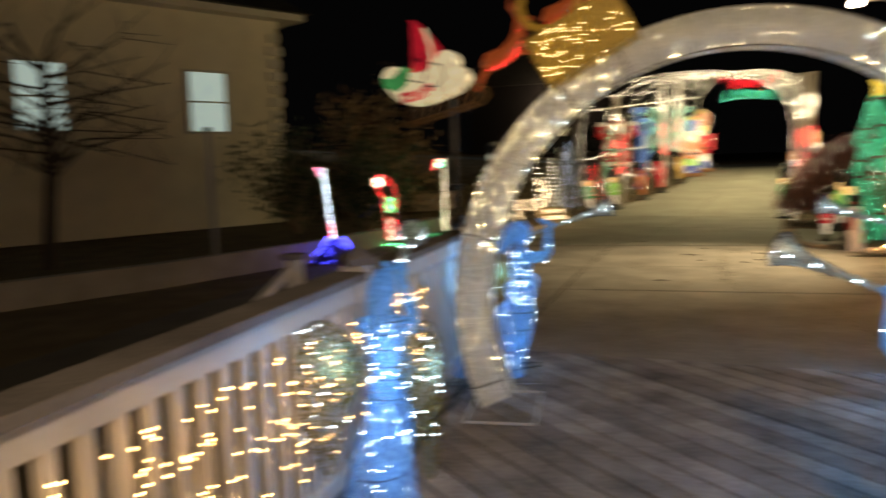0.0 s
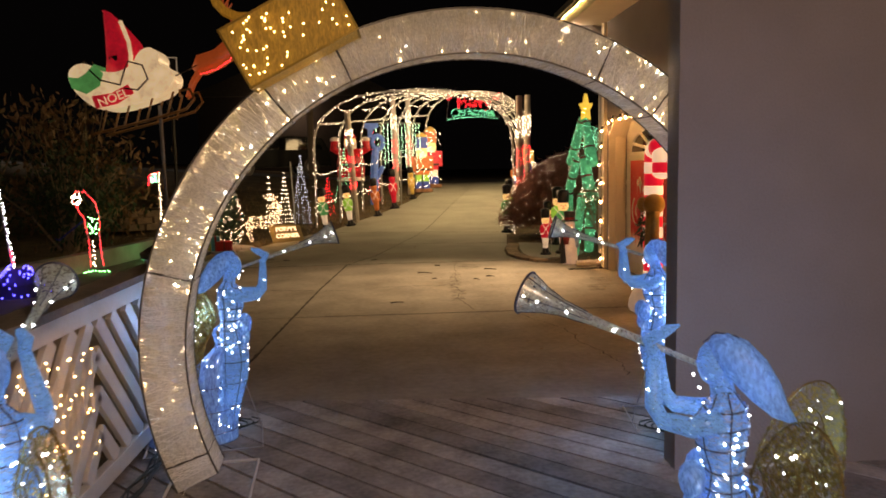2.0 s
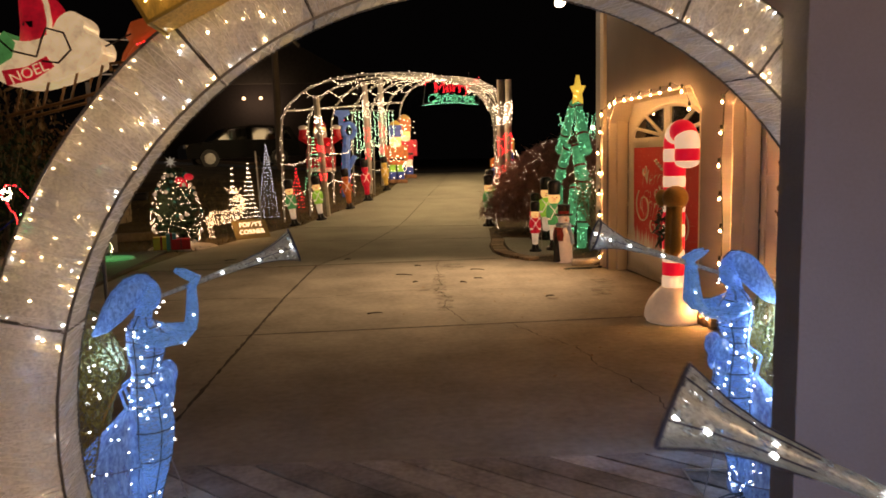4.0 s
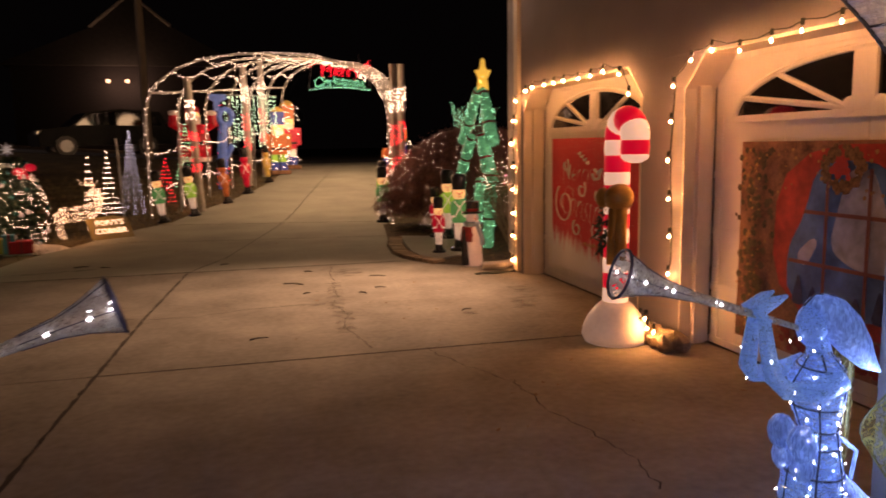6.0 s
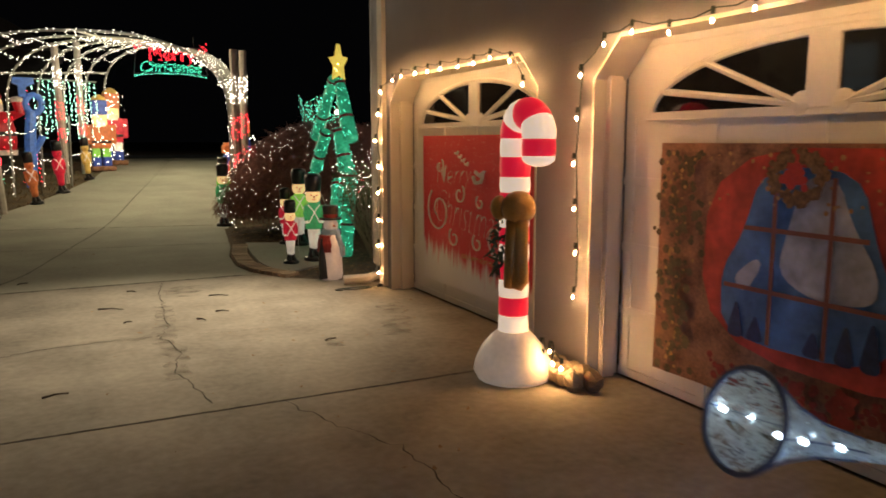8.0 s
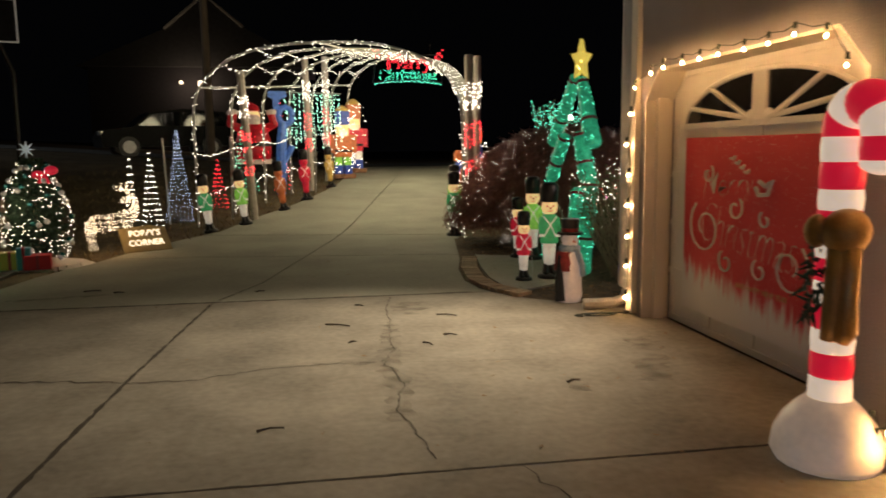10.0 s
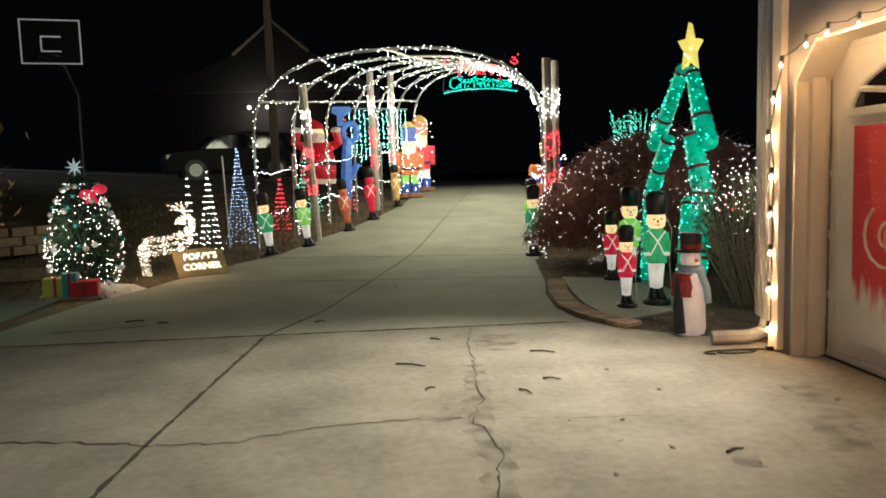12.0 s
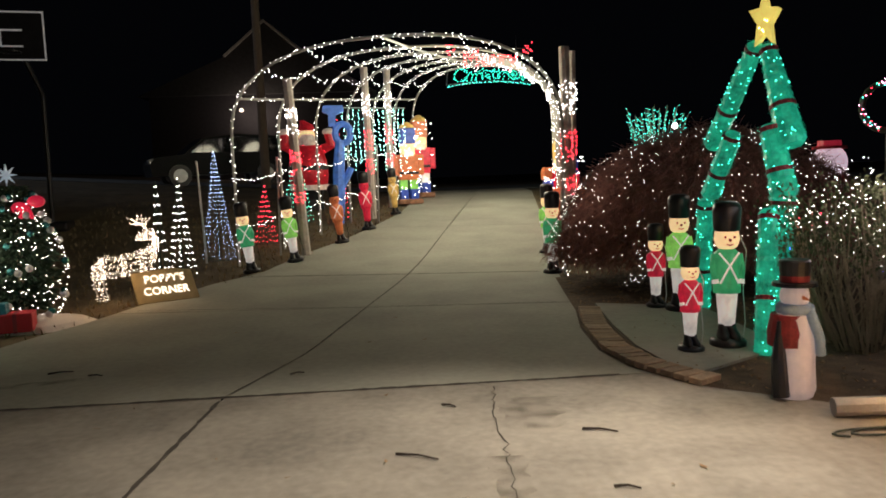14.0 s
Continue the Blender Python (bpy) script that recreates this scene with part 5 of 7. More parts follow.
for u in (-0.14, 0.16):
    part("glazing_bar", prism(bmesh.new(), [(u - 0.011, -0.32), (u + 0.011, -0.32), (u + 0.011, 0.5), (u - 0.011, 0.5)], 0.003, Matrix.Translation((-0.0405, 0, 0)) @ FACE), BARS, pic)
for v, wl, wr in ((-0.06, 0.42, 0.44), (0.24, 0.31, 0.34)):
    part("glazing_bar", prism(bmesh.new(), [(-wl, v - 0.011), (wr, v - 0.011), (wr, v + 0.011), (-wl, v + 0.011)], 0.003, Matrix.Translation((-0.0445, 0, 0)) @ FACE), BARS, pic)


def specks(name, spots, lo, hi, off, material, label=""):
    bm = bmesh.new()
    for i, (u, v) in enumerate(spots):
        r = rnd.uniform(lo, hi)
        prism(bm, [(u + r * math.cos(a), v + r * math.sin(a)) for a in [j * math.pi / 3 for j in range(6)]], 0.001, Matrix.Translation((-off - i * 0.00004, 0, 0)) @ FACE)
    tagged(part(name, bm, material, pic), label, kind="stuff")


specks("printed_glitter", [(rnd.uniform(-0.9, 0.9), rnd.uniform(0.34, 0.6)) for k in range(60)] + [(rnd.choice((-0.78, 0.84)) + rnd.gauss(0, 0.07), rnd.uniform(-0.6, 0.5)) for k in range(80)], 0.004, 0.014, 0.0485, BANGOLD, "gold printed specks")
specks("printed_tree", [(-0.78 + rnd.gauss(0, 0.08), rnd.uniform(-0.62, 0.6)) for k in range(150)], 0.01, 0.03, 0.026, mat("printed_fir_olive", (0.13, 0.1, 0.05), 0.75, scale=20, vary=0.6), "olive printed fir boughs")
specks("wreath_print", [(-0.02 + rnd.uniform(0.09, 0.16) * math.cos(t), 0.5 + rnd.uniform(0.07, 0.13) * math.sin(t)) for t in [rnd.uniform(0, 6.28) for k in range(150)]], 0.01, 0.024, 0.0545, mat("wreath_print", (0.24, 0.13, 0.06), 0.8, scale=30, vary=0.7), "printed wreath")
specks("bow_print", [(-0.02 + rnd.gauss(0, 0.025), 0.52 + rnd.gauss(0, 0.025)) for k in range(16)], 0.012, 0.03, 0.062, BANRED)
specks("gifts_print", [(rnd.uniform(-0.55, 0.6), rnd.uniform(-0.62, -0.44)) for k in range(90)], 0.01, 0.035, 0.0275, mat("gift_print", (0.34, 0.05, 0.04), 0.75, scale=8, vary=0.7), "dim printed gifts")

# large bulbs round the openings
def big_bulbs(name_label, path, gap):
    s = thing("string_lights", name_label, "string lights", group="garage lights")
    pts = along(path, gap, 0.012)
    bulbs("bulbs", [(p.x - 0.02, p.y, p.z - 0.03) for p in pts], 0.0095, L_BIG, s, "glowing amber bulbs", 1.5)
    bm = bmesh.new()
    for p in pts:
        tube(bm, [(p.x - 0.015, p.y, p.z + 0.035), (p.x - 0.018, p.y, p.z)], 0.011, 6)
    tagged(part("sockets", bm, CABLE, s), kind="stuff")
    sag = []
    for a, b in zip(pts, pts[1:]):
        sag += [a + Vector((0, 0, 0.03)), (a + b) / 2 + Vector((0, 0, 0.012))]
    part("cord", T(sag + [pts[-1]], 0.004, 4), CABLE, s)


X = 2.78
big_bulbs("amber bulbs down the corner and over the far door", [(2.8, 11.14, 0.05), (2.8, 11.14, 1.72), (X, 10.96, 1.95), (X, 10.74, 2.05), (X, 8.68, 2.07), (X, 8.42, 1.83)], 0.262)
big_bulbs("amber bulbs up the jamb and over the near door", [(2.8, 7.89, 0.4), (2.8, 7.89, 1.82), (X, 7.82, 1.9), (X, 7.58, 2.08), (X, 7.1, 2.02), (X, 6.4, 2.06), (X, 5.15, 2.04)], 0.27)
big_bulbs("loose amber bulbs on the stones behind the cane", [(2.64, 8.0, 0.26), (2.6, 7.9, 0.17), (2.58, 7.8, 0.24), (2.56, 7.72, 0.14), (2.62, 7.64, 0.18)], 0.1)
ev = thing("string_lights", "pale yellow mini lights along the eave edge", "string lights", group="garage lights")
bulbs("lights", along([(2.3, 5.0, 3.5), (2.3, 11.55, 3.5)], 0.07, 0.012), 0.012, bulb_mat("bulb_yellow", (1, 0.85, 0.35), 18), ev)
bulbs("end_lights", along([(2.3, 11.56, 3.5), (2.9, 11.57, 3.5)], 0.07, 0.012), 0.012, L_WARM, ev)

# stones at the wall foot
rnd = random.Random(5)
for k in range(12):
    s = thing("foundation_stone", "rough tan stone at the foot of the wall", "stone", (2.74 - (k % 2) * 0.1, 7.6 + k * 0.055, 0.0), rnd.uniform(0, 90), "stones")
    bm = BA((0, 0, 0.06), (0.08, 0.06, 0.07), 7, 5)
    for v in bm.verts:
        v.co *= rnd.uniform(0.85, 1.12)
        v.co.z = max(0.0, v.co.z)
    part("stone", bm, STONE, s)

# inflatable candy cane
cane = thing("candy_cane_inflatable", "red and white inflatable candy cane with a brown bow", "inflatable", (2.46, 8.05, 0), -90)
base = [(0, 0, 0.0, 0.23, 0.22), (0, 0, 0.04, 0.255, 0.24), (0, 0, 0.11, 0.25, 0.23), (0, 0, 0.19, 0.21, 0.195), (0, 0, 0.26, 0.15, 0.14), (0, 0, 0.3, 0.1, 0.1)]
part("snow_base", LO(base, 18), CANE_BASE, cane, "dimly lit white snow base", True)
R = 0.094
HOOK, BEND = 0.125, 1.49
bands = [1.085 * q for q in (0.23, 0.37, 0.475, 0.575, 0.675, 0.775, 0.87, 0.965, 1.065, 1.15, 1.26, 1.36, 1.45, 1.54, 1.66, 1.75, 1.84, 1.895)]


def cane_at(d):
    """Centre of the cane's tube at the length d along it."""
    if d < BEND:
        return (0, 0, d)
    t = (d - BEND) / HOOK
    if t < math.pi:
        return (HOOK * (1 - math.cos(t)), 0, BEND + HOOK * math.sin(t))
    return (2 * HOOK, 0, BEND - (t - math.pi) * HOOK)


for k, (a, b) in enumerate(zip(bands, bands[1:])):
    n = 6
    rr = [R * (1.0 + 0.06 * (a > BEND)) * (0.955 + 0.045 * math.sin(math.pi * m / n)) for m in range(n + 1)]
    if k == len(bands) - 2:
        rr = [R * q for q in (1.0, 1.02, 1.0, 0.94, 0.82, 0.62, 0.3)]
    part("stripe", tube(bmesh.new(), [cane_at(a + (b - a) * m / n) for m in range(n + 1)], rr, 18), CANE_R if k % 2 == 1 else CANE_W, cane, "red stripe" if k % 2 == 1 else "white stripe", True)
bm = BA((0.075, -0.02, 1.065), (0.09, 0.11, 0.105), 14, 10)
ball(bm, (0.0, -0.105, 1.065), (0.05, 0.06, 0.075), 12, 8)
part("bow", bm, BOWGOLD, cane, "brown-gold fabric bow", True)
bm = tube(bmesh.new(), [(0.1, -0.02, 1.0), (0.105, -0.02, 0.9), (0.105, -0.025, 0.76), (0.105, -0.025, 0.63), (0.095, -0.04, 0.58)], [0.05, 0.046, 0.05, 0.058, 0.036], 10)
tube(bm, [(0.075, -0.06, 1.0), (0.075, -0.068, 0.85), (0.075, -0.068, 0.68), (0.065, -0.075, 0.585)], [0.042, 0.04, 0.045, 0.034], 8)
part("bow_tail", bm, BOWGOLD, cane, "long hanging ribbon tails", True)
bm = bmesh.new()
rnd = random.Random(7)
for k in range(60):
    p = Vector((-0.01 + rnd.uniform(-0.04, 0.04), -0.1 + rnd.uniform(-0.03, 0.03), rnd.uniform(0.68, 1.06)))
    tube(bm, [p, p + Vector((rnd.uniform(-0.05, 0.05), rnd.uniform(-0.05, 0.02), rnd.uniform(-0.07, 0.05)))], 0.012, 4, 0.003)
tagged(part("greenery", bm, FIR, cane), "sprig of greenery behind the bow", kind="stuff")

# ---- things along the drive ----
def soldier(place, h, coat, face, legs, turn=0.0, label="", belts=True, lean=0.0):
    s = thing("toy_soldier", label, "soldier decoration", place, turn, "toy soldiers")
    s.matrix_world = pose(*place, 0, lean, turn)
    k = h / 1.05

    def z(rows):
        return LO([tuple(c * k for c in r) for r in rows], 16)

    part("base", z([(0, -0.03, 0, 0.13, 0.14), (0, -0.03, 0.035, 0.13, 0.14), (0, -0.025, 0.06, 0.105, 0.11)]), BLACK, s, "black base", True)
    for sd in (-1, 1):
        part("boot", LO([tuple(c * k for c in r) for r in ((sd * 0.04, -0.05, 0.05, 0.045, 0.09), (sd * 0.038, -0.045, 0.085, 0.042, 0.08), (sd * 0.032, -0.01, 0.12, 0.034, 0.045), (sd * 0.03, 0, 0.155, 0.034, 0.04))], 12), BLACK, s, "black boot", True)
    part("trousers", z([(0, 0, 0.145, 0.058, 0.05), (0, 0, 0.25, 0.066, 0.058), (0, 0, 0.36, 0.076, 0.066), (0, 0, 0.41, 0.08, 0.07)]), legs, s, "glowing white trousers", True)
    part("coat", z([(0, 0, 0.385, 0.098, 0.082), (0, 0, 0.43, 0.1, 0.083), (0, 0, 0.52, 0.09, 0.076), (0, 0, 0.6, 0.098, 0.08), (0, 0, 0.67, 0.094, 0.076), (0, 0, 0.7, 0.06, 0.055), (0, 0, 0.715, 0.045, 0.045)]), coat, s, "glowing painted coat", True)
    for sd in (-1, 1):
        part("arm", T([(sd * 0.088 * k, 0, 0.665 * k), (sd * 0.102 * k, -0.012 * k, 0.57 * k), (sd * 0.09 * k, -0.035 * k, 0.48 * k)], 0.024 * k, 8), coat, s, "", True)
        part("cuff", T([(sd * 0.091 * k, -0.034 * k, 0.485 * k), (sd * 0.088 * k, -0.04 * k, 0.455 * k)], 0.027 * k, 8), legs, s)
    part("head", z([(0, 0, 0.705, 0.05, 0.05), (0, 0, 0.725, 0.076, 0.075), (0, 0, 0.775, 0.09, 0.088), (0, 0, 0.82, 0.084, 0.083), (0, 0, 0.85, 0.078, 0.078)]), face, s, "glowing face", True)
    bm = BA((0, -0.09 * k, 0.775 * k), 0.012 * k, 8, 6)
    for sd in (-1, 1):
        ball(bm, (sd * 0.032 * k, -0.082 * k, 0.795 * k), 0.009 * k, 8, 6)
    tube(bm, [(-0.022 * k, -0.085 * k, 0.745 * k), (0, -0.088 * k, 0.738 * k), (0.022 * k, -0.085 * k, 0.745 * k)], 0.005 * k, 4)
    part("features", bm, P_RIBBON, s, "painted eyes, nose and mouth")
    part("hat", z([(0, 0, 0.835, 0.088, 0.086), (0, 0, 0.85, 0.094, 0.092), (0, 0, 0.93, 0.098, 0.096), (0, 0, 1.0, 0.102, 0.1), (0, 0, 1.035, 0.088, 0.087), (0, 0, 1.05, 0.05, 0.05)]), BLACK, s, "tall black fur hat", True)
    if belts:
        for sd in (-1, 1):
            part("strap", T([(sd * 0.07 * k, -0.062 * k, 0.68 * k), (0.0, -0.085 * k, 0.59 * k), (-sd * 0.065 * k, -0.072 * k, 0.46 * k)], 0.009 * k, 4), P_LEG, s, "white shoulder strap")
    cord = [(0.1 * k, 0.03 * k, 0.8 * k), (0.15 * k, 0.04 * k, 0.68 * k), (0.13 * k, 0.05 * k, 0.4 * k), (0.15 * k, 0.06 * k, 0.15 * k), (0.14 * k, 0.08 * k, 0.012)]
    part("cord", T(cord, 0.004, 4), RAILW if h < 1.06 and not lean else CABLE, s)
    return s


GL = "glowing plastic soldier in a green coat, black fur hat"
RL = "small glowing plastic soldier in a red coat, black hat"
soldier((2.68, 13.0, 0.02), 1.055, P_DGREEN, P_FACE, P_LEG, -10, "large glowing plastic soldier in a dark green coat")
soldier((2.9, 14.42, 0.02), 1.07, P_GREEN, P_FACE, P_LEG, -10, GL)
soldier((2.36, 12.9, 0.02), 0.757, P_RED, P_FACE, P_LEG, -5, RL)
soldier((2.75, 14.62, 0.02), 0.795, P_RED, P_FACE, P_LEG, -5, RL)
for x, y, c in ((-1.74, 18.75, P_DGREEN), (-1.2, 19.53, P_GREEN), (-0.56, 21.1, P_ORANGE), (-0.1, 22.5, P_RED), (0.48, 24.55, P_YELLOW)):
    soldier((x, y, G(y)), 1.03 if c is not P_RED else 1.14, c, P_FACE if c in (P_DGREEN, P_GREEN) else c, P_LEG if c in (P_DGREEN, P_GREEN) else c, 10, GL if c in (P_DGREEN, P_GREEN) else "glowing plastic soldier in warm orange and red paint", lean=-7 if y < 21.5 else -4)
for x, y, c in ((2.42, 17.5, P_DGREEN), (2.75, 19.3, P_GREEN)):
    soldier((x, y, G(y)), 1.08, c, P_FACE, P_LEG, -10, GL)


def nutcracker(place, h, coat, legs, hat):
    s = thing("nutcracker_figure", "tall lit nutcracker with blue boots and tall hat", "nutcracker decoration", place, 10, "nutcrackers")
    k = h / 2.0
    def bx(c, d):
        return B(tuple(v * k for v in c), tuple(v * k for v in d), None, 0.02 * k)
    part("plinth", bx((0, 0, 0.06), (0.62, 0.45, 0.12)), BANBROWN, s)
    for sd in (-1, 1):
        part("boot", bx((sd * 0.13, 0, 0.24), (0.2, 0.24, 0.24)), P_BLUE, s)
        part("leg", bx((sd * 0.13, 0, 0.48), (0.18, 0.2, 0.24)), legs, s)
        part("arm", bx((sd * 0.31, 0, 0.95), (0.14, 0.18, 0.5)), coat, s)
    part("coat", bx((0, 0, 0.9), (0.46, 0.3, 0.62)), coat, s)
    part("belt", bx((0, 0, 0.76), (0.48, 0.32, 0.07)), BLACK, s)
    part("head", bx((0, 0, 1.34), (0.32, 0.28, 0.26)), P_FACE, s)
    part("beard", bx((0, -0.13, 1.24), (0.24, 0.08, 0.16)), P_WHITE, s)
    part("hat", bx((0, 0, 1.66), (0.36, 0.32, 0.38)), hat, s)
    part("crown", LO([(0, 0, 1.85 * k, 0.2 * k, 0.18 * k), (0, 0, 1.92 * k, 0.16 * k, 0.14 * k), (0, 0, 2.0 * k, 0.04 * k, 0.04 * k)], 10), P_YELLOW, s)
    rnd = random.Random(int(place[1] * 10))
    bulbs("lights", [(rnd.uniform(-0.3, 0.3) * k, -0.17 * k, rnd.uniform(0.1, 1.9) * k) for q in range(46)], 0.013, L_WHITE, s)
    return s


nutcracker((0.86, 26.3, G(26.3)), 2.0, P_ORANGE, P_GREEN, P_BLUE)
nutcracker((1.22, 27.6, G(27.6)), 2.15, P_RED, P_LEG, P_ORANGE)
nutcracker((3.75, 22.3, G(22.3)), 1.7, P_RED, P_LEG, P_YELLOW)
nutcracker((3.35, 20.3, G(20.3)), 1.5, P_ORANGE, P_RED, P_BLUE)

# snowman
sm = thing("snowman_figure", "unlit plastic snowman with black top hat and blue scarf", "snowman decoration", (2.5, 11.78, 0.0), 8)
sm.scale = (0.8, 0.8, 1.0)
# unlit figure; body, head and nose carry a little glow in their materials
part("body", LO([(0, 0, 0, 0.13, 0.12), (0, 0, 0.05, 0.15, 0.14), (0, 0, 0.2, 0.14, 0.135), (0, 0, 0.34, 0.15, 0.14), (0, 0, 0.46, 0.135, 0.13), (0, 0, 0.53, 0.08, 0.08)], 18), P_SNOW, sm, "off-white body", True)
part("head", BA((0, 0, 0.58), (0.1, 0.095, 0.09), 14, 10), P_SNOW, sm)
part("brim", LO([(0, 0, 0.64, 0.155, 0.15), (0, 0, 0.66, 0.15, 0.145)], 18), BLACK, sm)
part("top_hat", LO([(0, 0, 0.65, 0.095, 0.09), (0, 0, 0.78, 0.11, 0.105), (0, 0, 0.79, 0.1, 0.095)], 16), BLACK, sm)
part("hat_band", LO([(0, 0, 0.665, 0.1, 0.095), (0, 0, 0.7, 0.102, 0.098)], 16), P_RIBBON, sm)
part("scarf", tube(bmesh.new(), [(0.1 * math.cos(t), 0.1 * math.sin(t), 0.51) for t in [k * 0.7 for k in range(10)]] + [(0.03, -0.14, 0.48), (0.08, -0.16, 0.36), (0.1, -0.15, 0.26)], 0.034, 8), SCARFB, sm, "blue and white scarf", True)
part("vest", LO([(-0.05, 0.01, 0.3, 0.13, 0.136), (-0.05, 0.01, 0.38, 0.132, 0.138), (-0.045, 0.01, 0.48, 0.11, 0.12)], 18), mat("red_plaid", (0.3, 0.03, 0.03), 0.6, scale=14, vary=0.6), sm, "red vest")
part("broom", T([(-0.15, -0.06, 0.02), (-0.16, -0.05, 0.24), (-0.15, -0.04, 0.45)], [0.06, 0.05, 0.015], 8), BLACK, sm)
part("nose", T([(0, -0.09, 0.58), (0, -0.15, 0.575)], 0.014, 6, 0.003), P_ORANGE, sm)

# zig-zag tinsel tree with a star
st = thing("tinsel_tree_light", "tall green tinsel tree outline with dark red bands and gold star", "light decoration")
rnd = random.Random(14)
limbs = [((3.11, 13.4, 2.26), (3.07, 14.1, 1.5), 0.062, 0.085), ((3.12, 13.8, 1.6), (3.05, 14.12, 1.06), 0.075, 0.08), ((3.06, 14.2, 1.04), (3.14, 14.5, 0.0), 0.07, 0.085),
         ((3.14, 13.3, 2.22), (3.16, 12.97, 1.46), 0.06, 0.105), ((3.05, 13.1, 1.62), (3.11, 12.97, 1.08), 0.075, 0.1), ((3.0, 13.0, 1.0), (2.79, 12.68, 0.0), 0.07, 0.062),
         ((3.22, 13.2, 1.1), (3.16, 13.2, 0.0), 0.1, 0.07)]
for p, q, r0, r1 in limbs:
    p, q = Vector(p), Vector(q)
    d = (q - p).length
    e = (q - p) / d
    side = e.orthogonal().normalized()
    over = e.cross(side)
    m_ = max(6, int(d / 0.03))
    rr = [(r0 + (r1 - r0) * k / m_) * (1 if 0 < k < m_ else 0.72) + rnd.uniform(-0.005, 0.005) for k in range(m_ + 1)]
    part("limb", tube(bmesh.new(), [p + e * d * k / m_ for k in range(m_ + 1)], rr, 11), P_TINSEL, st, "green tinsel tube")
    for f in (0.06, 0.62):
        c = p + e * d * f
        rb = r0 + (r1 - r0) * f + 0.008
        part("band", tube(bmesh.new(), [c - e * 0.016, c + e * 0.016], rb, 12), P_RIBBON, st, "dark red ribbon band")
    tuft = bmesh.new()
    for k in range(int(d * 420)):
        f, an = rnd.random(), rnd.uniform(0, 6.28)
        o = side * math.cos(an) + over * math.sin(an)
        c = p + e * d * f + o * (r0 + (r1 - r0) * f - 0.004)
        tube(tuft, [c, c + o * rnd.uniform(0.008, 0.02) + e * rnd.uniform(-0.03, 0.03)], 0.0022, 3, 0.0008, cap=False)
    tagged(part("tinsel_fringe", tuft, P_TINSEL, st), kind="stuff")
    lights = []
    for k in range(int(d * 62)):
        f, an = rnd.random(), rnd.uniform(0, 6.28)
        lights.append(p + e * d * f + (side * math.cos(an) + over * math.sin(an)) * (r0 + (r1 - r0) * f + 0.006))
    bulbs("lights", lights, 0.0052, L_TEAL, st)
star = [(0.2 * (1 if k % 2 == 0 else 0.45) * math.sin(k * math.pi / 5), 0.2 * (1 if k % 2 == 0 else 0.45) * math.cos(k * math.pi / 5)) for k in range(10)]
sm4 = Matrix.Translation((3.15, 13.35, 2.42)) @ Matrix.Rotation(radians(50), 4, "Z") @ Matrix(((0, 0, 1, 0), (1, 0, 0, 0), (0, 1, 0, 0), (0, 0, 0, 1)))
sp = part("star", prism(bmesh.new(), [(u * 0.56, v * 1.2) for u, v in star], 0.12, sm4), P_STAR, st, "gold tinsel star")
bulbs("star_lights", [sm4 @ Vector((rnd.uniform(-0.06, 0.06), rnd.uniform(-0.1, 0.12), rnd.choice((-0.064, 0.064)))) for k in range(12)], 0.006, bulb_mat("bulb_star", (1, 0.8, 0.3), 12), sp)

# weeping maple full of lights
def twigs(bm, c, rx, ry, rz, n, seed, droop, r=0.004, floor=0.05):
    rnd = random.Random(seed)
    ends = []
    for k in range(n):
        a, e = rnd.uniform(0, 2 * math.pi), rnd.uniform(0.02, 1.0)
        q = math.sqrt(max(0, 1 - e * e))
        f = rnd.uniform(0.7, 1.04)
        tip = Vector((c[0] + rx * q * math.cos(a) * f, c[1] + ry * q * math.sin(a) * f, c[2] + rz * e * f))
        root = Vector((c[0] + rx * 0.25 * q * math.cos(a), c[1] + ry * 0.25 * q * math.sin(a), c[2] + rz * (0.35 + 0.45 * e)))
        mid = root.lerp(tip, 0.6) + Vector((rnd.uniform(-0.1, 0.1), rnd.uniform(-0.1, 0.1), 0.15))
        end = tip + Vector((math.cos(a) * 0.06 + rnd.uniform(-0.1, 0.1), math.sin(a) * 0.06 + rnd.uniform(-0.1, 0.1), -droop * rnd.uniform(0.3, 1.2)))
        end.z = max(end.z, floor + c[2])
        tube(bm, [root, mid, tip, end], r * 1.4, 3, r * 0.5, cap=False)
        for j in range(3):
            p = mid.lerp(tip, rnd.random())
            tube(bm, [p, p + Vector((rnd.uniform(-0.22, 0.22), rnd.uniform(-0.22, 0.22), rnd.uniform(-0.22, 0.12)))], r * 0.9, 3, r * 0.4, cap=False)
        ends.append((tip, end))
    return ends


mp = thing("weeping_maple", "bare reddish weeping maple covered in white mini lights", "shrub", (3.98, 16.2, 0), 0)
bm = bmesh.new()
ends = twigs(bm, (0, 0, 0.3), 1.84, 1.55, 1.47, 6200, 21, 0.3, 0.0038)
for tip, end in ends:
    for k in range(5):
        p = tip.lerp(end, rnd.random())
        tube(bm, [p, p + Vector((rnd.uniform(-0.1, 0.1), rnd.uniform(-0.1, 0.1), -rnd.uniform(0.02, 0.16)))], 0.0026, 3, 0.001, cap=False)
part("crown", bm, BRANCH, mp, "dense drooping reddish twigs")
bm = T([(0, 0, 0), (0.06, 0.02, 0.4), (0, 0, 0.8)], 0.1, 8, 0.06)
for k in range(9):
    a = k * 0.7
    tube(bm, [(0, 0, 0.6), (0.5 * math.cos(a), 0.45 * math.sin(a), 1.05), (1.1 * math.cos(a), 1.0 * math.sin(a), 1.2)], 0.045, 6, 0.014)
part("trunk", bm, BRANCH, mp)
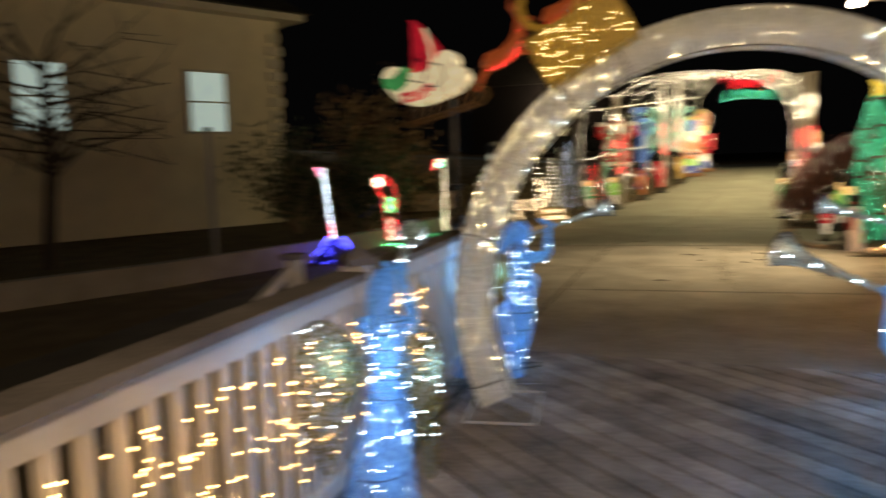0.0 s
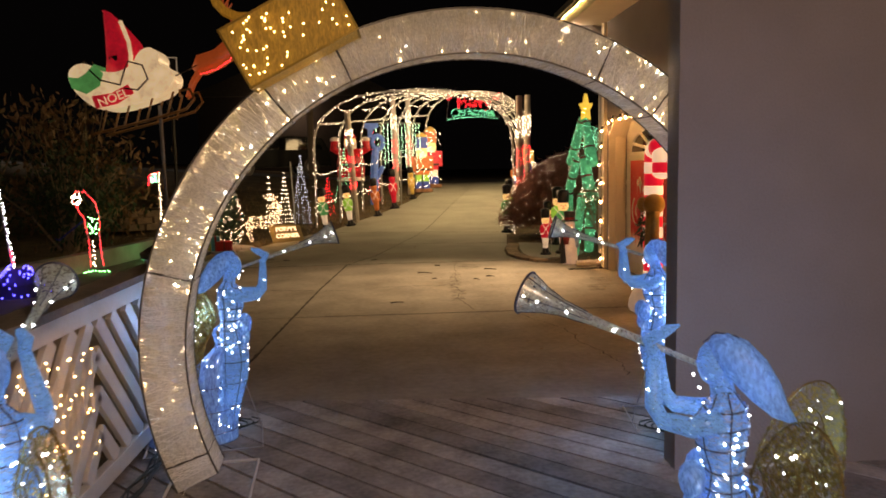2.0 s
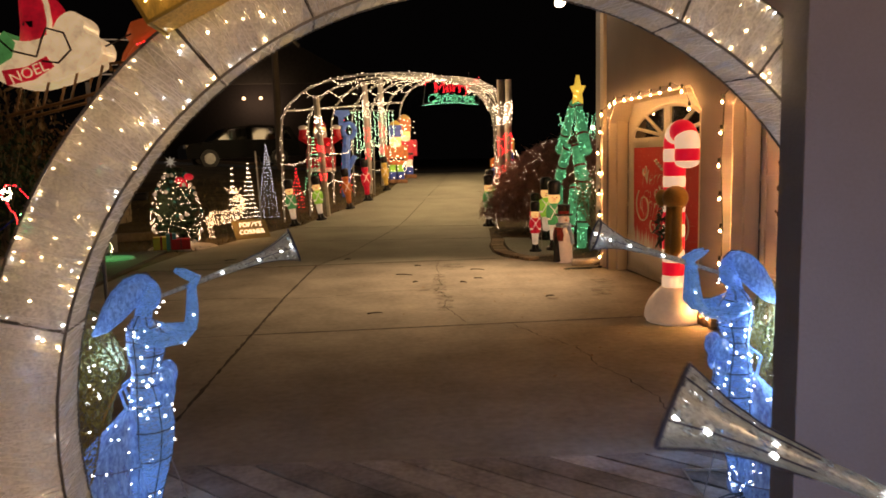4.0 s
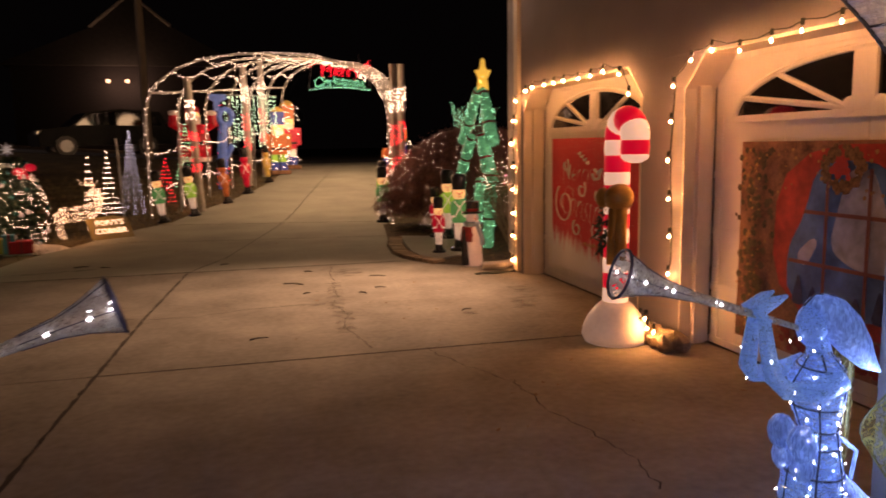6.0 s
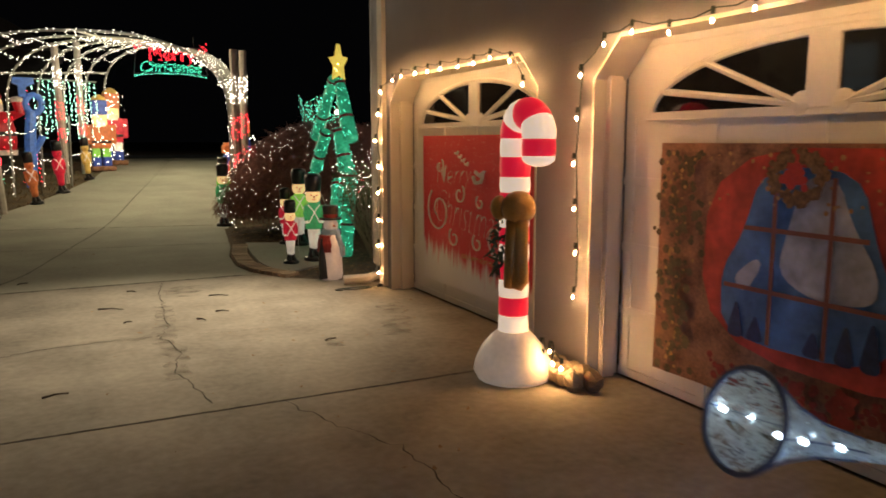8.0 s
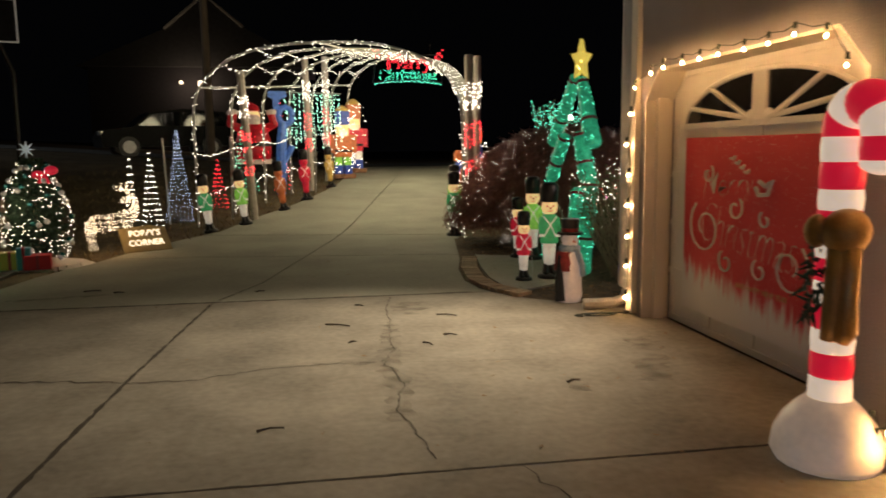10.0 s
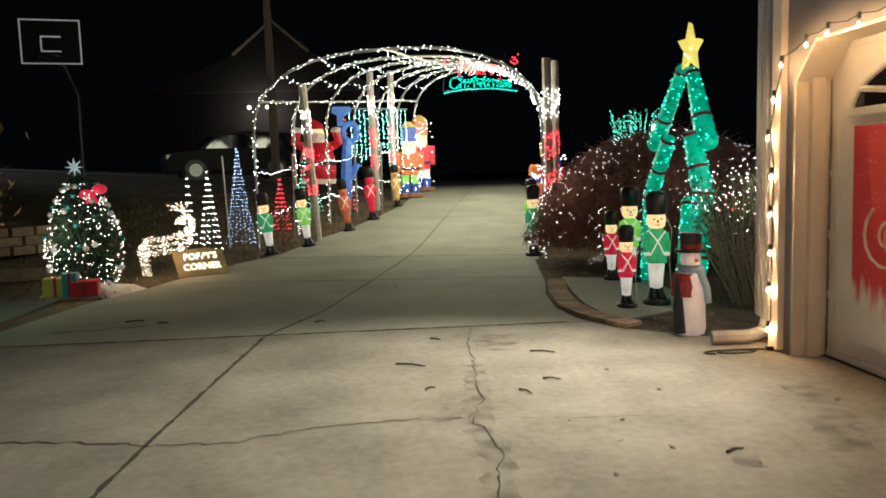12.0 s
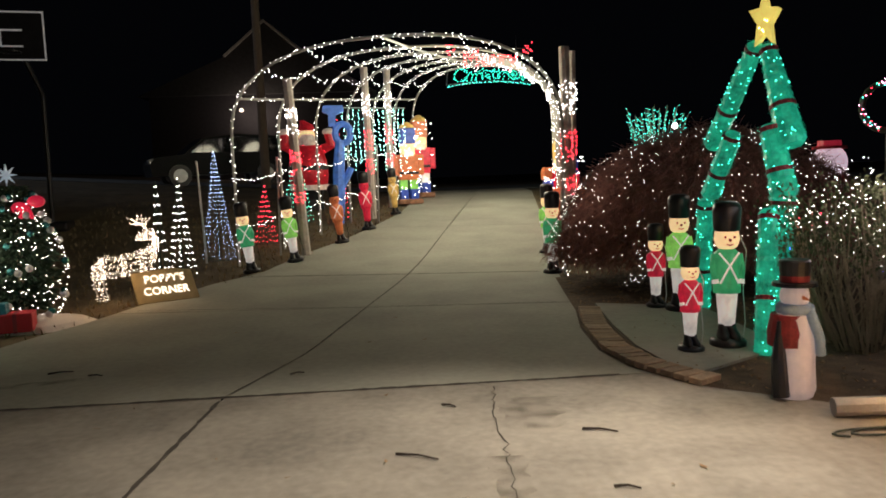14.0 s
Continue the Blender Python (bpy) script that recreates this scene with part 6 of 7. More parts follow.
rnd = random.Random(2)
pts = []
for k in range(900):
    a, e = rnd.uniform(0, 2 * math.pi), rnd.uniform(0.0, 1.0)
    q = math.sqrt(max(0, 1 - e * e))
    pts.append((1.88 * q * math.cos(a), 1.6 * q * math.sin(a), 0.3 + 1.52 * e - rnd.uniform(0, 0.1)))
pts += [(-1.3 + 0.2 * rnd.random(), -0.75 - 0.3 * rnd.random(), rnd.uniform(0.08, 0.5)) for k in range(22)]
bulbs("lights", pts, 0.0037, bulb_mat("bulb_mini", (1, 0.88, 0.74), 7.5), mp)
bulbs("red_lights", [(0.15 + rnd.uniform(-0.3, 0.3), -1.56 + rnd.uniform(-0.05, 0.05), rnd.uniform(0.7, 0.95)) for k in range(14)], 0.01, L_RED, mp)

sh = thing("leggy_shrub", "twiggy evergreen shrub with white and pink lights on top", "shrub", (3.62, 12.75, 0), 0)
bm = bmesh.new()
rnd = random.Random(31)
tips = []
for k in range(80):
    a, q = rnd.uniform(0, 6.28), rnd.random() ** 0.5
    p0 = Vector((0.3 * q * math.cos(a), 0.3 * q * math.sin(a), 0))
    p2 = Vector((0.78 * q * math.cos(a), 0.7 * q * math.sin(a), rnd.uniform(0.75, 1.2)))
    pm = p0.lerp(p2, 0.5) + Vector((rnd.uniform(-0.08, 0.08), rnd.uniform(-0.08, 0.08), 0))
    tube(bm, [p0, pm, p2], 0.008, 4, 0.003, cap=False)
    for j in range(3):
        b0 = p0.lerp(pm, rnd.uniform(0.4, 1.0)) if j else pm
        tube(bm, [b0, b0 + Vector((rnd.uniform(-0.2, 0.2), rnd.uniform(-0.2, 0.2), rnd.uniform(0.15, 0.4)))], 0.005, 3, 0.002, cap=False)
    tips.append((pm, p2))
part("stem_tangle", bm, TWIG, sh, "bare tangled stems")


def leaves(pts, size, rnd):
    bm = bmesh.new()
    for p in pts:
        m = Matrix.Translation(p) @ Euler((rnd.uniform(0, 6), rnd.uniform(0, 6), rnd.uniform(0, 6))).to_matrix().to_4x4()
        s = size * rnd.uniform(0.6, 1.3)
        v = [bm.verts.new(m @ Vector(q)) for q in ((-s, 0, 0), (0, -s * 0.45, s * 0.12), (s, 0, 0), (0, s * 0.45, s * 0.12))]
        bm.faces.new((v[0], v[1], v[2]))
        bm.faces.new((v[0], v[2], v[3]))
    return bm


part("leaves", leaves([pm.lerp(p2, rnd.uniform(0.45, 1.08)) + Vector((rnd.gauss(0, 0.05), rnd.gauss(0, 0.05), rnd.gauss(0, 0.04))) for pm, p2 in tips for k in range(60)], 0.02, rnd), mat("shrub_leaves", (0.13, 0.14, 0.06), 0.8, vary=0.5), sh, "sparse olive leaves")
bulbs("lights", [p2 + Vector((rnd.gauss(0, 0.07), rnd.gauss(0, 0.07), rnd.gauss(0, 0.08))) for pm, p2 in tips for k in range(4)], 0.0042, L_WHITE, sh)
bulbs("pink_lights", [p2 + Vector((rnd.gauss(0, 0.07), rnd.gauss(0, 0.07), 0.02)) for pm, p2 in tips[::9]], 0.005, L_PINK, sh)
bulbs("blue_lights", [p2 + Vector((rnd.gauss(0, 0.06), rnd.gauss(0, 0.06), -0.3)) for pm, p2 in tips[::14]], 0.005, L_BLUE, sh)

ln_ = thing("snowman_lantern", "pale pink lit snowman head with a red hat", "snowman decoration", (6.75, 18.3, G(18.3)), -20)
P_PINKW = lit("lit_pinkish_white", (0.8, 0.6, 0.66), 0.55, 0.3)
part("body", LO([(0, 0, 0, 0.3, 0.28), (0, 0, 0.25, 0.36, 0.33), (0, 0, 0.6, 0.32, 0.3), (0, 0, 0.95, 0.22, 0.2), (0, 0, 1.05, 0.13, 0.13)], 16), P_PINKW, ln_, "glowing pale body", True)
part("head", BA((0, 0, 1.3), (0.25, 0.24, 0.26), 16, 12), P_PINKW, ln_, "glowing round head", True)
part("brim", LO([(0, 0, 1.5, 0.24, 0.23), (0, 0, 1.54, 0.24, 0.23)], 16), RED_CLOTH, ln_)
part("hat", LO([(0, 0, 1.53, 0.17, 0.16), (0, 0, 1.62, 0.16, 0.15)], 14), lit("lit_hat_red", (0.6, 0.03, 0.06), 0.25), ln_, "flat red hat")
part("scarf", T([(0.2 * math.cos(k * 0.6), 0.2 * math.sin(k * 0.6), 1.06) for k in range(11)], 0.05, 8), RED_CLOTH, ln_)
wr = thing("wreath_light", "round wreath of red, pink and green lights", "wreath", (7.85, 18.6, G(18.6)), -15)
part("stand", T([(0, 0, 0), (0, 0, 1.75)], 0.02, 6), BLACK, wr)
part("ring", T([(0.36 * math.cos(k * 0.35), 0, 2.1 + 0.36 * math.sin(k * 0.35)) for k in range(19)], 0.05, 8), FIR, wr)
rnd = random.Random(44)
for nm, mt in (("red_lights", L_RED), ("pink_lights", L_PINK), ("green_lights", L_TEAL)):
    bulbs(nm, [((0.36 + rnd.uniform(-0.06, 0.06)) * math.cos(t), -0.05, 2.1 + (0.36 + rnd.uniform(-0.06, 0.06)) * math.sin(t)) for t in [rnd.uniform(0, 6.28) for k in range(26)]], 0.011, mt, wr)

# teal-lit shrub and lamp behind the maple
tb = thing("teal_lit_shrub", "upright bare shrub wrapped in teal lights", "shrub", (6.35, 24.2, G(24.2)), 0)
bm = bmesh.new()
rnd = random.Random(41)
pts = []
for k in range(44):
    a = rnd.uniform(0, 6.28)
    tip = Vector((0.8 * math.cos(a) * rnd.random(), 0.6 * math.sin(a) * rnd.random(), rnd.uniform(1.5, 2.25)))
    ln = [Vector((0, 0, 0.1)), tip * 0.5 + Vector((0, 0, 0.1)), tip]
    tube(bm, ln, 0.018, 4, 0.006)
    pts += along(ln[1:], 0.07, 0.04, rnd)
part("stems", bm, TWIG, tb)
bulbs("lights", pts, 0.0095, L_TEAL, tb)
lp = thing("path_lamp", "small round white path lamp, lit", "lamp", (6.55, 23.6, G(23.6)), 0)
part("stem", T([(0, 0, 0), (0, 0, 1.72)], 0.02, 6), BLACK, lp)
part("globe", BA((0, 0, 1.78), 0.06), bulb_mat("lamp_globe", (1, 0.95, 0.85), 8), lp, "glowing globe")

# light tunnel over the drive
tn = thing("light_tunnel", "pipe hoop tunnel over the drive wrapped in white lights", "light tunnel")
LA, LB, RA, RB = Vector((-2.02, 19.3, 0)), Vector((1.07, 27.55, 0)), Vector((2.55, 17.36, 0)), Vector((4.5, 26.3, 0))
hoops = []
rnd = random.Random(17)
pts = []
N = 7
for i in range(N):
    f = i / (N - 1)
    a, b = LA.lerp(LB, f), RA.lerp(RB, f)
    a.z, b.z = G(a.y), G(b.y)
    side, rise = 1.88, 1.36 + 0.1 * f
    line = [a, a + Vector((0, 0, side * 0.5))]
    for k in range(25):
        t = math.pi * (1 - k / 24)
        u = 0.5 + 0.5 * math.copysign(abs(math.cos(t)) ** 0.8, math.cos(t))
        p = a.lerp(b, u)
        p.z += side + rise * max(0.0, math.sin(t)) ** 0.8
        line.append(p)
    line += [b + Vector((0, 0, side * 0.5)), b]
    part("hoop", tube(bmesh.new(), line, 0.021, 7), PIPEW, tn, "pale pipe hoop")
    pts += along(line, 0.046, 0.035, rnd)
    hoops.append(line)
for idx in (5, 14, 23):
    part("purlin", tube(bmesh.new(), [h[idx] for h in hoops], 0.019, 6), PIPEW, tn)
for idx in (8, 11, 14, 17, 20, 23):
    for h, g in zip(hoops, hoops[1:]):
        ln = [h[idx].lerp(g[idx], t) - Vector((0, 0, 0.12 * math.sin(math.pi * t))) for t in (0, 0.25, 0.5, 0.75, 1)]
        pts += along(ln, 0.1, 0.03, rnd)
for zz in (0.62, 1.35):
    for h, g in zip(hoops, hoops[1:]):
        a, b = h[0] + Vector((0, 0, zz)), g[0] + Vector((0, 0, zz))
        ln = [a.lerp(b, t) - Vector((0, 0, 0.1 * math.sin(math.pi * t))) for t in (0, 0.25, 0.5, 0.75, 1)]
        part("cable", tube(bmesh.new(), ln, 0.005, 4), CABLE, tn)
        pts += along(ln, 0.085, 0.02, rnd)
pts += along([h[5] for h in hoops], 0.1, 0.03, rnd)
bulbs("lights", pts, 0.0075, L_WHITE, tn, "white mini lights")
for x, y in ((-1.5, 20.1), (-2.6, 19.7), (0.1, 23.4)):
    s = thing("metal_stake", "thin galvanised metal stake in the lawn", "stake", (x, y, G(y)), 0, "stakes")
    part("rod", T([(0, 0, 0), (0.02 if x > -2 else -0.06, 0, 1.6)], 0.02, 6), mat("galvanised", (0.4, 0.4, 0.38), 0.45, metal=0.6), s)

sg = thing("greeting_sign_light", "rope-light greeting sign, red over teal letters", "sign", (1.8, 18.6, 2.86), -4)
sm2 = Matrix.Rotation(radians(90), 4, "X")
def bowed(points, rise):
    """Bends a line of lettering into a shallow arch."""
    return [Vector((p.x, p.y, p.z - rise * p.x * p.x)) for p in points]


bulbs("red_letters", bowed(text_points("Merry", 0.32, sm2 @ Matrix.Translation((0.02, 0.13, 0)), 0.028), 0.16), 0.0075, L_RED, sg)
bulbs("teal_letters", bowed(text_points("Christmas", 0.25, sm2 @ Matrix.Translation((0, -0.08, 0)), 0.026), 0.16), 0.0075, bulb_mat("bulb_teal_sign", (0.02, 0.9, 0.55), 6), sg)
bulbs("border_lights", bowed(along([(-0.62, 0, -0.2), (0.62, 0, -0.2)], 0.035, 0.008), 0.16), 0.0075, L_TEAL, sg)
bm = bmesh.new()
tube(bm, [(-0.62, 0.01, -0.22), (0, 0.01, -0.18), (0.62, 0.01, -0.22), (0.56, 0.01, 0.26), (-0.56, 0.01, 0.26), (-0.62, 0.01, -0.22)], 0.008, 4)
tube(bm, [(-0.4, 0.01, 0.26), (-0.4, 0.01, 0.5)], 0.006, 4)
tube(bm, [(0.4, 0.01, 0.26), (0.4, 0.01, 0.45)], 0.006, 4)
part("frame", bm, BLACK, sg)
bulbs("corner_stars", [(sx * 0.56 + random.uniform(-0.07, 0.07), 0, 0.26 + random.uniform(-0.08, 0.08)) for sx in (-1, 1) for k in range(10)], 0.009, L_RED, sg)


def candle_post(x, y, h, lean=0.0):
    s = thing("candle_post", "wrapped wooden post lit as a red and white candle", "light decoration", (x, y, G(y)), 0, "candle posts")
    part("post", T([(0, 0, 0), (lean * 0.5, 0, h * 0.5), (lean, 0, h)], 0.075, 8), WRAP, s, "post wound with unlit strings")
    rnd = random.Random(int(y * 7))
    def ring(z0, z1, n):
        return [((0.085) * math.cos(a) + lean * z / h, 0.085 * math.sin(a), z) for a, z in [(rnd.uniform(0, 6.28), rnd.uniform(z0, z1)) for k in range(n)]]
    bulbs("flame_lights", ring(h * 0.68, h * 0.84, 70), 0.0095, L_WHITE, s)
    bulbs("red_lights", ring(h * 0.46, h * 0.6, 60), 0.0095, L_RED, s)
    bulbs("low_lights", ring(h * 0.3, h * 0.4, 40), 0.0095, L_RED, s)
    return s


candle_post(-1.08, 20.04, 2.83, -0.16)
candle_post(-0.02, 23.9, 3.2, -0.06)
candle_post(0.42, 25.7, 3.3, 0.0)
candle_post(2.95, 18.65, 3.1, -0.04)
candle_post(3.3, 19.9, 3.15, 0.04)


def light_cone(place, h, r, material, n, label, size=0.0075):
    s = thing("light_cone_tree", label, "light decoration", place, 0, "cone trees")
    bm = bmesh.new()
    pts = []
    for k in range(9):
        a = k * 2 * math.pi / 9
        ln = [(r * math.cos(a), r * math.sin(a), 0.0), (0, 0, h)]
        tube(bm, ln, 0.004, 4)
        pts += along(ln, h * 9 / n, 0.01)
    tube(bm, [(0, 0, 0), (0, 0, h)], 0.01, 6)
    tube(bm, [(r * math.cos(t * 0.35), r * math.sin(t * 0.35), 0.01) for t in range(19)], 0.006, 4)
    part("wire_cone", bm, mat("green_wire", (0.03, 0.05, 0.03), 0.6, bump=0.0), s)
    bulbs("lights", pts, size, material, s)
    return s


light_cone((-3.1, 19.0, G(19.0)), 1.35, 0.13, L_WHITE, 90, "slim wire cone tree with warm white lights")
light_cone((-2.68, 18.6, G(18.6)), 1.4, 0.2, L_WHITE, 130, "wire cone tree with warm white lights")
light_cone((-2.45, 19.95, G(19.95)), 1.75, 0.26, bulb_mat("bulb_icy", (0.55, 0.7, 1.0), 5), 240, "slim cone tree with icy blue-white lights", size=0.0065)
light_cone((-1.9, 21.3, G(21.3)), 1.1, 0.2, L_RED, 110, "cone tree of red lights behind the tunnel")
light_cone((-0.7, 23.9, G(23.9)), 2.2, 0.2, L_RED, 190, "slim column tree of red lights")
light_cone((-1.6, 23.8, G(23.8)), 1.7, 0.33, bulb_mat("bulb_green_far", (0.1, 0.7, 0.4), 7), 160, "cone tree of dim green lights", size=0.009)
cur = thing("light_curtain", "hanging curtain of green-white light strands", "string lights", (0.05, 25.0, G(25)), 20)
pts = []
for k in range(13):
    x = -0.7 + k * 0.12
    pts += along([(x, 0, 2.35), (x + 0.03, 0, random.uniform(0.9, 1.4))], 0.07, 0.025)
bulbs("lights", pts, 0.013, bulb_mat("bulb_mint", (0.35, 0.95, 0.7), 9), cur)
part("rail", T([(-0.75, 0, 2.36), (0.8, 0, 2.36)], 0.012, 6), PIPEW, cur)

# large red-coated figure with raised mitten
P_DIMRED, P_DIMWHITE = lit("lit_dim_red", (0.5, 0.015, 0.025), 0.16, 0.5), lit("lit_dim_white", (0.7, 0.55, 0.45), 0.16, 0.4)
sn = thing("red_suit_figure", "large lit red-suited figure with white trim and raised arm", "figure decoration", (-1.5, 25.6, yard(-1.5, 25.6) - 0.02), 8)
part("coat", LO([(0, 0, 0.5, 0.42, 0.34), (0, 0, 0.8, 0.46, 0.38), (0, 0, 1.1, 0.44, 0.36), (0, 0, 1.45, 0.34, 0.28), (0, 0, 1.55, 0.16, 0.16)], 16), P_DIMRED, sn, "", True)
part("coat_trim", LO([(0, 0, 0.46, 0.44, 0.36), (0, 0, 0.58, 0.46, 0.37)], 16), P_DIMWHITE, sn)
part("belt", LO([(0, 0, 0.92, 0.47, 0.39), (0, 0, 1.03, 0.465, 0.385)], 16), BLACK, sn)
part("trousers", LO([(0, 0, 0.0, 0.34, 0.2), (0, 0, 0.25, 0.3, 0.2), (0, 0, 0.5, 0.34, 0.26)], 14), BLACK, sn, "dark boots")
part("head", BA((0, -0.03, 1.7), (0.2, 0.19, 0.22), 14, 10), P_FACE, sn)
part("beard", BA((0, -0.13, 1.6), (0.2, 0.12, 0.2), 12, 8), P_DIMWHITE, sn)
part("cap", LO([(0, 0, 1.84, 0.2, 0.19), (0, 0, 1.98, 0.15, 0.14), (-0.1, 0, 2.08, 0.06, 0.06)], 12), P_DIMRED, sn)
for s in (-1, 1):
    part("arm", T([(s * 0.34, 0, 1.4), (s * 0.55, -0.05, 1.5), (s * 0.5, -0.08, 1.78)], 0.12, 10), P_DIMRED, sn)
    part("cuff", BA((s * 0.5, -0.08, 1.8), (0.15, 0.14, 0.09)), P_DIMWHITE, sn)
rnd = random.Random(19)
bulbs("lights", [(0.45 * math.sin(a), -0.38 * math.cos(a), z) for a, z in [(rnd.uniform(-1.2, 1.2), rnd.uniform(0.55, 1.5)) for k in range(40)]], 0.011, L_RED, sn)
bf = thing("blue_mitten_figure", "pale blue lit waving figure with mitten and boot", "figure decoration", (-0.72, 23.4, G(23.4)), 5)
BLU = lit("lit_pale_blue", (0.08, 0.2, 0.6), 0.22, 0.4)
part("body", tube(bmesh.new(), [(0, 0, 0), (0.03, 0, 0.6), (0.05, 0, 1.2), (0.1, 0, 1.7)], [0.1, 0.13, 0.12, 0.1], 10), BLU, bf)
part("arm", T([(0.05, 0, 0.7), (0.2, 0, 0.95), (0.3, 0, 1.15)], 0.07, 8), BLU, bf)
part("ring", T([(0.16 + 0.16 * math.cos(k * 0.52), 0, 1.85 + 0.2 * math.sin(k * 0.52)) for k in range(13)], 0.07, 8), BLU, bf)
part("mitten", prism(bmesh.new(), [(-0.12, 2.0), (0.02, 2.0), (0.03, 2.22), (0.2, 2.3), (0.18, 2.42), (-0.22, 2.42), (-0.24, 2.3), (-0.12, 2.24)], 0.14, Matrix(((1, 0, 0, 0), (0, 0, -1, 0), (0, 1, 0, 0), (0, 0, 0, 1)))), BLU, bf)
for x, y, z in ((3.2, 21.3, 1.0), (3.35, 21.9, 1.2)):
    g = thing("stacked_gifts_light", "stack of small lit gift boxes beside the tunnel", "gift decoration", (x, y, G(y)), 12, "gift stacks")
    for k, m in enumerate((P_RED, P_YELLOW, P_RED, P_BLUE, P_ORANGE)):
        part("gift", B((0.02 * (k % 2), 0, 0.12 + k * 0.23), (0.15, 0.16, 0.18), None, 0.012), m, g)
    bulbs("lights", [(random.uniform(-0.1, 0.1), -0.12, random.uniform(0.1, 1.1)) for k in range(26)], 0.012, L_WHITE, g)

# lit fir tree with baubles
fx, fy = -3.5, 15.6
def fir_width(z):
    """Half width of the full, rounded crown at the height z."""
    return 0.37 * max(0.0, 1 - (max(0.0, z - 0.45) / 1.0) ** 1.7) ** 0.9 * min(1.0, 0.72 + 0.62 * z) + 0.02


fr_ = thing("fir_tree", "small fir tree with white lights, baubles and red bow", "tree", (fx, fy, 0), 0)
part("trunk", T([(0, 0, 0), (0, 0, 1.3)], 0.035, 8, 0.012), TWIG, fr_)
rnd = random.Random(51)
bm = bmesh.new()
for k in range(3000):
    zz = 0.12 + 1.25 * rnd.random() ** 0.9
    rr = fir_width(zz) * (0.85 + 0.15 * math.sin(zz * 30))
    a = rnd.uniform(0, 6.283)
    p = Vector((rr * rnd.uniform(0.35, 0.95) * math.cos(a), rr * rnd.uniform(0.45, 0.95) * math.sin(a), zz))
    q = p + Vector((math.cos(a) * 0.08, math.sin(a) * 0.08, rnd.uniform(-0.05, 0.05)))
    tube(bm, [p, q], 0.02, 4, 0.003, cap=False)
part("crown", bm, FIR, fr_, "dense green needles")
pts, bb = [], []
for k in range(540):
    zz = 0.1 + 1.22 * rnd.random() ** 1.15
    rr = fir_width(zz) + 0.055
    a = rnd.uniform(0, 6.283)
    (pts if k % 5 else bb).append(Vector((rr * math.cos(a), rr * math.sin(a), zz)))
bulbs("lights", pts, 0.0046, bulb_mat("bulb_fir", (1, 0.88, 0.7), 11), fr_)
for k, p in enumerate(bb[:60]):
    part("bauble", BA(p * 1.0, 0.036, 10, 7), SILVER if k % 3 else mat("teal_bauble", (0.08, 0.35, 0.35), 0.25, metal=0.7), fr_)
bm = bmesh.new()
for k in range(8):
    a = k * math.pi / 4
    tube(bm, [(-0.05, 0, 1.5), (-0.05 + 0.11 * math.cos(a), 0, 1.5 + 0.11 * math.sin(a))], 0.024, 4, 0.002)
part("top_star", bm, lit("silver_star", (0.55, 0.65, 0.7), 0.25), fr_, "pale eight-pointed star")
bm = bmesh.new()
for s in (-1, 1):
    ball(bm, (0.2 + s * 0.08, -0.14, 1.2 + s * 0.03), (0.085, 0.05, 0.06), 10, 7)
    tube(bm, [(0.2, -0.16, 1.18), (0.2 + s * 0.06, -0.2, 1.07)], 0.022, 6)
# bow has no bulb; its brightness is a glow put into the red
part("bow", bm, lit("red_bow", (0.6, 0.02, 0.05), 0.5), fr_, "bright red bow")
sk = thing("tree_skirt", "white tree skirt spread on the ground", "tree skirt", (fx + 0.1, fy - 0.05, -0.03))
part("cloth", LO([(0, 0, 0.0, 0.62, 0.5), (0, 0, 0.05, 0.5, 0.42), (0, 0, 0.09, 0.2, 0.2)], 18), BANWHITE, sk)
for dx, dy, m, nm, d in ((-0.3, -0.42, mat("gold_wrap", (0.4, 0.3, 0.05), 0.5), "yellow wrapped present under the fir tree", (0.26, 0.22, 0.22)), (0.12, -0.45, RED_CLOTH, "red wrapped present under the fir tree", (0.3, 0.26, 0.18)), (-0.06, -0.5, mat("teal_wrap", (0.03, 0.2, 0.25), 0.4), "teal wrapped present under the fir tree", (0.16, 0.16, 0.28))):
    g = thing("present", nm, "present", (fx + dx * 0.8 + 0.05, fy + dy, 0.0), 15, "presents")
    part("box", B((0, 0, d[2] / 2), d, None, 0.01), m, g)
    part("ribbon", B((0, 0, d[2] / 2), (0.035, d[1] + 0.006, d[2] + 0.006)), P_RIBBON, g)

# wire deer lying by the sign
de = thing("wire_deer_light", "wire reindeer covered in warm white lights", "light decoration", (-2.85, 16.95, 0), 24)
de.scale = (0.9, 1.0, 0.78)
rnd = random.Random(61)
bodyl = [(-0.46, 0, 0.46), (-0.36, 0, 0.52), (-0.1, 0, 0.52), (0.14, 0, 0.56), (0.28, 0, 0.68), (0.33, 0, 0.84), (0.3, 0, 0.96), (0.2, 0, 0.97), (0.1, 0, 0.93)]
br = [0.08, 0.15, 0.14, 0.17, 0.13, 0.09, 0.085, 0.06, 0.03]
bm = bmesh.new()
pts = []
for p, r in zip(bodyl, br):
    rg = [(p[0], p[1] + r * math.cos(k * 0.785), p[2] + r * math.sin(k * 0.785)) for k in range(9)]
    tube(bm, rg, 0.005, 4)
    pts += along(rg, 0.026, 0.03, rnd)
for k in range(8):
    ln = [(p[0], p[1] + r * math.cos(k * 0.785), p[2] + r * math.sin(k * 0.785)) for p, r in zip(bodyl, br)]
    tube(bm, ln, 0.005, 4)
    pts += along(ln, 0.034, 0.03, rnd)
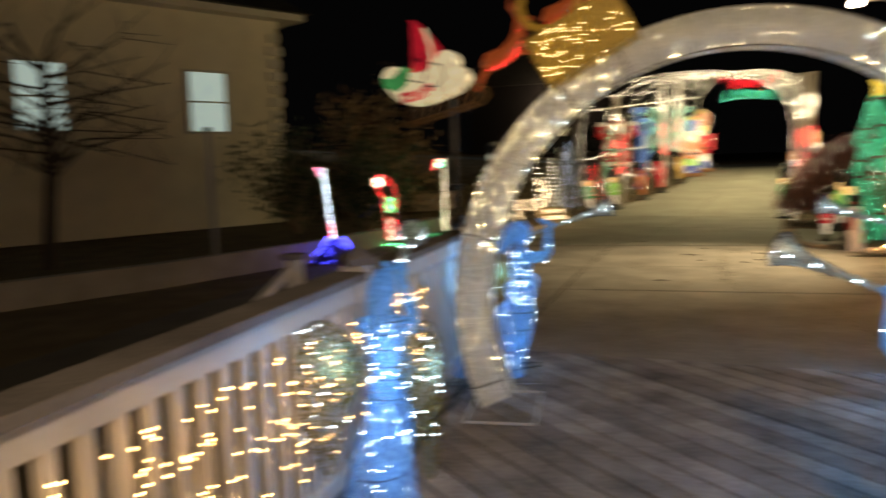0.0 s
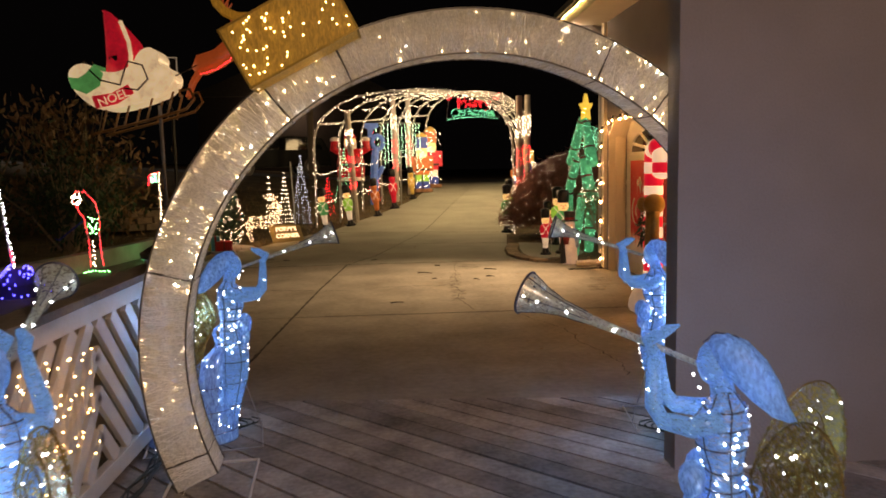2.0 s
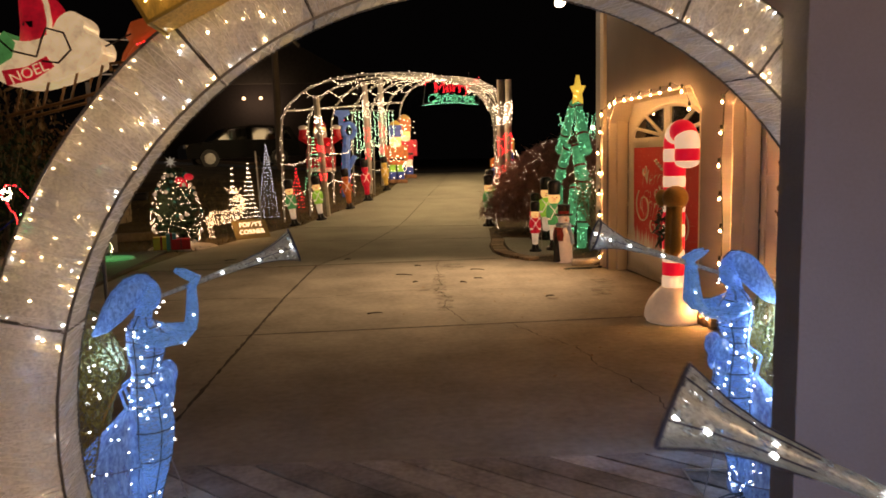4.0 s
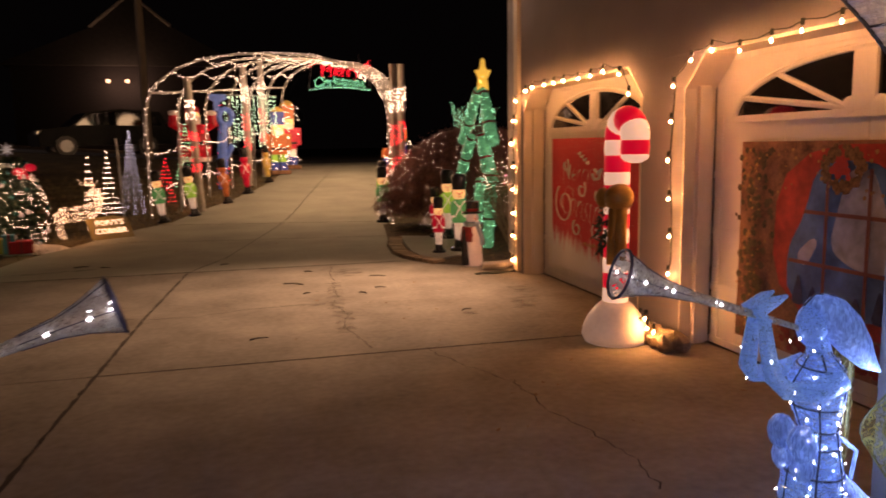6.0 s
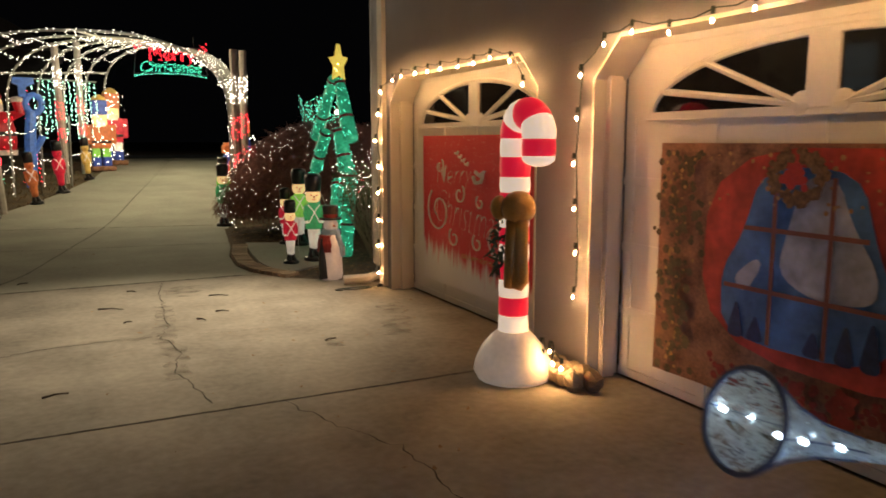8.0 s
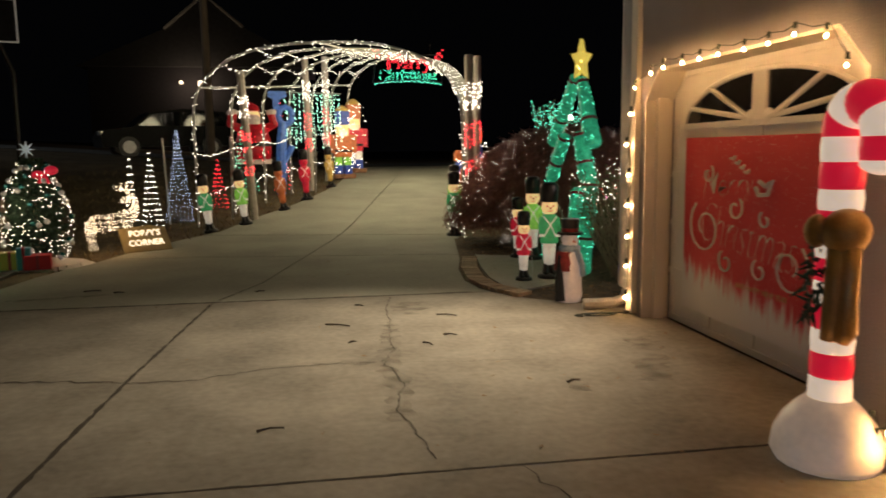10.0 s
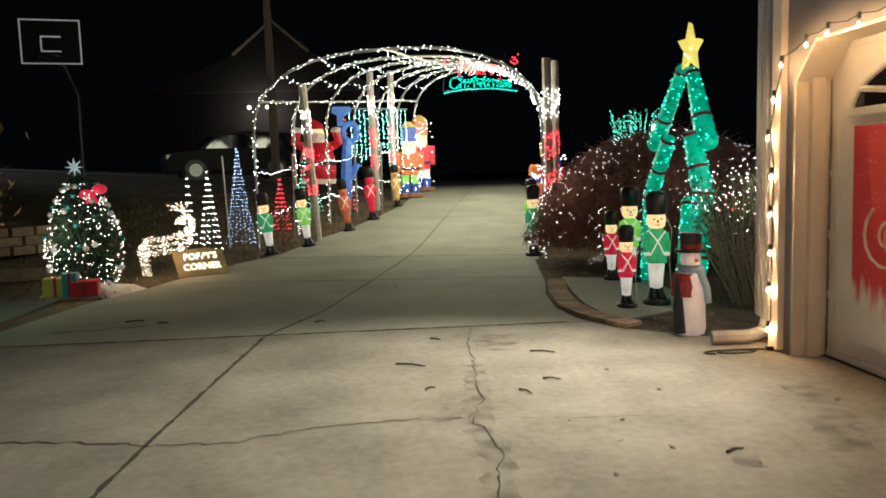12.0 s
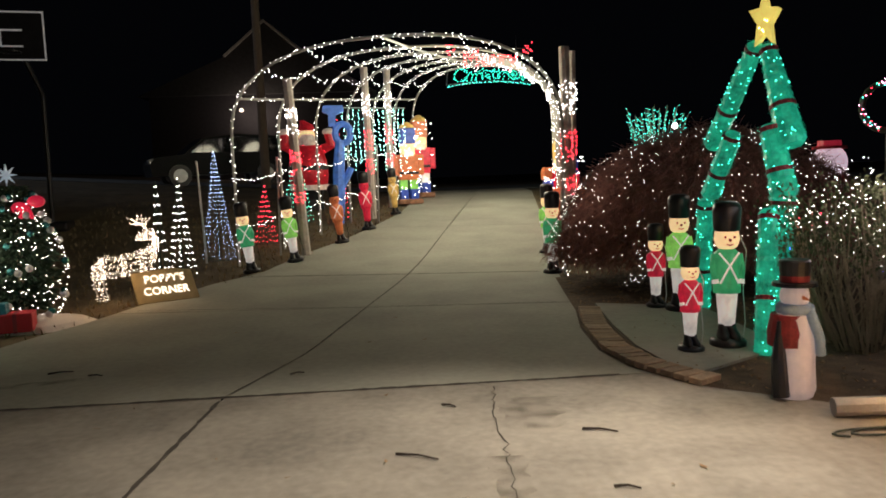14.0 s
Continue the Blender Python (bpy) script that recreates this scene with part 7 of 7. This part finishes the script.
for x, y in ((-0.4, -0.09), (-0.34, 0.09), (0.12, -0.1), (0.22, 0.1)):
    ln = [(x, y, 0.45), (x - 0.04, y, 0.24), (x + 0.02, y, 0.0)]
    for dx in (-0.03, 0.03):
        leg = [(p[0] + dx, p[1], p[2]) for p in ln]
        tube(bm, leg, 0.006, 5)
        pts += along(leg, 0.03, 0.03, rnd)
for s in (-1, 1):
    ln = [(0.26, s * 0.04, 1.02), (0.18, s * 0.14, 1.12), (0.14, s * 0.2, 1.28)]
    tube(bm, ln, 0.008, 4)
    for fork in ((0.04, s * 0.2, 1.16), (0.26, s * 0.2, 1.24), (0.02, s * 0.24, 1.24)):
        tube(bm, [ln[1], fork], 0.007, 4)
        pts += along([ln[1], fork], 0.026, 0.02, rnd)
    pts += along(ln, 0.026, 0.02, rnd)
tagged(part("wire_body", bm, mat("white_wire", (0.7, 0.68, 0.62), 0.5), de), kind="stuff")
bulbs("lights", pts, 0.0052, bulb_mat("bulb_deer", (1, 0.8, 0.55), 9), de)
bd = thing("corner_sign", "tan board sign lettered in small white lights", "sign", (-2.34, 16.6, 0.0), 33)
bm = prism(bmesh.new(), [(-0.34, 0.0), (0.36, 0.0), (0.33, 0.36), (0.1, 0.41), (-0.36, 0.38)], 0.03, Matrix.Rotation(radians(-27), 4, "X") @ Matrix(((1, 0, 0, 0), (0, 0, -1, 0), (0, 1, 0, 0), (0, 0, 0, 1))))
part("board", bm, CARD, bd)
tm = Matrix.Rotation(radians(-27), 4, "X") @ Matrix.Translation((0, -0.024, 0)) @ Matrix.Rotation(radians(90), 4, "X")
for tx, dy in (("POPPY'S", 0.28), ("CORNER", 0.13)):
    words("lettering", tx, 0.13, tm @ Matrix.Translation((0.0, dy, 0)), bulb_mat("bulb_letters", (1, 0.88, 0.68), 1.5), bd, 0.006)
part("prop", T([(0, 0.02, 0.35), (0, 0.3, 0.0)], 0.014, 5), CARD, bd)

# ---- yard and street ----
bb_ = thing("basketball_hoop", "tall basketball hoop with a dark framed backboard", "basketball hoop", (-6.55, 23.4, yard(-6.55, 23.4)), 12)
part("pole", T([(0, 0.5, 0), (0.02, 0.5, 2.8), (-0.2, 0.15, 3.5)], 0.05, 8), BLACK, bb_)
part("base", B((0, 0.5, 0.1), (0.7, 0.9, 0.2), None, 0.05), BLACK, bb_)
part("board", B((-0.35, 0, 3.88), (1.2, 0.03, 0.95), None, 0.005), mat("smoked_board", (0.02, 0.02, 0.022), 0.2, bump=0.0), bb_)
bm = bmesh.new()
for c, d in (((-0.35, -0.022, 4.34), (1.2, 0.012, 0.03)), ((-0.35, -0.022, 3.42), (1.2, 0.012, 0.03)), ((-0.935, -0.022, 3.88), (0.03, 0.012, 0.9)), ((0.235, -0.022, 3.88), (0.03, 0.012, 0.9)), ((-0.35, -0.022, 3.99), (0.4, 0.012, 0.035)), ((-0.35, -0.022, 3.68), (0.4, 0.012, 0.03)), ((-0.54, -0.022, 3.83), (0.03, 0.012, 0.3))):
    box(bm, c, d)
# slight glow added to the white paint so the lines show at night
part("markings", bm, mat("board_lines", (0.75, 0.75, 0.72), 0.6, glow=0.12), bb_, "white painted lines")
part("rim", T([(-0.35 + 0.22 * math.cos(k * 0.5236), -0.28 + 0.22 * math.sin(k * 0.5236), 3.53) for k in range(13)], 0.01, 6), BLACK, bb_)
car = thing("parked_car", "dark sport utility vehicle parked by the street", "car", (-5.3, 34.0, yard(-5.3, 37) - 0.01), 24)
prof = [(-2.3, 0.35), (-2.35, 0.75), (-2.2, 0.95), (-1.3, 1.05), (-0.7, 1.55), (0.4, 1.7), (1.9, 1.62), (2.25, 1.05), (2.3, 0.4)]
part("body", prism(bmesh.new(), prof, 1.8, Matrix(((1, 0, 0, 0), (0, 0, -1, 0), (0, 1, 0, 0), (0, 0, 0, 1)))), CARP, car)
part("side_window", prism(bmesh.new(), [(-1.1, 1.1), (-0.62, 1.5), (0.4, 1.62), (1.7, 1.55), (1.95, 1.1)], 1.82, Matrix(((1, 0, 0, 0), (0, 0, -1, 0), (0, 1, 0, 0), (0, 0, 0, 1)))), GLASS, car)
for x in (-1.45, 1.4):
    for y in (-0.82, 0.82):
        w = part("wheel", T([(x, y - 0.12, 0.36), (x, y + 0.12, 0.36)], 0.36, 20), BLACK, car)
        part("rim", T([(x, y - 0.14, 0.36), (x, y + 0.14, 0.36)], 0.22, 16), mat("alloy", (0.35, 0.35, 0.35), 0.3, metal=0.8), w)
part("headlight", B((-2.22, -0.7, 0.84), (0.32, 0.36, 0.14), None, 0.03), mat("lamp_glass", (0.6, 0.6, 0.58), 0.1, metal=0.3), car)
up = thing("utility_pole", "tall plain wooden utility pole", "pole", (-3.4, 31.6, yard(-3.4, 31.6)), 0)
part("pole", T([(0, 0, 0), (-0.05, 0, 9)], 0.14, 10, 0.11), mat("pole_wood", (0.16, 0.12, 0.09), 0.9, scale=5), up)

hs = thing("neighbour_house", "beige house with lit windows across the yard", "house", (-9.4, 18.05, 0), 0)
hd = Vector((-0.48, -0.877, 0))
hn = Vector((0.877, -0.48, 0))
rotz = Matrix.Rotation(math.atan2(hd.y, hd.x), 4, "Z")
part("wall", B(hd * 8.3 - hn * 4 + Vector((0, 0, 2.55)), (16, 8, 5.1), rotz), HOUSEW, hs)
part("fascia", B(hd * 8.15 - hn * 4 + Vector((0, 0, 5.18)), (16.8, 8.9, 0.16), rotz), PALEPAINT, hs)
part("roof", prism(bmesh.new(), [(-4.6, 5.27), (4.6, 5.27), (0, 7.4)], 17, Matrix.Translation(hd * 8.15 - hn * 4) @ rotz @ Matrix(((0, 0, 1, 0), (1, 0, 0, 0), (0, 1, 0, 0), (0, 0, 0, 1)))), MATS["shingles"], hs)
for s in (2.35, 6.05, 10.5):
    c = hd * s + Vector((0, 0, 3.02)) + hn * 0.01
    w = part("window", B(c, (0.95, 0.04, 1.4), rotz), WINLIT, hs, "window glowing pale blue behind blinds")
    bm = bmesh.new()
    for dz in (-0.72, 0, 0.72):
        box(bm, c + hn * 0.03 + Vector((0, 0, dz)), (1.1, 0.05, 0.06 if dz else 0.04), rotz)
    for du in (-0.5, 0.5):
        box(bm, c + hn * 0.03 + hd * du, (0.08, 0.05, 1.5), rotz)
    part("window_frame", bm, PALEPAINT, w)
for k in range(15):
    part("quoin", B(hd * 0.42 + hn * 0.02 + Vector((0, 0, 0.2 + k * 0.32)), (0.4 if k % 2 else 0.26, 0.06, 0.22), rotz, 0.01), PALEPAINT, hs)


def shrub(place, rx, rz, n, leaf, size, label, seed):
    s = thing("dark_shrub", label, "shrub", place, 0, "yard shrubs")
    rnd = random.Random(seed)
    bm = bmesh.new()
    pts = []
    for k in range(34):
        a, q = rnd.uniform(0, 6.28), rnd.random()
        tip = Vector((rx * q * math.cos(a), rx * q * math.sin(a), rz * rnd.uniform(0.5, 1.0) * (1 - 0.35 * q * q)))
        tube(bm, [(0, 0, 0), tip * 0.5 + Vector((0, 0, 0.15)), tip], 0.03, 4, 0.006, cap=False)
        for j in range(n // 34):
            t = rnd.uniform(0.3, 1.05)
            pts.append(tip * t + Vector((rnd.gauss(0, rx * 0.12), rnd.gauss(0, rx * 0.12), rnd.gauss(0, rz * 0.07))))
    part("limb_frame", bm, TWIG, s)
    part("foliage", leaves([p for p in pts if p.z > 0], size, rnd), leaf, s)
    return s


shrub((-5.9, 14.4, 0), 1.5, 2.2, 2600, LEAFG, 0.06, "dark evergreen shrub beyond the low wall", 71)
shrub((-7.6, 14.6, 0), 1.4, 2.6, 1800, LEAFG, 0.06, "dark evergreen shrub near the neighbouring house", 72)
shrub((-6.5, 16.5, 0), 1.7, 3.4, 2200, LEAFB, 0.085, "tall brown-leaved shrub beyond the low wall", 73)
shrub((-7.4, 20.5, G(20.5)), 0.9, 1.7, 900, LEAFG, 0.05, "dark shrub in a planter by the lawn", 74)
bt = thing("bare_tree", "bare dark tree in front of the neighbouring house", "tree", (-9.0, 9.2, 0), 0)
rnd = random.Random(81)
bm = T([(0, 0, 0), (0.1, 0.1, 1.5), (0.0, 0.2, 3.0)], 0.1, 8, 0.05)
for k in range(46):
    a = rnd.uniform(0, 6.28)
    z0 = rnd.uniform(1.3, 3.0)
    tip = Vector((1.9 * math.cos(a), 1.9 * math.sin(a), z0 + rnd.uniform(-0.3, 1.6)))
    md = Vector((0.7 * math.cos(a), 0.7 * math.sin(a), z0 + rnd.uniform(0.1, 0.6)))
    tube(bm, [(0.05, 0.1, z0), md, tip], 0.025, 4, 0.006)
    for j in range(4):
        p = md.lerp(tip, rnd.random())
        tube(bm, [p, p + Vector((rnd.uniform(-0.5, 0.5), rnd.uniform(-0.5, 0.5), rnd.uniform(-0.1, 0.5)))], 0.009, 3, 0.003)
part("branches", bm, mat("dark_bark", (0.05, 0.038, 0.03), 0.9), bt)
lamp_post = thing("yard_post", "slim pale post with a small cap in the yard", "post", (-7.3, 11.0, 0), 0)
part("post", T([(0, 0, 0), (0, 0, 2.05)], 0.045, 8), mat("pale_post", (0.35, 0.33, 0.32), 0.7), lamp_post)
part("cap", BA((0, 0, 2.08), (0.07, 0.07, 0.05)), BLACK, lamp_post)
pl = thing("stone_planter", "round stone planter bed in the lawn", "planter", (-6.9, 20.2, G(20.2)), 0)
rnd = random.Random(91)
for row in range(3):
    for k in range(18):
        a = (k + 0.5 * (row % 2)) * 2 * math.pi / 18
        part("block", B((1.1 * math.cos(a), 1.1 * math.sin(a), 0.05 + row * 0.16), (0.16, 0.36, 0.15), Matrix.Rotation(a, 4, "Z"), 0.015), STONE, pl)
part("soil", LO([(0, 0, 0.1, 1.05, 1.05), (0, 0, 0.4, 1.02, 1.02)], 20), MULCH, pl)
kb = thing("landscape_timber", "pale stone edging block beside the lawn", "edging", (-4.9, 17.0, 0.0), 15)
part("block", B((0, 0, 0.06), (1.4, 0.25, 0.16), None, 0.02), STONE, kb)

# far house with porch lamps
fh = thing("distant_house", "dark distant house with two small porch lamps", "house", (-7.5, 62, yard(-7.5, 62) - 0.4), 0)
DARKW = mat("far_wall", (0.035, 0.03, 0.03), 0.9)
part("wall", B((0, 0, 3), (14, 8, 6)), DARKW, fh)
part("roof", prism(bmesh.new(), [(-7.6, 6), (7.6, 6), (3.0, 8.6), (0.6, 10.6), (-2.0, 8.4)], 9, Matrix(((1, 0, 0, 0), (0, 0, -1, 0), (0, 1, 0, 0), (0, 0, 0, 1)))), MATS["shingles"], fh)
part("gable_trim", T([(-2.0, -4.55, 8.4), (0.6, -4.55, 10.6), (3.0, -4.55, 8.6)], 0.12, 4), PALEPAINT, fh)
for x in (-1.4, 0.6):
    part("porch_lamp", BA((x * 0.6 - 0.3, -4.3, 5.0), 0.13), bulb_mat("porch_lamp_glow", (1, 0.8, 0.6), 2), fh)

# twigs and leaves blown onto the concrete
rnd = random.Random(101)
for x, y, ln, a in ((1.25, 11.4, 0.26, -25), (1.16, 10.7, 0.16, -22), (0.3, 11.2, 0.32, -28), (0.52, 11.96, 0.14, -40), (0.95, 10.46, 0.16, -60), (1.71, 9.39, 0.14, 20), (-0.1, 8.9, 0.2, 10), (-0.45, 12.9, 0.14, 20), (-2.2, 13.3, 0.24, 12), (-1.9, 13.15, 0.16, -15), (0.4, 10.62, 0.1, 30)):
    t = thing("fallen_twig", "small dark fallen twig on the concrete", "twig", (x, y, G(y) + 0.004), a, "fallen twigs")
    ln *= 0.7
    part("twig", T([(-ln / 2, 0, 0.004), (0, 0.012, 0.008), (ln / 2, 0, 0.004)], 0.007, 5, 0.004), mat("dark_twig", (0.05, 0.035, 0.025), 0.9), t)
pts = [Vector((rnd.uniform(1.2, 2.9), rnd.uniform(6.2, 11.0), 0.008)) for k in range(46)] + [Vector((rnd.uniform(-2.5, 1.5), rnd.uniform(6.5, 15), 0.008)) for k in range(40)]
lf = leaves(pts, 0.028, rnd)
for v in lf.verts:
    v.co.z = 0.004 + abs(v.co.z - 0.008) * 0.3
tagged(part("leaf_litter", lf, LEAFB), "scattered dry brown leaves on the concrete", "leaves", "", "stuff")
gr = [Vector((rnd.uniform(2.1, 5.5), rnd.uniform(11.4, 17.5), 0.01)) for k in range(1500)]
gr = [p for p in gr if p.x > fr(p.y) + 0.05]
lf = leaves(gr, 0.03, rnd)
for v in lf.verts:
    v.co.z = 0.006 + abs(v.co.z) * 0.6
tagged(part("mulch_litter", lf, LEAFB), "dry leaf litter over the mulch bed", "leaves", "", "stuff")
bm = bmesh.new()
for k in range(5200):
    x, y = rnd.uniform(-6.5, 0.8), rnd.uniform(13.5, 27)
    if x > fl(y) - 0.08 or (y < 16 and x > -3.6 and y < 14.5):
        continue
    h, a = rnd.uniform(0.02, 0.06), rnd.uniform(0, 6.28)
    p = Vector((x, y, yard(x, y) - 0.035))
    v = [bm.verts.new(p + Vector((0.012 * math.cos(a), 0.012 * math.sin(a), 0))), bm.verts.new(p - Vector((0.012 * math.cos(a), 0.012 * math.sin(a), 0))), bm.verts.new(p + Vector((rnd.uniform(-0.03, 0.03), rnd.uniform(-0.03, 0.03), h + 0.02)))]
    bm.faces.new(v)
tagged(part("lawn_grass", bm, mat("dry_grass", (0.2, 0.145, 0.07), 0.9, vary=0.5)), "dry brown winter grass blades", "grass", "", "stuff")


# loose cords
rnd = random.Random(111)
bundle = thing("cable_bundle", "loose bundle of dark cables along the railing foot", "cables", (-1.28, 0, 0.05))
for k in range(7):
    ph = rnd.uniform(0, 6)
    part("cable", T([(rnd.uniform(-0.01, 0.01) + 0.035 * math.sin(q * 0.8 + ph), 3.2 + q * 0.11, 0.008 + 0.012 * rnd.random()) for q in range(14)], 0.005, 4), CABLE, bundle)
cord = thing("extension_cord", "black extension cord coiled on the concrete by the downspout", "cord", (2.62, 11.12, 0.006))
part("cord", T([(0.16 * math.cos(q * 0.55) - 0.02 * q * 0.4, 0.05 * math.sin(q * 0.55), 0.006) for q in range(20)], 0.007, 5), CABLE, cord)
part("plug", B((0.17, 0.0, 0.016), (0.05, 0.03, 0.028), None, 0.005), BLACK, cord)
